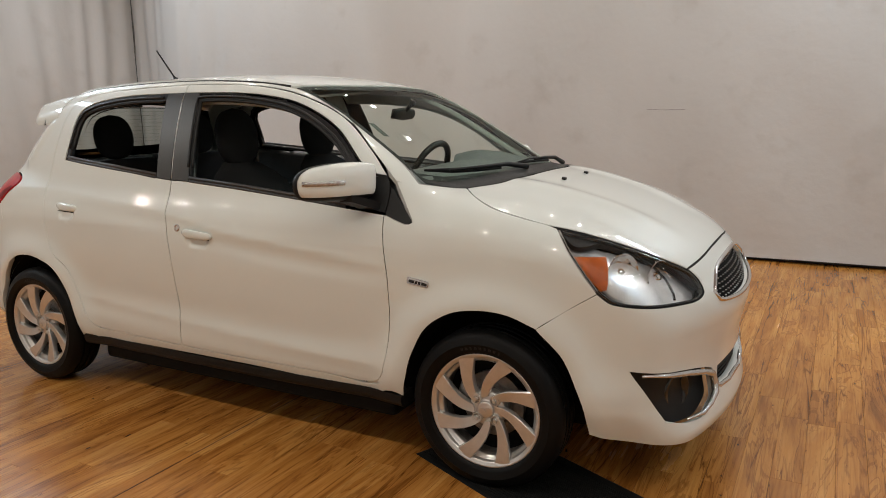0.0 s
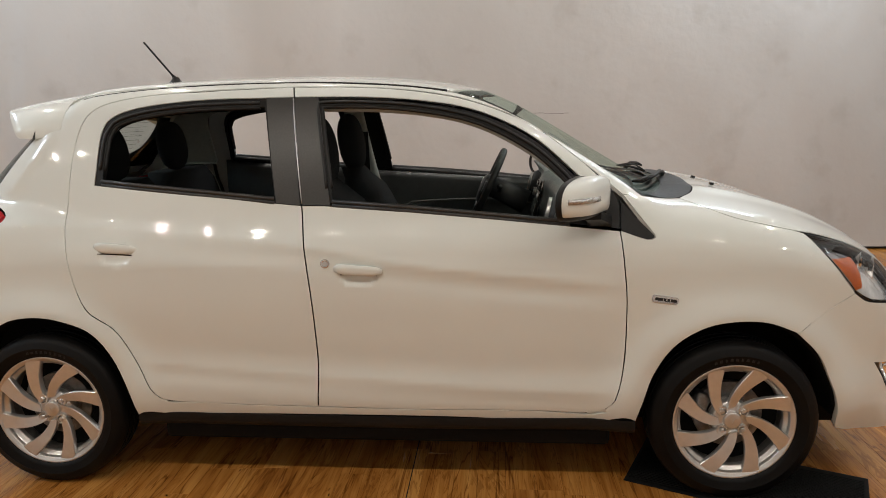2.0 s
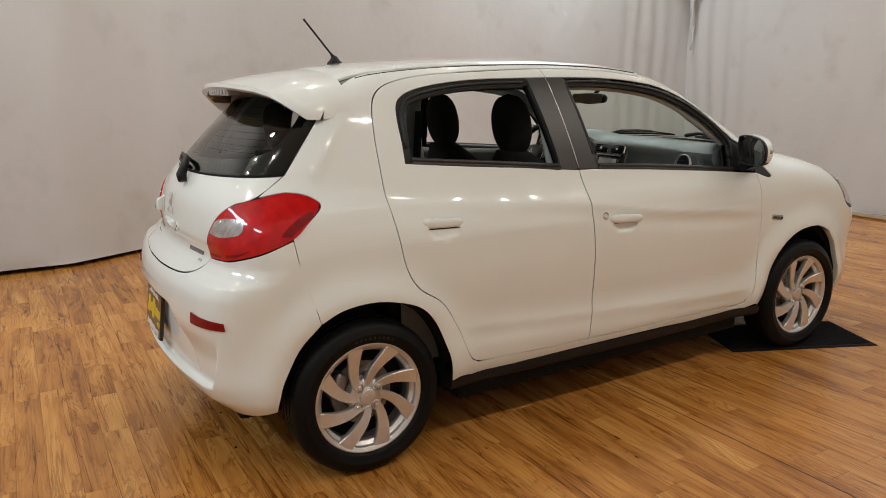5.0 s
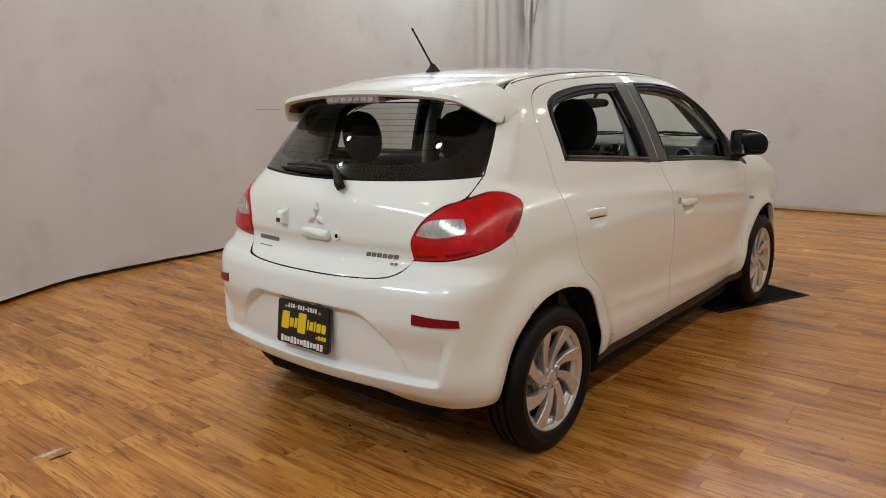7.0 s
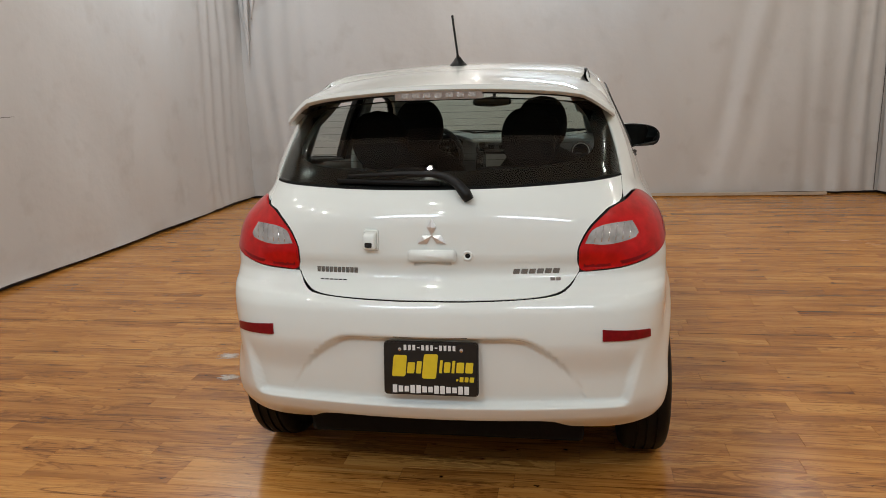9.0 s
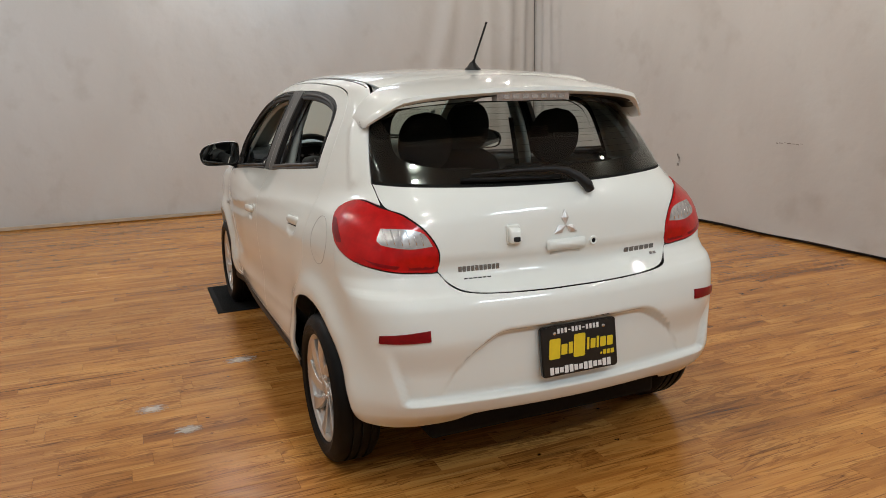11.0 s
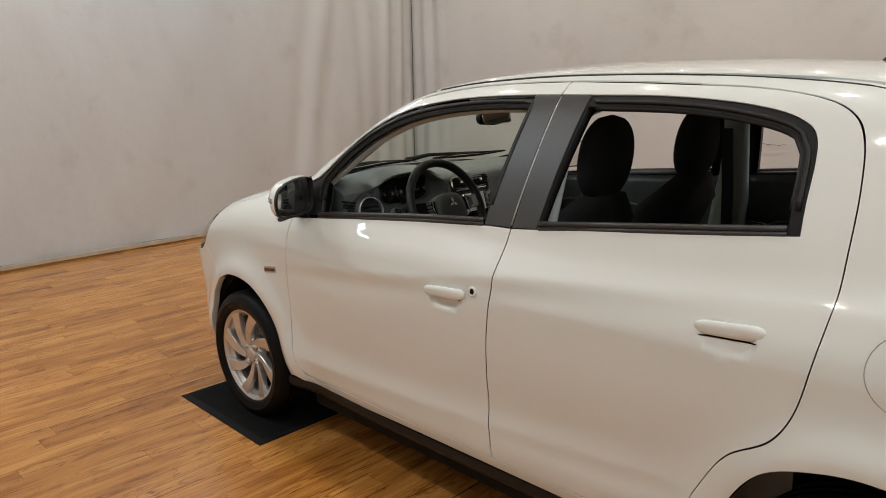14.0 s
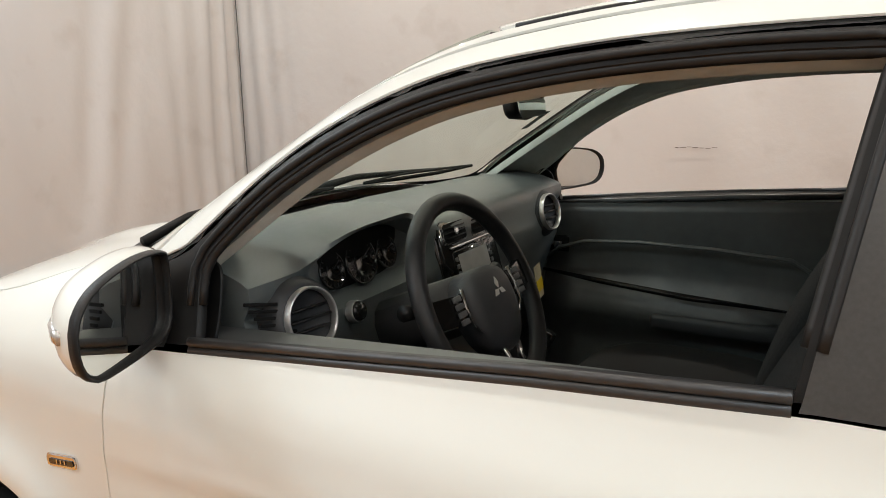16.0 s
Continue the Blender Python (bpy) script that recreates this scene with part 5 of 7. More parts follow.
for k in range(7):
    y = -0.115 + 0.0383 * k
    bm = bmesh.new()
    box(bm, (-1.4965 + 0.26 * y * y, y, 1.366), (0.002, 0.026, 0.014))
    part("lamp_cell", bm, CLEAR_BITS, stop_lamp, smooth=False)

# black band printed round the rear glass, its heater wires and wiper
band_in = both_ways(R((0, 1.122), (.25, 1.126), (.42, 1.138), (.50, 1.160), (.522, 1.195), (.495, 1.285), (.455, 1.325), (.25, 1.345), (0, 1.35)))
panel("glass_band", BLACK_GLOSS, "rear", RGL, rear_glass, [band_in], both=False, lift=-0.004, depth=0, gap=0.0, label="black printed glass border")
for k in range(9):
    z = 1.155 + 0.022 * k
    ys = np.linspace(-0.47 + 0.35 * max(0, z - 1.2), 0.47 - 0.35 * max(0, z - 1.2), 13)
    pts = np.array(R(*[(y, z) for y in ys]))
    bm = bmesh.new()
    tube(bm, [Vector(p - g * 0.005) for p, g in zip(pts, gradient(pts))], 0.0006, 4, cap=False)
    part("heater_wire", bm, DARK_VOID, rear_glass)
p, n = rear_spot(-0.106, 1.035)
bm = bmesh.new()
pts = []
for y, z, lift in ((-0.120, 1.030, 0.014), (-0.108, 1.042, 0.026), (-0.080, 1.068, 0.030), (-0.045, 1.088, 0.030), (0.0, 1.098, 0.028), (0.10, 1.102, 0.024), (0.30, 1.100, 0.014)):
    q, g = rear_spot(y, z)
    pts.append(Vector(q + g * lift))
tube(bm, pts, [0.017, 0.020, 0.016, 0.013, 0.011, 0.008, 0.005], 10)
wiper = part("rear_wiper", bm, BLACK_TRIM, tailgate, "black rear wiper arm")
bm = bmesh.new()
pts = []
for y, z, lift in ((-0.02, 1.080, 0.010), (0.08, 1.082, 0.010), (0.2, 1.085, 0.009), (0.34, 1.088, 0.007)):
    q, g = rear_spot(y, z)
    pts.append(Vector(q + g * lift))
tube(bm, pts, 0.008, 8)
part("wiper_blade", bm, RUBBER, wiper)

# tailgate handle, lock, camera pod and badges
p, n = rear_spot(0.0, 0.862)
mm = face_m(p, n)
bm = bmesh.new()
slab(bm, rounded(0.158, 0.040, 0.012), mm, 0.014, 0.006)
part("tailgate_handle", bm, PAINT, tailgate, "white tailgate handle")
bm = bmesh.new()
slab(bm, rounded(0.125, 0.020, 0.009), face_m(*rear_spot(0.0, 0.832)) , 0.0015, 0.001)
part("handle_cup", bm, PAINT, tailgate, "finger cup")
bm = bmesh.new()
mm = face_m(*rear_spot(-0.116, 0.862))
lathe(bm, [(0.0165, -0.002), (0.0165, 0.003), (0.014, 0.005), (0.010, 0.004), (0.008, 0.002)], mm, 24)
lk = part("tailgate_lock", bm, PAINT, tailgate, "white lock ring")
bm = bmesh.new()
lathe(bm, [(0.008, 0.0025), (0.0, 0.0025)], mm, 16)
part("lock_slot", bm, DARK_VOID, lk)
mm = face_m(*rear_spot(0.203, 0.912))
bm = bmesh.new()
sweep(bm, [[mm @ Vector((x, y, z)) for x, y in rounded(w, h, 0.008)] for w, h, z in ((0.052, 0.070, 0.0), (0.050, 0.066, 0.006))])
sweep(bm, [[mm @ Vector((x, y + oy, z)) for x, y in rounded(w, h, 0.006)] for w, h, z, oy in ((0.044, 0.060, 0.005, 0), (0.040, 0.046, 0.026, -0.006), (0.034, 0.036, 0.030, -0.008))])
pod = part("camera_pod", bm, PAINT, tailgate, "white reversing camera pod")
bm = bmesh.new()
slab(bm, rounded(0.024, 0.016, 0.004), mm @ pose(0, -0.016, 0.0305), 0.002)
part("camera_lens", bm, BLACK_GLOSS, pod, smooth=False)
mm = face_m(*rear_spot(0.0, 0.928))
bm = bmesh.new()
for ang in (90, 210, 330):
    m2 = mm @ pose(0, 0, 0.001, 0, 0, ang)
    c = bm.verts.new(m2 @ Vector((0.026, 0, 0.010)))
    vs = [bm.verts.new(m2 @ Vector(v)) for v in ((0.0, 0, 0.004), (0.026, 0.0145, 0.004), (0.053, 0, 0.004), (0.026, -0.0145, 0.004))]
    ws = [bm.verts.new(m2 @ Vector(v)) for v in ((0.0, 0, -0.002), (0.026, 0.0155, -0.002), (0.054, 0, -0.002), (0.026, -0.0155, -0.002))]
    for i in range(4):
        bm.faces.new((vs[i], vs[(i + 1) % 4], c))
        bm.faces.new((ws[i], ws[(i + 1) % 4], vs[(i + 1) % 4], vs[i]))
part("badge", bm, BADGE, tailgate, "chrome three-lozenge badge", smooth=False)


def bars(name, y0, y1, z, height, count, material, label, thick=0.003, slant=0.0):
    """A word as plain bars on the tailgate, from y0 (picture left) to y1."""
    w = (y0 - y1) / count
    for k in range(count):
        bm = bmesh.new()
        y = y0 - w * (k + 0.5)
        mm = face_m(*rear_spot(y, z))
        ww = w * 0.40
        slab(bm, [(-ww + slant, height / 2), (ww + slant, height / 2), (ww - slant, -height / 2), (-ww - slant, -height / 2)], mm, thick)
        part(name, bm, material, tailgate, label, smooth=False)


DARK_CHROME = mat("dark_chrome", (0.32, 0.32, 0.31), 0.22, 0.9, 0, 0.5, 40, 0.1)
bars("letter_bar", 0.402, 0.254, 0.808, 0.019, 10, DARK_CHROME, "small chrome letter bar")
bars("sticker_bar", 0.388, 0.290, 0.782, 0.016, 6, BLACK_TRIM, "black sticker bar", 0.0008)
bars("sticker_bar", 0.300, 0.266, 0.769, 0.006, 4, BLACK_TRIM, "black sticker bar", 0.0008)
bars("letter_bar", -0.258, -0.409, 0.808, 0.016, 6, DARK_CHROME, "chrome letter bar", slant=0.002)
bars("letter_bar", -0.376, -0.412, 0.784, 0.015, 2, CHROME, "chrome letter bar")

# dealer plate in the bumper recess
pm = face_m((-1.806, 0.0, 0.512), (-1, 0, 0.14))
PLATE_BLACK = mat("plate_black", (0.006, 0.006, 0.006), 0.28, 0, 0.3, 0.5, 20, 0.2)
PLATE_YELLOW = mat("plate_yellow", (0.72, 0.53, 0.02), 0.4, 0, 0, 0.5, 40, 0.05)
PLATE_WHITE = mat("plate_white", (0.75, 0.75, 0.73), 0.4, 0, 0, 0.5, 40, 0.05)
bm = bmesh.new()
slab(bm, rounded(0.308, 0.174, 0.012), pm @ pose(0, 0, -0.008), 0.014, 0.003)
plate = part("dealer_plate", bm, PLATE_BLACK, rear_bumper, "black dealer plate with yellow and white bars", smooth=False)
for k in range(12):
    bm = bmesh.new()
    box(bm, (-0.083 + 0.0145 * k, 0.068, 0.0065), (0.009, 0.017 if k not in (3, 7) else 0.004, 0.001), m=pm)
    part("number_bar", bm, PLATE_WHITE, plate, "small white bar", smooth=False)
for x, y, w, h in ((-0.102, 0.008, 0.044, 0.070), (-0.064, 0.002, 0.024, 0.036), (-0.038, 0.004, 0.016, 0.040), (-0.002, 0.008, 0.046, 0.080), (0.034, 0.008, 0.009, 0.042), (0.054, 0.006, 0.020, 0.034), (0.074, 0.008, 0.009, 0.040), (0.096, 0.006, 0.024, 0.034), (0.125, 0.006, 0.024, 0.034), (0.086, -0.034, 0.007, 0.007), (0.100, -0.032, 0.012, 0.016), (0.116, -0.032, 0.012, 0.016), (0.133, -0.032, 0.014, 0.016)):
    bm = bmesh.new()
    slab(bm, [(px + 0.10 * py, py) for px, py in rounded(w, h, min(w, h) * 0.14)], pm @ pose(x, y, 0.006), 0.001)
    part("brand_bar", bm, PLATE_YELLOW, plate, "yellow brand bar", smooth=False)
for k in range(13):
    bm = bmesh.new()
    box(bm, (-0.118 + 0.0195 * k, -0.0675, 0.0065), (0.0145, (0.026, 0.020, 0.018, 0.026)[k % 4], 0.001), m=pm)
    part("brand_bar", bm, PLATE_WHITE, plate, "white brand bar", smooth=False)
for x in (-0.1, 0.1):
    bm = bmesh.new()
    lathe(bm, [(0.007, 0.006), (0.006, 0.009), (0.0, 0.0095)], pm @ pose(x, 0.062, 0), 12)
    part("plate_screw", bm, CHROME, plate, smooth=False)
# thin black bar stands in for the shade over the plate
bm = bmesh.new()
box(bm, (-1.800, 0.0, 0.618), (0.024, 0.24, 0.004), 0.0015)
part("plate_lamp_strip", bm, DARK_VOID, rear_bumper, "dark strip for the shade over the plate")

# bumper reflectors
REFL = R((.540, .640), (.540, .640), (.688, .625), (.688, .625), (.690, .600), (.690, .600), (.540, .604), (.540, .604))
panel("reflector", RED_DARK, "rear", REFL, [rear_bumper, rear_bumper], lift=0.006, depth=0.02, gap=0.0, label="dark red reflector", grid=0.02)

# tail lamp inserts
INS = R((.486, .893), (.486, .893), (.508, .932), (.55, .948), (.635, .952), (.635, .952), (.655, .915), (.645, .903), (.56, .888))
panel("clear_insert", INSERT, "rear", INS, tail, lift=0.0052, depth=0.006, gap=0.0, label="clear ribbed insert", grid=0.015)
for k in range(6):
    y = 0.515 + 0.022 * k
    low, high = 0.893 + 0.08 * (y - 0.505), 0.925 + 0.06 * min(1, (y - 0.505) / 0.06) ** 0.5 * 0.4
    q = np.array(R(*[(y + 0.006 * t, low + (high - low) * t) for t in (0, 0.5, 1)]))
    for s, i in ((1, 0), (-1, 1)):
        bm = bmesh.new()
        tube(bm, [Vector((p[0], s * p[1], p[2])) + Vector((g[0], s * g[1], g[2])) * 0.0050 for p, g in zip(q, gradient(q))], 0.0011, 6)
        part("insert_rib", bm, CHROME, tail[i], "bright vertical rib")
panel("lens_border", RED_DARK, "rear", TL, tail, [[tuple(p) for p in on("rear", grow(smooth_loop(to_uv("rear", np.array(TL)), 0.03), -0.006))]], lift=0.0048, depth=0.003, gap=0.003, label="dark red lens border", grid=0.02)
DK = S((-1.378, .970), (-1.425, .932), (-1.470, .900), (-1.470, .900), (-1.50, .902), (-1.455, .945), (-1.40, .972))
panel("dark_segment", RED_DARK, "rear", DK, tail, lift=0.0045, depth=0.004, gap=0.0, label="darker red segment", grid=0.02)
LOWB = R((.482, .834), (.482, .834), (.56, .832), (.66, .846), (.70, .860), (.70, .860), (.66, .836), (.56, .818), (.482, .816), (.482, .816))
panel("lower_segment", RED_DARK, "rear", LOWB, tail, lift=0.0045, depth=0.004, gap=0.0, label="darker red lower band", grid=0.02)

# headlight insides
LAMP_SILVER = mat("lamp_silver", (0.86, 0.86, 0.86), 0.26, 0.6, 0.6, 0.5, 25, 0.15, 0.6, 40)
seat = lambda d: (lambda pos, nor: pos - nor * d)
panel("lamp_bezel", LAMP_SILVER, "front", HL, headlight, lift=-0.042, depth=0, gap=0.004, label="silver headlight reflector")
panel("lamp_border", BLACK_GLOSS, "front", HL, headlight, [[tuple(p) for p in on("front", grow(smooth_loop(to_uv("front", np.array(HL)), 0.03), -0.007))]], lift=-0.003, depth=0.03, gap=0.002, label="black headlight border")
BT = T((1.442, .679), (1.442, .679), (1.60, .612), (1.74, .526), (1.826, .450)) + F((.432, .742), (.432, .742), (.448, .712), (.466, .730), (.515, .798), (.575, .834)) + S((1.60, .880), (1.52, .878))
panel("lamp_mask", BLACK_TRIM, "front", BT, headlight, lift=-0.012, depth=0.022, gap=0.006, label="black headlight mask", grid=0.02)
AMB = S((1.500, .854), (1.500, .854), (1.614, .854), (1.614, .854), (1.633, .749), (1.633, .749), (1.612, .741), (1.612, .741))
panel("amber_reflector", AMBER, "front", AMB, headlight, lift=-0.014, depth=0.02, gap=0, label="amber turn signal", grid=0.02)
for s, i in ((1, 0), (-1, 1)):
    for y, z, x, r, yaw, nm in ((0.640, 0.780, 1.652, 0.070, 30, "low_beam_bowl"), (0.535, 0.755, 1.748, 0.062, 24, "high_beam_bowl")):
        mm = Matrix.Translation((x, s * y, z)) @ Matrix.Rotation(radians(s * yaw), 4, "Z") @ Matrix.Rotation(radians(90), 4, "Y")
        bm = bmesh.new()
        lathe(bm, [(r * 1.02, 0.004), (r, 0.007), (r * 0.97, 0.004), (r * 0.85, -0.010), (r * 0.6, -0.024), (r * 0.3, -0.032), (0.014, -0.034)], mm, 20)
        bowl = part(nm, bm, CHROME, headlight[i], "chrome headlight bowl", smooth=False)
        bm = bmesh.new()
        lathe(bm, [(0.020, -0.034), (0.020, -0.004), (0.014, 0.004), (0.0, 0.006)], mm, 16)
        part("bulb_shield", bm, CHROME, bowl, "chrome bulb shield")
    # dark divider between the chambers
    bm = bmesh.new()
    arc = F((.590, .840), (.565, .800), (.560, .760), (.572, .718), (.585, .700))
    tube(bm, [Vector((x - 0.018, s * y, z)) for x, y, z in arc], 0.0045, 8)
    part("lamp_divider", bm, BLACK_GLOSS, headlight[i], "dark chamber divider")
    for k in range(5):
        bm = bmesh.new()
        rr = [Vector(p) for p in T((1.47 + 0.012 * k, 0.655 - 0.004 * k), (1.56 + 0.01 * k, 0.625 - 0.005 * k))]
        tube(bm, [Vector((p.x, s * (p.y), p.z - 0.022 - 0.009 * k)) for p in rr], 0.0028, 6)
        part("lamp_rib", bm, BLACK_GLOSS, headlight[i], smooth=False)

# grille, fog surrounds and chin
SATIN_CHROME = mat("satin_chrome", (0.62, 0.62, 0.61), 0.24, 0.75, 0.3, 0.5, 40, 0.06)
seat2 = lambda pos, nor: pos - np.array([0.045, 0, 0])
MESH_BLACK = mat("grille_mesh", (0.003, 0.003, 0.003), 0.8, 0, 0, 0.1, 40, 0.2)
grille = panel("grille", MESH_BLACK, "front", GRILLE, bumper, both=False, lift=-0.02, depth=0, gap=-0.004, label="black mesh grille")[0]
studs = []
for iz in range(7):
    for iy in range(-11, 12):
        y, z = (iy + 0.5 * (iz % 2)) * 0.033, 0.656 + 0.0145 * iz
        if abs(y) < 0.352 - 1.6 * max(0, z - 0.69):
            studs.append((y, z))
bm = bmesh.new()
for (y, z), (x, *_) in zip(studs, F(*studs)):
    box(bm, (x - 0.018, y, z), (0.006, 0.0036, 0.0036))
part("grille_stud", bm, ALLOY, grille, "small bright grille studs", smooth=False)
loop = smooth_loop(to_uv("front", np.array(GRILLE)), 0.02)
for nm, g, rad in (("grille_trim", 0.004, 0.008),):
    pts = strike(*rays("front", grow(loop, g)))
    bm = bmesh.new()
    ring = [Vector(p) for p in pts]
    tube(bm, ring + [ring[0]], rad, 8, cap=False)
    part(nm, bm, CHROME, bumper, "chrome grille surround")
panel("lower_grille", MESH_BLACK, "front", LOWGR, bumper, both=False, lift=-0.03, depth=0, gap=-0.004, label="black lower grille")
for k in range(5):
    ys = np.linspace(-0.28, 0.28, 9)
    bm = bmesh.new()
    tube(bm, [Vector((x - 0.02, y, z)) for x, y, z in F(*[(y, 0.337 + 0.014 * k) for y in ys])], 0.003, 6)
    part("grille_slat", bm, BLACK_TRIM, bumper)
fog = panel("fog_pocket", BLACK_TRIM, "front", FOG, [bumper, bumper], shape=seat2, depth=0, gap=-0.006, label="black fog lamp pocket")
for s, i in ((1, 0), (-1, 1)):
    bm = bmesh.new()
    mm = Matrix.Translation((1.80, s * 0.50, 0.365)) @ Matrix.Rotation(radians(s * 25), 4, "Z") @ Matrix.Rotation(radians(90), 4, "Y")
    lathe(bm, [(0.075, -0.02), (0.070, 0.02), (0.058, 0.026), (0.050, 0.012), (0.0, 0.004)], mm, 28)
    part("fog_cover", bm, BLACK_GLOSS, fog[i], "round black fog lamp cover")
    bm = bmesh.new()
    pts = F((.695, .466), (.62, .456), (.52, .438), (.41, .412), (.345, .388), (.322, .350), (.335, .318), (.39, .296), (.46, .283), (.56, .292))
    tube(bm, [Vector((x + 0.004, s * y, z)) for x, y, z in pts], [0.004, 0.008, 0.010, 0.011, 0.013, 0.014, 0.013, 0.010, 0.008, 0.004], 8)
    part("fog_trim", bm, SATIN_CHROME, fog[i], "chrome fog lamp trim")
    bm = bmesh.new()
    pts = F((.318, .345), (.28, .325), (.18, .318), (.0, .316))
    tube(bm, [Vector((x + 0.002, s * y, z)) for x, y, z in pts], [0.009, 0.009, 0.009, 0.009], 8)
    part("fog_trim", bm, SATIN_CHROME, fog[i], "chrome fog lamp trim")

# cowl, wipers and washer jets
cowl_half = T((1.062, 0), (1.045, .3), (.985, .52), (.915, .632), (.915, .632), (.985, .597), (1.058, .560), (1.133, .43), (1.166, .22), (1.174, 0))
COWL = both_ways(cowl_half)
cowl = panel("cowl", BLACK_TRIM, "hood", COWL, car, both=False, lift=0.002, depth=0.0, gap=0.002, label="black wiper cowl")[0]
for arm, blade_line in ((((1.100, -0.08), (1.062, -0.20), (1.005, -0.36), (0.945, -0.49)), ((1.035, -0.20), (0.995, -0.33), (0.945, -0.46), (0.888, -0.58))), (((1.050, 0.52), (1.052, 0.40), (1.056, 0.26), (1.052, 0.13)), ((0.998, 0.46), (1.018, 0.30), (1.028, 0.12), (1.030, -0.06)))):
    q = np.array(T(*arm))
    bm = bmesh.new()
    tube(bm, [Vector(p + g * h) for p, g, h in zip(q, gradient(q), (0.012, 0.030, 0.030, 0.024))], [0.012, 0.009, 0.007, 0.005], 8)
    wp = part("front_wiper", bm, BLACK_TRIM, cowl, "black windscreen wiper")
    q = np.array(T(*blade_line))
    bm = bmesh.new()
    tube(bm, [Vector(p + g * 0.010) for p, g in zip(q, gradient(q))], [0.004, 0.006, 0.006, 0.004], 6)
    part("wiper_blade", bm, RUBBER, wp)
    bm = bmesh.new()
    tube(bm, [Vector(p + g * h) for p, g, h in zip(q, gradient(q), (0.012, 0.022, 0.022, 0.012))], [0.003, 0.004, 0.004, 0.003], 6)
    part("blade_bow", bm, BLACK_TRIM, wp)
for y in (0.146, -0.146):
    p, n = spot("top", 1.285, y)
    bm = bmesh.new()
    box(bm, (0, 0, 0.004), (0.022, 0.016, 0.010), 0.003, m=face_m(p, n, (1, 0, 0)))
    part("washer_jet", bm, BLACK_TRIM, hood, "black washer jet")
# black shelf closing the space between dashboard and cowl
SHELF = both_ways(T((.97, 0), (.96, .25), (.92, .45), (.86, .56), (.86, .56), (.93, .60), (.93, .60), (1.06, .54), (1.12, .40), (1.14, .2), (1.15, 0)))
panel("screen_shelf", BLACK_TRIM, "hood", SHELF, cowl, both=False, lift=-0.03, depth=0.0, gap=0.0, label="black shelf under the windscreen foot")
# black frit band round the windscreen
frit_in = both_ways(T((.41, 0), (.395, .25), (.35, .45), (.325, .517), (.60, .553), (.80, .582), (.905, .605), (.965, .50), (1.02, .3), (1.035, 0)))
panel("glass_band", BLACK_TRIM, "hood", WS, windshield, [frit_in], both=False, lift=-0.004, depth=0, gap=0.0, label="black printed windscreen border")
bm = bmesh.new()
for y, w in ((-0.535, 0.05),):
    q = np.array(T((0.60, -0.50), (0.68, -0.515), (0.69, -0.49), (0.61, -0.475)))
    bm.faces.new([bm.verts.new(p - g * 0.006) for p, g in zip(q, gradient(q))])
part("window_sticker", bm, mat("sticker_grey", (0.12, 0.13, 0.12), 0.6, noise_scale=120, noise_amount=0.5), windshield, "small grey printed sticker", smooth=False)

# ---------------------------------------------------------------- car: inside
def oval(bm, centre, size, power=2.6, rows=10, n=20, m=None, soft_end=3.2):
    """A soft block with rounded ends, stacked along z."""
    m = m or Matrix()
    rings = []
    for t in np.linspace(-1, 1, rows):
        s = max(0.05, (1 - abs(t) ** soft_end) ** (1 / 2.4))
        rings.append([m @ Vector((centre[0] + x * s, centre[1] + y * s, centre[2] + size[2] * t)) for x, y in superellipse(size[0], size[1], n, power)])
    sweep(bm, rings)


BELT_RUBBER = mat("belt_rubber", (0.030, 0.030, 0.030), 0.38, 0, 0, 0.6, 60, 0.2)
RUN_RUBBER = mat("run_rubber", (0.010, 0.010, 0.010), 0.5, 0, 0, 0.4, 60, 0.2)
# roof lining and pillar trims
lining = both_ways(T((-1.25, 0), (-1.24, .25), (-1.22, .46), (-1.0, .495), (-.6, .505), (0, .51), (.26, .525), (.30, .45), (.35, .25), (.365, 0)))
panel("roof_lining", LINER, "top", lining, roof, both=False, lift=-0.045, depth=0, gap=0.0, label="grey cloth roof lining")
panel("rail_trim", BLACK_TRIM, "side", RAIL, rail, lift=-0.009, depth=0.0, gap=0.001, label="black inner pillar edge")
CORNER = S((.655, .982), (.655, .982), (.668, 1.08), (.70, 1.10), (.745, 1.06), (.80, .97), (.80, .97))
panel("mirror_corner_lining", BLACK_TRIM, "side", CORNER, front_door, lift=-0.040, depth=0.006, gap=0.0, label="black inner mirror corner")
A_TRIM = S((.745, 1.050), (.745, 1.050), (.692, 1.100), (.647, 1.138), (.532, 1.234), (.351, 1.322), (.16, 1.364), (-.038, 1.381), (-.24, 1.383), (-.24, 1.383)) + T((-.24, .495), (-.24, .495), (.10, .490), (.26, .492), (.40, .500), (.60, .526), (.80, .558), (.90, .585), (.90, .585))
panel("screen_pillar_trim", PILLAR, "side", A_TRIM, rail, lift=-0.040, depth=0.020, gap=0.0, label="grey-green windscreen pillar trim")
INT_Q = S((-.72, 1.43), (-.90, 1.415), (-1.03, 1.38), (-1.08, 1.33), (-1.08, 1.10), (-1.08, 1.10), (-1.38, 1.09), (-1.38, 1.09), (-1.32, 1.24), (-1.25, 1.36), (-1.1, 1.44))
panel("quarter_trim", PILLAR, "side", INT_Q, quarter, lift=-0.040, depth=0.02, gap=0.0, label="grey rear pillar trim")
panel("frame_lining", BLACK_TRIM, "side", RW_OUT, rear_door, [RW_IN], lift=-0.052, depth=0.0, gap=0.014, label="black inner door frame")
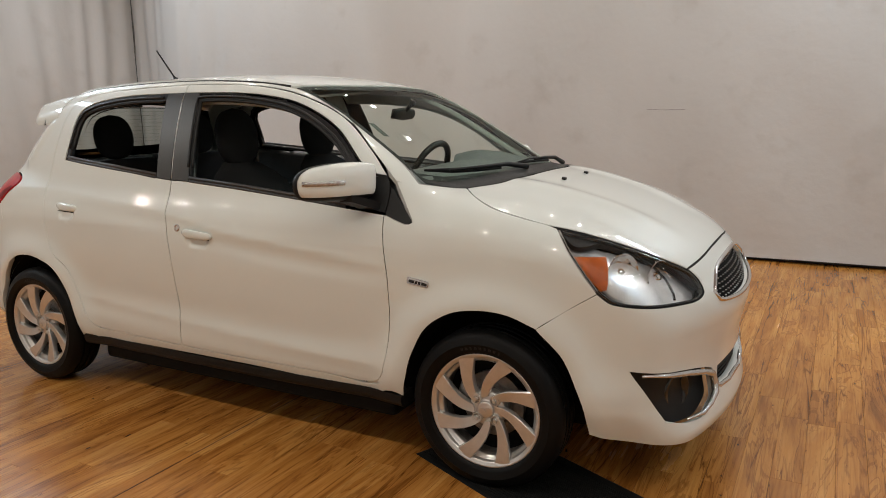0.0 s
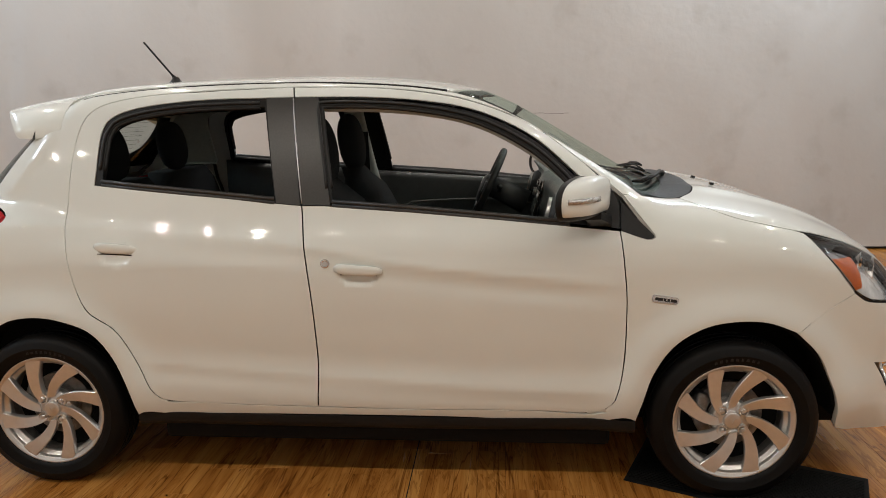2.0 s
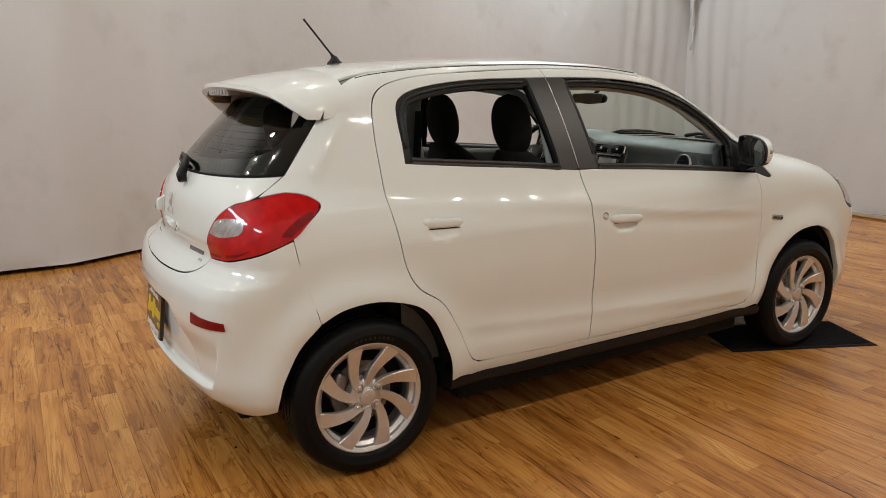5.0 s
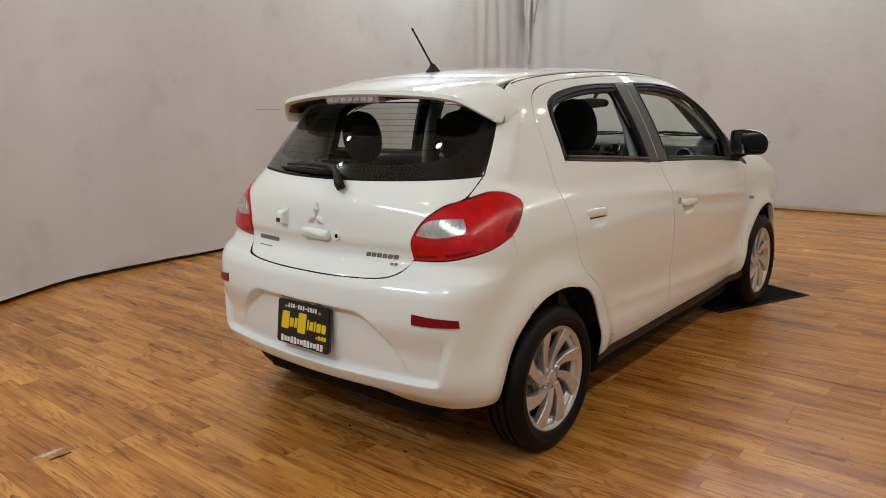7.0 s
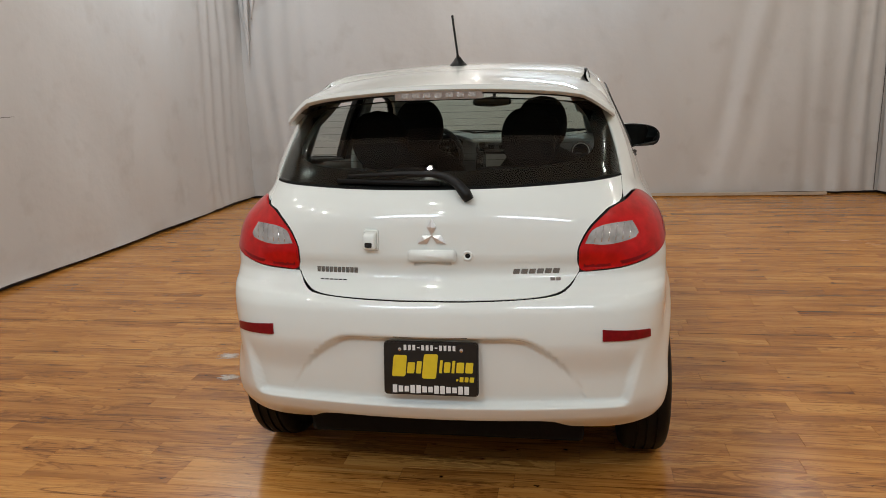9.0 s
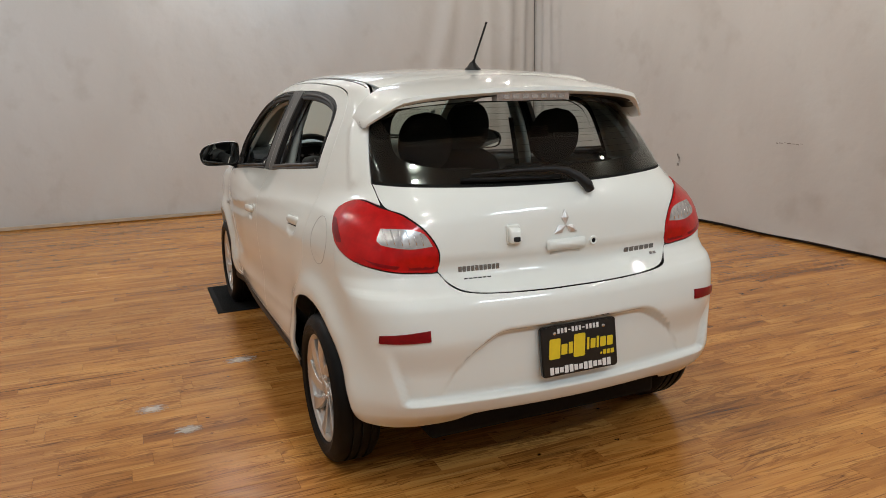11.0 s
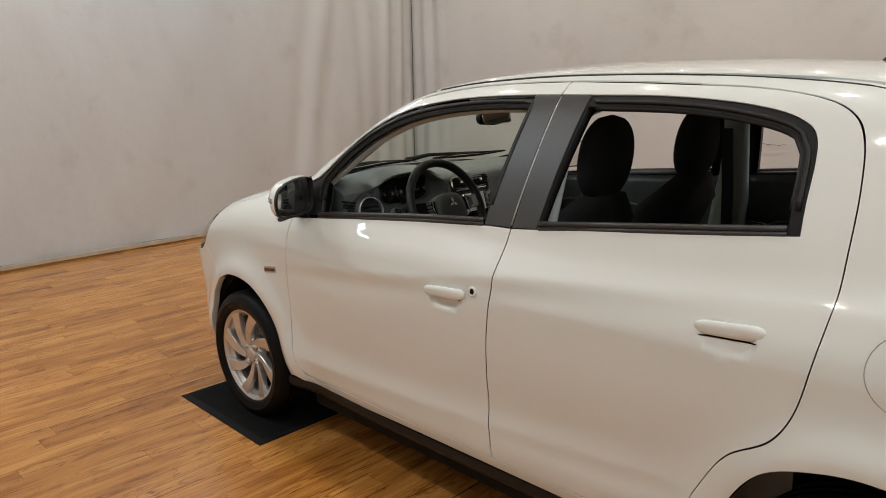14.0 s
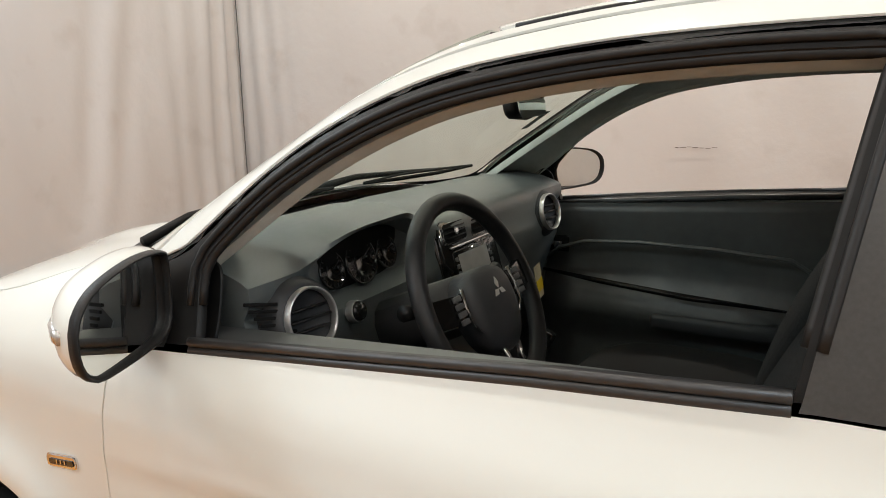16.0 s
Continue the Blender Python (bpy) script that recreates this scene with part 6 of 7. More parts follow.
for s, i in ((1, 0), (-1, 1)):
    # middle pillar trim
    bm = bmesh.new()
    rings = []
    for z, y, w in ((0.5, 0.665, 0.09), (0.95, 0.660, 0.075), (1.05, 0.650, 0.062), (1.2, 0.612, 0.052), (1.34, 0.560, 0.050), (1.43, 0.505, 0.060)):
        xc = -0.275 - 0.045 * (z - 1.03) / 0.37
        rings.append([Vector((xc + w * px, s * (y + 0.020 * py), z)) for px, py in superellipse(1, 1, 12, 3)])
    sweep(bm, rings)
    part("middle_pillar_trim", bm, PILLAR, car, "grey plastic middle pillar trim")
    # seat belt
    bm = bmesh.new()
    sweep(bm, [[Vector((-0.27 + dx, s * (y + dy), z)) for dx, dy in ((-0.024, 0), (0.024, 0), (0.024, 0.002), (-0.024, 0.002))] for z, y in ((1.24, 0.572), (1.0, 0.612), (0.7, 0.630), (0.45, 0.635))])
    part("seat_belt", bm, mat("belt_web", (0.02, 0.02, 0.02), 0.8, noise_scale=200, noise_amount=0.3), car, "black seat belt", smooth=False)
    # door cards
    for nm, door, x0, x1, ztop0, ztop1 in (("door_card", front_door[i], -0.24, 0.80, 1.035, 0.968), ("door_card", rear_door[i], -1.04, -0.28, 1.098, 1.044)):
        bm = bmesh.new()
        nx = 22
        prof = lambda z, zt: 0.668 - 0.02 * max(0, (zt - 0.05 - z)) + (0.0 if z < zt - 0.03 else 0.02)
        rows = []
        zs = np.array([0.34, 0.40, 0.46, 0.54, 0.60, 0.64, 0.68, 0.72, 0.76, 0.80, 0.86, 0.92, 0.97, 1.0])
        for k in range(nx + 1):
            u = k / nx
            x = x0 + (x1 - x0) * u
            zt = ztop0 + (ztop1 - ztop0) * u
            row = []
            for z in zs:
                zz = 0.34 + (z - 0.34) / 0.66 * (zt - 0.34)
                y = 0.678 - 0.010 * math.sin(math.pi * u)
                # arm rest swelling, pocket
                y -= 0.045 * math.exp(-(((zz - 0.67) / 0.045) ** 2)) * step(0.15, 0.3, u) * (1 - step(0.82, 0.95, u))
                y += 0.018 * math.exp(-(((zz - 0.80) / 0.06) ** 2)) * step(0.1, 0.3, u) * (1 - step(0.75, 0.95, u))
                y -= 0.02 * (1 - step(0.40, 0.50, zz)) * step(0.2, 0.5, u)
                row.append(bm.verts.new((x, s * float(y), zz)))
            rows.append(row)
        for r0, r1 in zip(rows, rows[1:]):
            for q in range(len(zs) - 1):
                bm.faces.new((r0[q], r0[q + 1], r1[q + 1], r1[q]))
        # top ledge to the glass slot
        skin = S(*[(r[-1].co.x, r[-1].co.z) for r in rows])
        top = [bm.verts.new((r[-1].co.x, s * max(abs(r[-1].co.y) + 0.002, q[1] - 0.032), r[-1].co.z - 0.034)) for r, q in zip(rows, skin)]
        for a in range(nx):
            bm.faces.new((rows[a][-1], top[a], top[a + 1], rows[a + 1][-1]))
        card = part(nm, bm, DASH_SOFT, door, "black moulded door card", fix=False)
        zt = ztop0 + (ztop1 - ztop0) * 0.5
        L_ = x1 - x0
        bm = bmesh.new()
        pts = [(x0 + L_ * u, s * (0.645 - 0.004), z) for u, z in ((0.88, 0.80), (0.83, 0.845), (0.75, 0.872), (0.6, 0.882), (0.4, 0.880), (0.2, 0.868), (0.12, 0.82), (0.13, 0.76), (0.2, 0.715))]
        tube(bm, pts, 0.006, 8)
        part("card_ridge", bm, DASH_SOFT, card, "raised ridge line")
        bm = bmesh.new()
        pts = [(x0 + L_ * u, s * 0.632, z) for u, z in ((0.88, 0.775), (0.7, 0.755), (0.45, 0.735), (0.2, 0.728))]
        tube(bm, pts, [0.004, 0.009, 0.010, 0.004], 8)
        part("card_strip", bm, BLACK_GLOSS, card, "gloss black strip")
        bm = bmesh.new()
        lx = x0 + L_ * 0.86
        box(bm, (lx, s * 0.666, 0.853), (0.11, 0.012, 0.052), 0.006)
        cup = part("lever_cup", bm, BLACK_TRIM, card, "black lever recess")
        bm = bmesh.new()
        box(bm, (lx + 0.008, s * 0.656, 0.855), (0.085, 0.010, 0.014), 0.004)
        box(bm, (lx - 0.022, s * 0.652, 0.850), (0.022, 0.012, 0.026), 0.004)
        part("inner_lever", bm, CHROME, cup, "chrome inner lever")
        bm = bmesh.new()
        box(bm, (x0 + L_ * 0.38, s * 0.640, 0.655), (0.34 * L_, 0.055, 0.05), 0.015)
        part("arm_rest", bm, DASH_DARK, card, "black arm rest")
    # window-sill weather strip
    for door, pts in ((front_door[i], ((-.145, 1.050), (.13, 1.030), (.418, 1.004), (.66, .980))), (rear_door[i], ((-.347, 1.060), (-.63, 1.088), (-.858, 1.108), (-.985, 1.120)))):
        q = np.array(S(*pts))
        bm = bmesh.new()
        tube(bm, [Vector((x, s * (y + 0.001), z)) for x, y, z in q], 0.0075, 8)
        tube(bm, [Vector((x, s * y, z - 0.0135)) for x, y, z in q], 0.0080, 8)
        part("belt_strip", bm, BELT_RUBBER, door, "black rubber belt strip")
        bm = bmesh.new()
        tube(bm, [Vector((x, s * (y - 0.030), z - 0.012)) for x, y, z in q], 0.009, 8)
        part("belt_strip", bm, BELT_RUBBER, door, "black rubber belt strip")

# ridged rubber runs over the window openings
for outline, doors, keep in ((FW_IN, front_door, lambda q: (q[:, 0] > -0.205) & (q[:, 2] > 1.075 - 0.10 * np.clip(q[:, 0], 0, 1))), (RW_IN, rear_door, lambda q: (q[:, 0] < -0.425) & (q[:, 2] > 1.130))):
    loop = smooth_loop(to_uv("side", np.array(outline)), 0.02)
    on_edge = keep(strike(*rays("side", loop)))
    first = next(k for k in range(len(loop)) if on_edge[k] and not on_edge[k - 1])
    order = [k % len(loop) for k in range(first, first + len(loop)) if on_edge[k % len(loop)]]
    for g, dep, rad in ((0.014, 0.0020, 0.0060), (0.001, 0.014, 0.0075)):
        q = strike(*rays("side", grow(loop, g)[order]))
        q = q - gradient(q) * dep
        for s, i in ((1, 0), (-1, 1)):
            bm = bmesh.new()
            tube(bm, [Vector((x, s * y, z)) for x, y, z in q], rad, 8)
            part("glass_run", bm, RUN_RUBBER, doors[i], "black rubber glass run")

# floor carpet and tub
bm = bmesh.new()
box(bm, (0.0, 0, 0.285), (1.75, 1.34, 0.03), 0.01)
box(bm, (-1.25, 0, 0.42), (0.75, 0.90, 0.03), 0.01)
box(bm, (0.86, 0, 0.55), (0.03, 1.30, 0.56), 0.01)
part("cabin_carpet", bm, CARPET, car, "black cabin carpet")
bm = bmesh.new()
box(bm, (-1.36, 0, 0.84), (0.50, 1.16, 0.03), 0.01)
part("cargo_cover", bm, CARPET, car, "black luggage cover")
bm = bmesh.new()
rings = [[Vector((x, y, z)) for y, z in ((-0.60, 0.45), (0.60, 0.45), (0.63, 0.7), (0.60, 0.86), (-0.60, 0.86), (-0.63, 0.7))] for x in (-1.12, -1.60)]
sweep(bm, rings)
part("cargo_tub", bm, CARPET, car, "black luggage tub", smooth=False)
panel("tailgate_lining", DASH, "rear", TG, tailgate, both=False, lift=-0.04, depth=0.0, gap=0.006, label="black tailgate lining")


# seats
SEAT_Y = 0.308


def front_seat(s):
    seat = part("front_seat", soft([(0.16, SEAT_Y * s, 0.56, 0.29, 0.25, 0.095, 0)]), FABRIC, car, "black cloth front seat")
    bm = bmesh.new()
    rings = []
    for t in np.linspace(0, 1, 12):
        z = 0.54 + 0.545 * t
        x = -0.06 - 0.22 * t + 0.03 * math.sin(math.pi * t)
        w = 0.245 * (1 - 0.10 * t) * (1 if t < 0.75 else math.sqrt(max(0.06, 1 - ((t - 0.75) / 0.27) ** 2)))
        dpt = 0.085 * (1 if 0.05 < t < 0.85 else 0.6)
        rings.append([Vector((x + dpt * px + 0.035 * abs(py) ** 3 * (1 - t * 0.6), SEAT_Y * s + w * py, z)) for px, py in superellipse(1, 1, 24, 3)])
    sweep(bm, rings)
    part("backrest", bm, FABRIC, seat)
    bm = bmesh.new()
    oval(bm, (0, 0, 0), (0.058, 0.122, 0.138), 2.4, 24, 28, pose(-0.278, SEAT_Y * s, 1.198, 0, -8, 0), 2.2)
    part("head_rest", bm, FABRIC, seat, "black cloth head restraint")
    for d in (-0.055, 0.055):
        bm = bmesh.new()
        tube(bm, [(-0.270, SEAT_Y * s + d, 1.03), (-0.272, SEAT_Y * s + d, 1.13)], 0.006, 8)
        part("rest_post", bm, CHROME, seat, "steel post")
    bm = bmesh.new()
    box(bm, (0.08, SEAT_Y * s, 0.38), (0.45, 0.44, 0.16), 0.03)
    part("seat_base", bm, DASH, seat, "black seat base")
    return seat


def soft(blocks):
    bm = bmesh.new()
    for x, y, z, a, b, c, pitch in blocks:
        oval(bm, (0, 0, 0), (a, b, c), 3.2, 10, 28, pose(x, y, z, 0, pitch, 0))
    return bm


for s in (1, -1):
    front_seat(s)
rear_seat = part("rear_seat", soft([(-0.78, 0, 0.50, 0.26, 0.62, 0.09, 0)]), FABRIC, car, "black cloth rear bench")
for y in (-0.32, 0.32):
    bm = bmesh.new()
    rings = []
    for t in np.linspace(0, 1, 10):
        z = 0.52 + 0.56 * t
        x = -1.00 - 0.15 * t
        w = 0.315 * (1 if t < 0.8 else math.sqrt(max(0.3, 1 - ((t - 0.8) / 0.3) ** 2)))
        rings.append([Vector((x + 0.07 * px, y + w * py, z)) for px, py in superellipse(1, 1, 24, 4)])
    sweep(bm, rings)
    part("backrest", bm, FABRIC, rear_seat)
    bm = bmesh.new()
    oval(bm, (0, 0, 0), (0.05, 0.112, 0.118), 2.5, 22, 26, pose(-1.160, y * 0.92, 1.195, 0, -8, 0), 2.2)
    part("head_rest", bm, FABRIC, rear_seat, "black cloth head restraint")

# dashboard
bm = bmesh.new()
rings = []
for y in np.linspace(-0.665, 0.665, 91):
    ay = abs(y)
    hoodb = 0.045 * math.exp(-(((y - 0.345) / 0.16) ** 4))
    ctr = 0.030 * math.exp(-((y / 0.15) ** 4))
    back = 1.0 - 0.22 * ay * ay
    end = 0.0 if ay < 0.6 else 0.02
    w = hoodb / 0.045
    mixed = lambda p, q: (p[0] + (q[0] - p[0]) * w, p[1] + (q[1] - p[1]) * w)
    rings.append([Vector((x, y, z)) for x, z in (
        (back, 1.035 - 0.02 * ay), (0.88, 1.078 - 0.02 * ay + 0.2 * hoodb), (0.77, 1.088 - 0.02 * ay + 0.6 * hoodb), (0.69 - 0.5 * hoodb, 1.080 + hoodb - 0.025 * ay), (0.645 - 1.2 * hoodb - ctr, 1.062 + hoodb - 0.02 * ay),
        mixed((0.630 - ctr, 1.040), (0.596, 1.092)), mixed((0.627 - ctr, 1.015), (0.668, 1.074)), mixed((0.625 - ctr + end, 0.985), (0.656, 0.972)), mixed((0.617 - ctr + end, 0.960), (0.606, 0.955)),
        (0.610 - ctr + end, 0.935), (0.622 - ctr + end, 0.885), (0.650 - 0.6 * ctr + end, 0.80), (0.69, 0.68), (0.76, 0.56), (0.84, 0.56))])
sweep(bm, rings, cap=True)
dash = hard(part("dashboard", bm, DASH, car, "black moulded dashboard"), 42)


def dial(x, y, z, r, parent, material, name, label, yaw=0, pitch=12):
    mm = Matrix.Translation((x, y, z)) @ Matrix.Rotation(radians(yaw), 4, "Z") @ Matrix.Rotation(radians(-90 + pitch), 4, "Y")
    bm = bmesh.new()
    lathe(bm, [(r * 0.89, -0.012), (r * 0.90, 0.000), (r * 0.94, 0.003), (r * 0.98, 0.001), (r, -0.014)], mm, 32)
    ob = part(name, bm, material, parent, label)
    return ob, mm


for y, yaw, out, up in ((0.572, -8, 0.0, 0.008), (-0.512, -6, 0.018, 0.014)):
    bm = bmesh.new()
    mm0 = Matrix.Translation((0.582 + out, y, 0.966 + up)) @ Matrix.Rotation(radians(yaw), 4, "Z") @ Matrix.Rotation(radians(-78), 4, "Y")
    lathe(bm, [(0.076, -0.05), (0.068, -0.024), (0.060, -0.012), (0.052, -0.008), (0.047, -0.016), (0.0, -0.024)], mm0, 32)
    pod = part("vent_pod", bm, DASH_DARK, dash, "round air vent pod")
    ring, mm = dial(0.580 + out, y, 0.966 + up, 0.054, pod, ALLOY, "vent_ring", "satin silver vent ring", yaw)
    for k in (-1, 0, 1):
        bm = bmesh.new()
        box(bm, (0.018 * k, 0, -0.009), (0.004, 0.085 - 0.012 * abs(k), 0.012), m=mm)
        part("vent_blade", bm, BLACK_TRIM, pod)
ring, mm = dial(0.594, 0.434, 0.945, 0.021, dash, ALLOY, "start_button_ring", "silver start button ring")
bm = bmesh.new()
lathe(bm, [(0.018, 0.0), (0.016, 0.008), (0.0, 0.009)], mm, 24)
part("start_button", bm, BLACK_GLOSS, ring, "black start button")
DEM = (0.622, 0.648, 1.012)
# demister slots near the door end
for k in range(5):
    bm = bmesh.new()
    box(bm, (0, 0, 0), (0.004, 0.058, 0.0055), 0.001, m=Matrix.Translation((DEM[0] - 0.004 * k, DEM[1] - 0.006 * k, DEM[2] - 0.0125 * k)) @ Matrix.Rotation(radians(-20), 4, "Z") @ Matrix.Rotation(radians(10), 4, "X"))
    part("demister_slot", bm, DARK_VOID, dash, "black slot", smooth=False)
# instrument cluster under its hood
GAUGE_GREY = mat("gauge_grey", (0.022, 0.022, 0.022), 0.5, noise_scale=80, noise_amount=0.2)
bm = bmesh.new()
box(bm, (0.668, 0.345, 1.020), (0.03, 0.27, 0.10), 0.01, m=Matrix())
cluster = part("instrument_panel", bm, DARK_VOID, dash, "dark instrument panel")
for y, r in ((0.435, 0.036), (0.345, 0.048), (0.26, 0.034)):
    mm = Matrix.Translation((0.650, y, 1.016)) @ Matrix.Rotation(radians(-75), 4, "Y")
    bm = bmesh.new()
    lathe(bm, [(r, 0.0), (r * 0.98, 0.004), (r * 0.92, 0.004), (r * 0.90, 0.0), (0.0, -0.001)], mm, 32)
    part("gauge", bm, BLACK_GLOSS, cluster, "round gauge")
    bm = bmesh.new()
    for a in range(-130, 131, 20):
        box(bm, (0, r * 0.80, 0.003), (0.0016, r * 0.14, 0.001), m=mm @ Matrix.Rotation(radians(a + 90), 4, "Z"))
    box(bm, (0, r * 0.4, 0.0045), (0.002, r * 0.7, 0.001), m=mm @ Matrix.Rotation(radians(210), 4, "Z"))
    part("gauge_mark", bm, GAUGE_GREY, cluster, "pale gauge marks", smooth=False)
# centre stack
mm = Matrix.Translation((0.590, 0.0, 0.955)) @ Matrix.Rotation(radians(-74), 4, "Y") @ Matrix.Rotation(radians(-90), 4, "Z")
bm = bmesh.new()
slab(bm, rounded(0.26, 0.25, 0.03), mm @ pose(0, -0.02, -0.012), 0.016, 0.006)
stack = part("centre_panel", bm, BLACK_GLOSS, dash, "gloss black centre panel")
bm = bmesh.new()
slab(bm, rounded(0.172, 0.098, 0.006), mm @ pose(0, -0.022, 0.003), 0.004, 0.001)
screen = part("screen_frame", bm, BLACK_GLOSS, stack, "black touch screen unit")
# pale grey base colour stands in for the reflection on the screen
bm = bmesh.new()
slab(bm, rounded(0.136, 0.078, 0.003), mm @ pose(0, -0.022, 0.0066), 0.0014)
part("screen", bm, mat("screen_reflection", (0.58, 0.57, 0.55), 0.12, 0, 1.0, 1.0, 20, 0.1), screen, "touch screen with its pale reflection put into the colour", smooth=False)
for sx in (-1, 1):
    bm = bmesh.new()
    slab(bm, rounded(0.105, 0.052, 0.012), mm @ pose(sx * 0.062, 0.070, 0.004), 0.006, 0.003)
    vent = part("centre_vent", bm, CHROME, stack, "silver-edged centre vent")
    bm = bmesh.new()
    slab(bm, rounded(0.094, 0.042, 0.009), mm @ pose(sx * 0.062, 0.070, 0.009), 0.003)
    part("vent_mouth", bm, DARK_VOID, vent, smooth=False)
    for k in (-1, 0, 1):
        bm = bmesh.new()
        box(bm, (sx * 0.062, 0.070 + 0.011 * k, 0.0125), (0.088, 0.003, 0.004), m=mm)
        part("vent_blade", bm, BLACK_TRIM, vent)
    bm = bmesh.new()
    box(bm, (sx * 0.062, 0.070, 0.0145), (0.016, 0.014, 0.006), 0.002, m=mm)
    part("vent_tab", bm, CHROME, vent)
    for k in range(5):
        bm = bmesh.new()
        box(bm, (sx * 0.079, 0.008 - 0.016 * k, 0.0078), (0.011, 0.010, 0.003), 0.001, m=mm)
        part("radio_key", bm, DASH_SOFT, screen)
bm = bmesh.new()
box(bm, (0, 0.036, 0.007), (0.19, 0.006, 0.004), 0.002, m=mm)
part("stack_trim", bm, CHROME, stack, "chrome strip")
for x in (-0.07, 0, 0.07):
    bm = bmesh.new()
    lathe(bm, [(0.026, -0.01), (0.025, 0.004), (0.019, 0.006), (0.018, 0.020), (0.0, 0.021)], mm @ pose(x, -0.112, 0.004), 28)
    part("climate_knob", bm, ALLOY, stack, "silver-ringed climate knob")
bm = bmesh.new()
box(bm, (0.34, 0, 0.56), (0.70, 0.20, 0.20), 0.04)
console = part("centre_console", bm, DASH, car, "black centre console")
bm = bmesh.new()
tube(bm, [(0.44, 0, 0.64), (0.42, 0, 0.74), (0.40, 0, 0.80)], [0.012, 0.012, 0.02], 10)
part("gear_lever", bm, BLACK_GLOSS, console, "black gear lever")
# yellow tag hanging at the glove box
bm = bmesh.new()
slab(bm, [(-0.022, -0.05), (0.022, -0.05), (0.022, 0.05), (-0.022, 0.05)], Matrix.Translation((0.602, -0.430, 0.790)) @ Matrix.Rotation(radians(-85), 4, "Y") @ Matrix.Rotation(radians(-80), 4, "Z"), 0.001)
tag = tagged(part("hang_tag", bm, mat("cream_card", (0.55, 0.50, 0.34), 0.7, noise_scale=40, noise_amount=0.1), dash, smooth=False), "cream hanging tag with a yellow block")
bm = bmesh.new()
slab(bm, [(-0.020, -0.028), (0.020, -0.028), (0.020, 0.006), (-0.020, 0.006)], Matrix.Translation((0.6005, -0.430, 0.790)) @ Matrix.Rotation(radians(-85), 4, "Y") @ Matrix.Rotation(radians(-80), 4, "Z"), 0.0016)
part("tag_block", bm, PLATE_YELLOW, tag, "yellow printed block", smooth=False)

# steering wheel: tilted, face towards the driver
SW = Matrix.Translation((0.374, 0.370, 0.984)) @ Matrix.Rotation(radians(-90 + 25), 4, "Y") @ Matrix.Rotation(radians(-90), 4, "Z")
bm = bmesh.new()
ringp = [Vector((0.177 * math.cos(a), 0.177 * math.sin(a), 0.0)) for a in np.linspace(0, 2 * math.pi, 57)]
tube(bm, [SW @ p for p in ringp], 0.0165, 12, cap=False)
wheel_s = part("steering_wheel", bm, mat("wheel_leather", (0.014, 0.014, 0.014), 0.45, 0, 0, 0.5, 200, 0.2, 0.3, 900), car, "black steering wheel")
bm = bmesh.new()
out = [(0.075 * px, 0.062 * py - 0.012 + (-0.03 * (1 - px * px) if py < 0 else 0)) for px, py in superellipse(1, 1, 28, 2.6)]
sweep(bm, [[SW @ Vector((x * g, y * g, z)) for x, y in out] for g, z in ((1.02, -0.02), (1.02, 0.012), (0.95, 0.024), (0.7, 0.032), (0.35, 0.036), (0.05, 0.037))])
part("wheel_hub", bm, DASH_DARK, wheel_s, "black airbag cover")
for sx in (-1, 1):
    bm = bmesh.new()
    sweep(bm, [[SW @ Vector((sx * x, y + dy, z + dz)) for dy, dz in ((-0.026, -0.006), (0.026, -0.006), (0.024, 0.006), (-0.024, 0.006))] for x, y, z in ((0.06, 0.0, 0.006), (0.11, 0.0, 0.012), (0.172, 0.008, 0.002))])
    sp = part("wheel_spoke", bm, BLACK_GLOSS, wheel_s, "gloss black spoke", smooth=False)
    bm = bmesh.new()
    tube(bm, [SW @ Vector((sx * x, y, 0.020)) for x, y in ((0.085, 0.03), (0.092, 0.0), (0.088, -0.035), (0.07, -0.05))], 0.003, 6)
    part("spoke_trim", bm, CHROME, sp, "chrome edge")
    for k in range(4):
        bm = bmesh.new()
        box(bm, (sx * 0.108, 0.018 - 0.013 * k, 0.020), (0.022, 0.009, 0.004), 0.001, m=SW)
        part("wheel_button", bm, DASH_SOFT, sp)
bm = bmesh.new()
sweep(bm, [[SW @ Vector((x, y, z + dz)) for x, dz in ((-w, -0.005), (w, -0.005), (w * 0.9, 0.006), (-w * 0.9, 0.006))] for y, w, z in ((-0.07, 0.035, 0.012), (-0.12, 0.028, 0.010), (-0.172, 0.034, 0.002))])
sp = part("wheel_spoke", bm, BLACK_GLOSS, wheel_s, "gloss black lower spoke", smooth=False)
for sx in (-1, 1):
    bm = bmesh.new()
    tube(bm, [SW @ Vector((sx * x, y, 0.018)) for x, y in ((0.030, -0.085), (0.020, -0.12), (0.026, -0.165))], 0.0045, 6)
    part("spoke_trim", bm, CHROME, sp, "chrome edge")
bm = bmesh.new()
for ang in (90, 210, 330):
    slab(bm, [(0.001, 0), (0.010, 0.0055), (0.021, 0), (0.010, -0.0055)], SW @ pose(0, 0.004, 0.0365, 0, 0, ang), 0.002)
part("wheel_badge", bm, BADGE, wheel_s, "chrome three-lozenge badge", smooth=False)
bm = bmesh.new()
tube(bm, [SW @ Vector((0, 0, -0.02)), SW @ Vector((0, 0, -0.2))], [0.05, 0.06], 14)
col = part("steering_column", bm, DASH_DARK, wheel_s, "black column shroud")
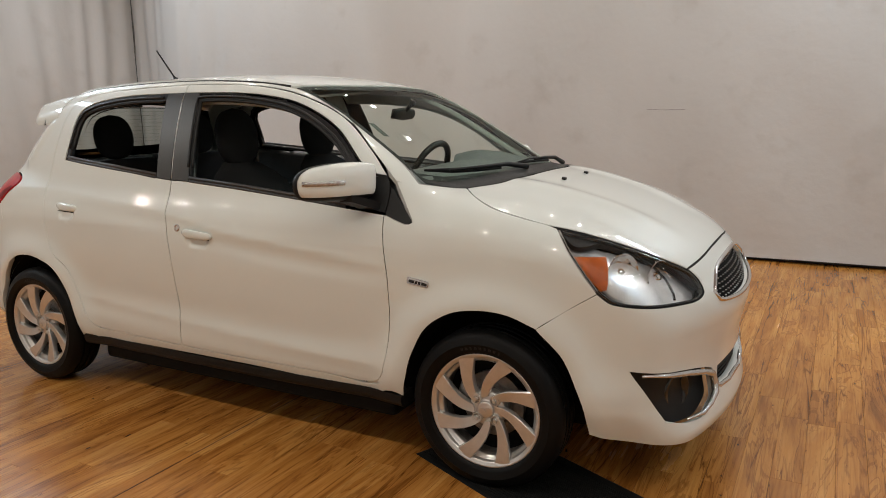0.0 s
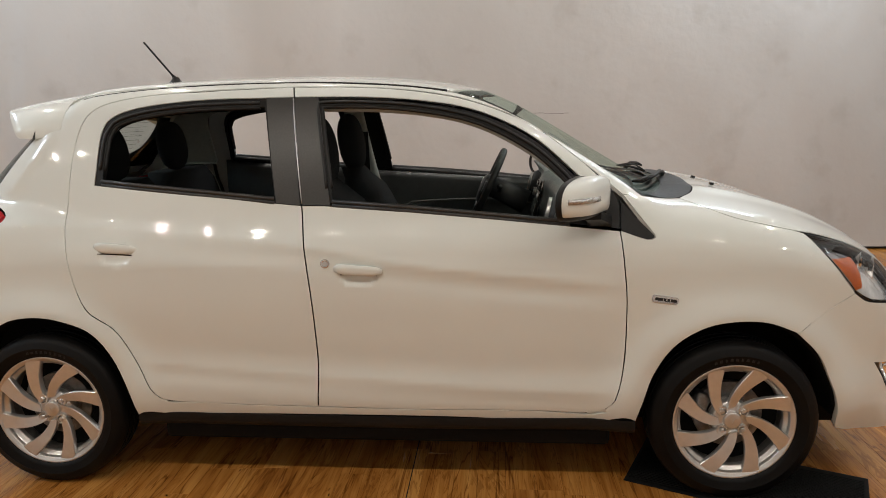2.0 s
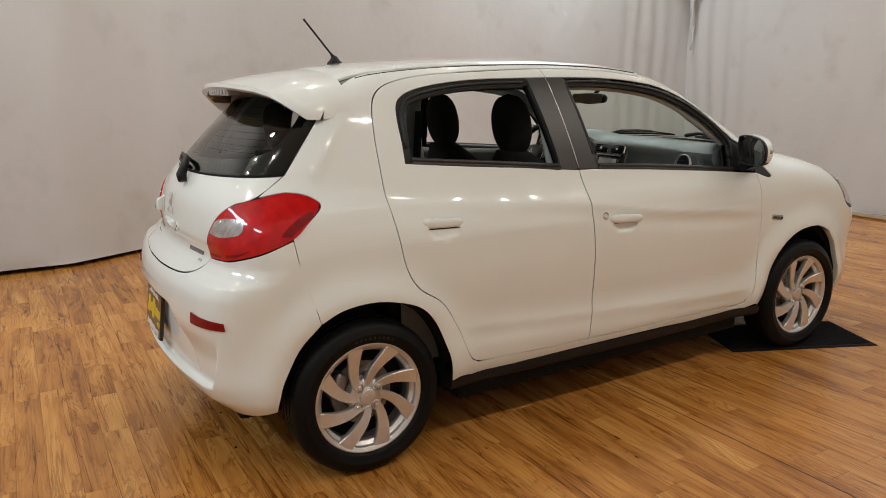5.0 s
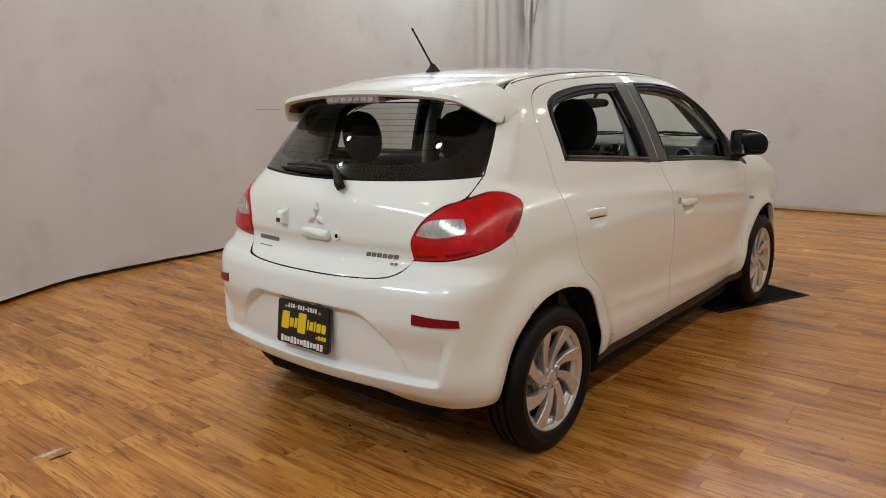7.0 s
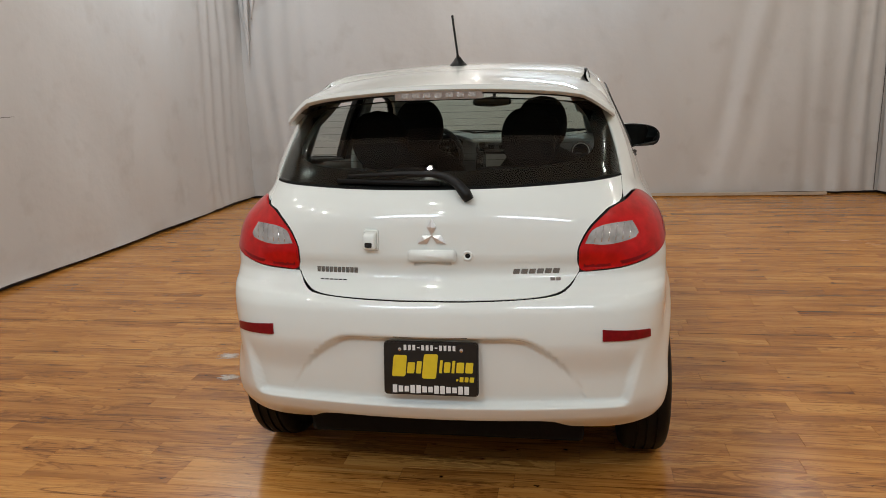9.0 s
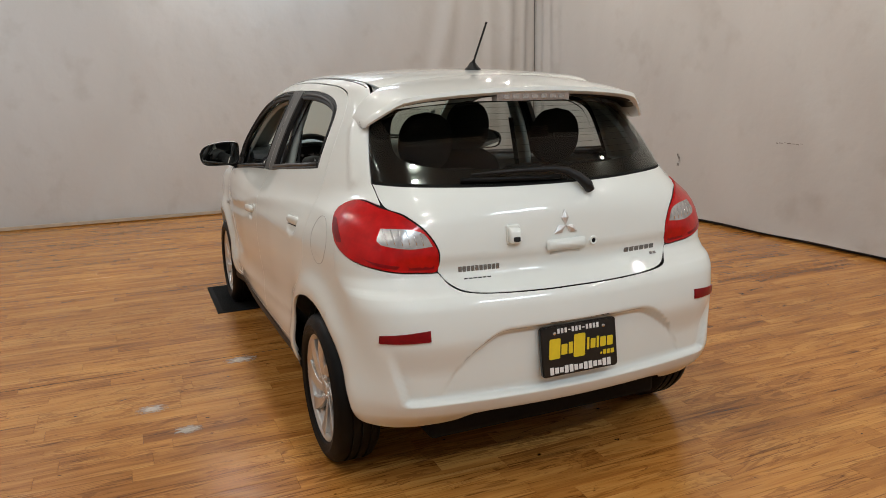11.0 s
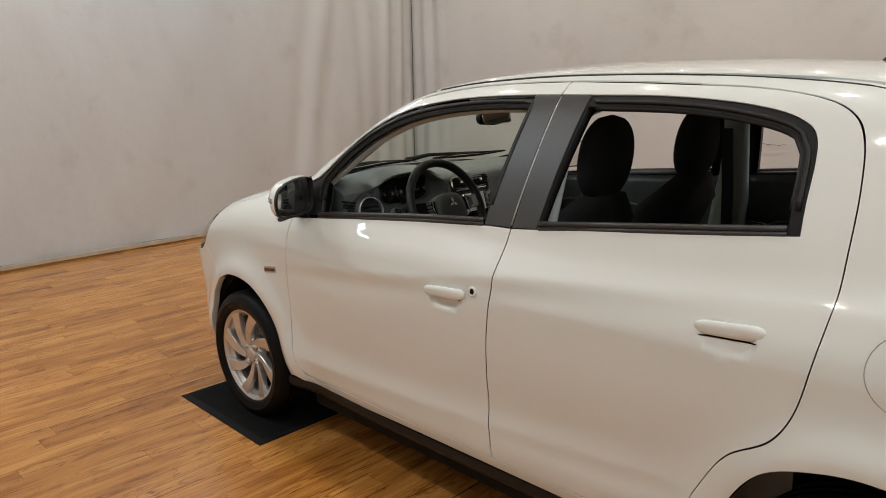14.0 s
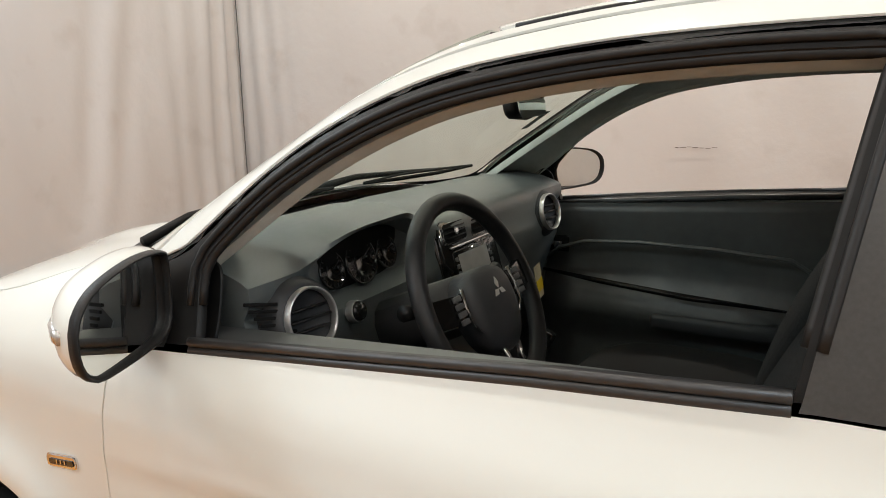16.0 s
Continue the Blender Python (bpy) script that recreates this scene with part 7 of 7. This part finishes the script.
for sx in (-1, 1):
    bm = bmesh.new()
    tube(bm, [SW @ Vector((sx * 0.04, 0.0, -0.06)), SW @ Vector((sx * 0.12, 0.02, -0.05)), SW @ Vector((sx * 0.165, 0.03, -0.045))], [0.008, 0.009, 0.014], 10)
    part("column_stalk", bm, BLACK_TRIM, col, "black stalk")

# inside mirror and sun visors
bm = bmesh.new()
oval(bm, (0, 0, 0), (0.018, 0.115, 0.030), 4, 8, 24, pose(0.455, 0.01, 1.297, 0, 12, 8))
rv = part("inside_mirror", bm, BLACK_TRIM, windshield, "black inside mirror")
bm = bmesh.new()
tube(bm, [(0.47, 0, 1.31), (0.50, 0, 1.335), (0.515, 0, 1.355)], [0.008, 0.010, 0.016], 8)
part("mirror_stem", bm, BLACK_TRIM, rv)
bm = bmesh.new()
slab(bm, rounded(0.205, 0.048, 0.015), Matrix.Translation((0.4365, 0.01, 1.298)) @ Matrix.Rotation(radians(8), 4, "Z") @ Matrix.Rotation(radians(-78), 4, "Y") @ Matrix.Rotation(radians(-90), 4, "Z"), 0.002)
part("mirror_glass", bm, MIRROR, rv, "mirror glass", smooth=False)
for s in (1, -1):
    bm = bmesh.new()
    sweep(bm, [[Vector((x + dx, s * y, z + dz)) for dx, dz in ((-0.075, 0.018), (0.075, -0.016), (0.075, -0.026), (-0.075, 0.004))] for y, x, z in ((0.12, 0.28, 1.415), (0.44, 0.24, 1.398))])
    part("sun_visor", bm, LINER, roof, "grey folded sun visor", smooth=False)
bm = bmesh.new()
box(bm, (0.22, 0, 1.428), (0.14, 0.12, 0.02), 0.006)
part("dome_lamp", bm, mat("dome_lens", (0.6, 0.58, 0.52), 0.4, noise_scale=40, noise_amount=0.05), roof, "cream dome lamp")
# small label on the luggage cover behind the seat
bm = bmesh.new()
slab(bm, rounded(0.03, 0.075, 0.004), Matrix.Translation((-1.19, -0.32, 1.04)) @ Matrix.Rotation(radians(-90), 4, "Y"), 0.002)
part("seat_label", bm, mat("orange_label", (0.55, 0.18, 0.04), 0.7, noise_scale=60, noise_amount=0.2), rear_seat, "small orange label", smooth=False)

# ---------------------------------------------------------------- floor staves and long joints
me = bpy.data.meshes.new("stave_field")
me.from_pydata(rest_v, [], rest_f)
tagged(link("stave_field", me, WOOD, floor, "", smooth=False), kind="stuff")
for k, x, y in single:
    ob = new("stave", shared[k])
    ob.parent = floor
    ob.location = (x, y, 0)
bm = bmesh.new()
box(bm, (0.094, 0, 0.0002), (0.004, Y1 - Y0, 0.0008))
part("open_joint", bm, DARK_VOID, floor, "dark open joint between boards", smooth=False)
WORN = mat("worn_laminate", (0.58, 0.53, 0.45), 0.4, 0, 0, 0.5, 120, 0.25, 0.3, 300)
nt = WORN.node_tree
coord, gap_mix, clear, smear, soft_in, soft_out, fade = (nt.nodes.new("ShaderNode" + k) for k in ("TexCoord", "MixShader", "BsdfTransparent", "TexNoise", "VectorMath", "VectorMath", "ValToRGB"))
soft_in.operation, soft_in.inputs[1].default_value = "SUBTRACT", (0.5, 0.5, 1.0)
soft_out.operation = "LENGTH"
nt.links.new(coord.outputs["Generated"], soft_in.inputs[0])
nt.links.new(soft_in.outputs[0], soft_out.inputs[0])
stretch = nt.nodes.new("ShaderNodeMapping")
stretch.inputs["Scale"].default_value = (150, 22, 1)
nt.links.new(coord.outputs["Object"], stretch.inputs[0])
smear.inputs["Scale"].default_value, smear.inputs["Detail"].default_value = 1.0, 5
nt.links.new(stretch.outputs[0], smear.inputs["Vector"])
less = nt.nodes.new("ShaderNodeMath")
less.operation = "SUBTRACT"
nt.links.new(smear.outputs["Fac"], less.inputs[0])
nt.links.new(soft_out.outputs["Value"], less.inputs[1])
fade.color_ramp.elements[0].position, fade.color_ramp.elements[1].position = 0.02, 0.36
fade.color_ramp.elements[1].color = (0.75, 0.75, 0.75, 1)
nt.links.new(less.outputs[0], fade.inputs[0])
nt.links.new(fade.outputs[0], gap_mix.inputs[0])
nt.links.new(clear.outputs[0], gap_mix.inputs[1])
nt.links.new(nt.nodes["Principled BSDF"].outputs[0], gap_mix.inputs[2])
nt.links.new(gap_mix.outputs[0], nt.nodes["Material Output"].inputs[0])
for x, y, w, l in ((0.022, 0.91, 0.11, 0.20), (-0.45, 1.38, 0.11, 0.16), (-0.74, 1.25, 0.09, 0.13), (-2.49, 0.82, 0.17, 0.045)):
    bm = bmesh.new()
    slab(bm, [(px * w / 2 * (1 + 0.12 * rngf.uniform(-1, 1)), py * l / 2 * (1 + 0.1 * rngf.uniform(-1, 1))) for px, py in ((1, 1), (0.2, 0.9), (-1, 1), (-0.9, 0), (-1, -1), (0.3, -0.92), (1, -1), (0.92, 0.1))], pose(x, y, -0.0004), 0.0012)
    part("worn_patch", bm, WORN, floor, "pale worn patch", smooth=False)
bm = bmesh.new()
slab(bm, [(-0.043, -0.006), (0.0, -0.009), (0.043, -0.004), (0.040, 0.005), (-0.01, 0.007), (-0.043, 0.003)], pose(-2.468, 0.758, -0.0004, 0, 0, -2), 0.0011)
part("chipped_slot", bm, DARK_VOID, floor, "dark chipped board end", smooth=False)

# ---------------------------------------------------------------- lamps on the ceiling
COOL = (0.72, 0.87, 1.0)
ROW_COLOUR = {-3.0: (1.0, 0.92, 0.815), 0.55: (1.0, 0.94, 0.86), 2.75: (1.0, 0.96, 0.91)}
ROW_POWER = {-3.0: 1.12, 0.55: 0.84, 2.75: 0.74}
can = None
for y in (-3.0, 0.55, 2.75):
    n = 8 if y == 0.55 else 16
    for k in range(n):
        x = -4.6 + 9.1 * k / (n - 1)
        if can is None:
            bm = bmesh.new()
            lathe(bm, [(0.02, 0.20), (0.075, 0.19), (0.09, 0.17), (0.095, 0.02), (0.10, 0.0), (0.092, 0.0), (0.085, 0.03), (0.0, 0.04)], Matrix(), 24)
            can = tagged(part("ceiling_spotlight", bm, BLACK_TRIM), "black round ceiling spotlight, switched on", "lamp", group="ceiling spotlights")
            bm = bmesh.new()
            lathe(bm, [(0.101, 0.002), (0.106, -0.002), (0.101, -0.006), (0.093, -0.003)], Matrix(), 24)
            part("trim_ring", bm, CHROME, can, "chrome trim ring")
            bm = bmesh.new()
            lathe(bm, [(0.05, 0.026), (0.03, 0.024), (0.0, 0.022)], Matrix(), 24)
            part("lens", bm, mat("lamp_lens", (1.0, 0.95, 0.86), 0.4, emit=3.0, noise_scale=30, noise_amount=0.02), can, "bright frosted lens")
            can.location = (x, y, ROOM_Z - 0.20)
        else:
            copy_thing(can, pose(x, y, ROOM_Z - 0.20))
        sky_lamp(x, y, ROOM_Z - 0.215, LAMP_W * ROW_POWER[y] * 16 / n, 0.075, ROW_COLOUR[y])
# the two tilted tubes at the rear are added to brighten the car's back
for x, y, rz, tilt, power in ((3.0, 3.2, 0, 0, TUBE_W), (4.65, -0.6, 90, 0, TUBE_W), (-5.15, 1.4, 90, 48, REAR_FILL_W), (-5.15, -1.4, 90, 48, REAR_FILL_W)):
    data = bpy.data.lights.new("unseen_tube_light", "AREA")
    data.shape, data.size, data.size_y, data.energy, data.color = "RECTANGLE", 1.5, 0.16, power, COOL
    ob = new("unseen_tube_light", data)
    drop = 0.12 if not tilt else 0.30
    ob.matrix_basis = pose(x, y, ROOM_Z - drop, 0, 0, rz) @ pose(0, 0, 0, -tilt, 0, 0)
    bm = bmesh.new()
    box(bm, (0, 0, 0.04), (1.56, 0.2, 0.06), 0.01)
    fx = tagged(part("ceiling_tube_fixture", bm, mat("fixture_white", (0.7, 0.7, 0.7), 0.4, noise_scale=10, noise_amount=0.05), smooth=False), "unseen white fluorescent ceiling fixture, switched on", "lamp", group="ceiling tubes")
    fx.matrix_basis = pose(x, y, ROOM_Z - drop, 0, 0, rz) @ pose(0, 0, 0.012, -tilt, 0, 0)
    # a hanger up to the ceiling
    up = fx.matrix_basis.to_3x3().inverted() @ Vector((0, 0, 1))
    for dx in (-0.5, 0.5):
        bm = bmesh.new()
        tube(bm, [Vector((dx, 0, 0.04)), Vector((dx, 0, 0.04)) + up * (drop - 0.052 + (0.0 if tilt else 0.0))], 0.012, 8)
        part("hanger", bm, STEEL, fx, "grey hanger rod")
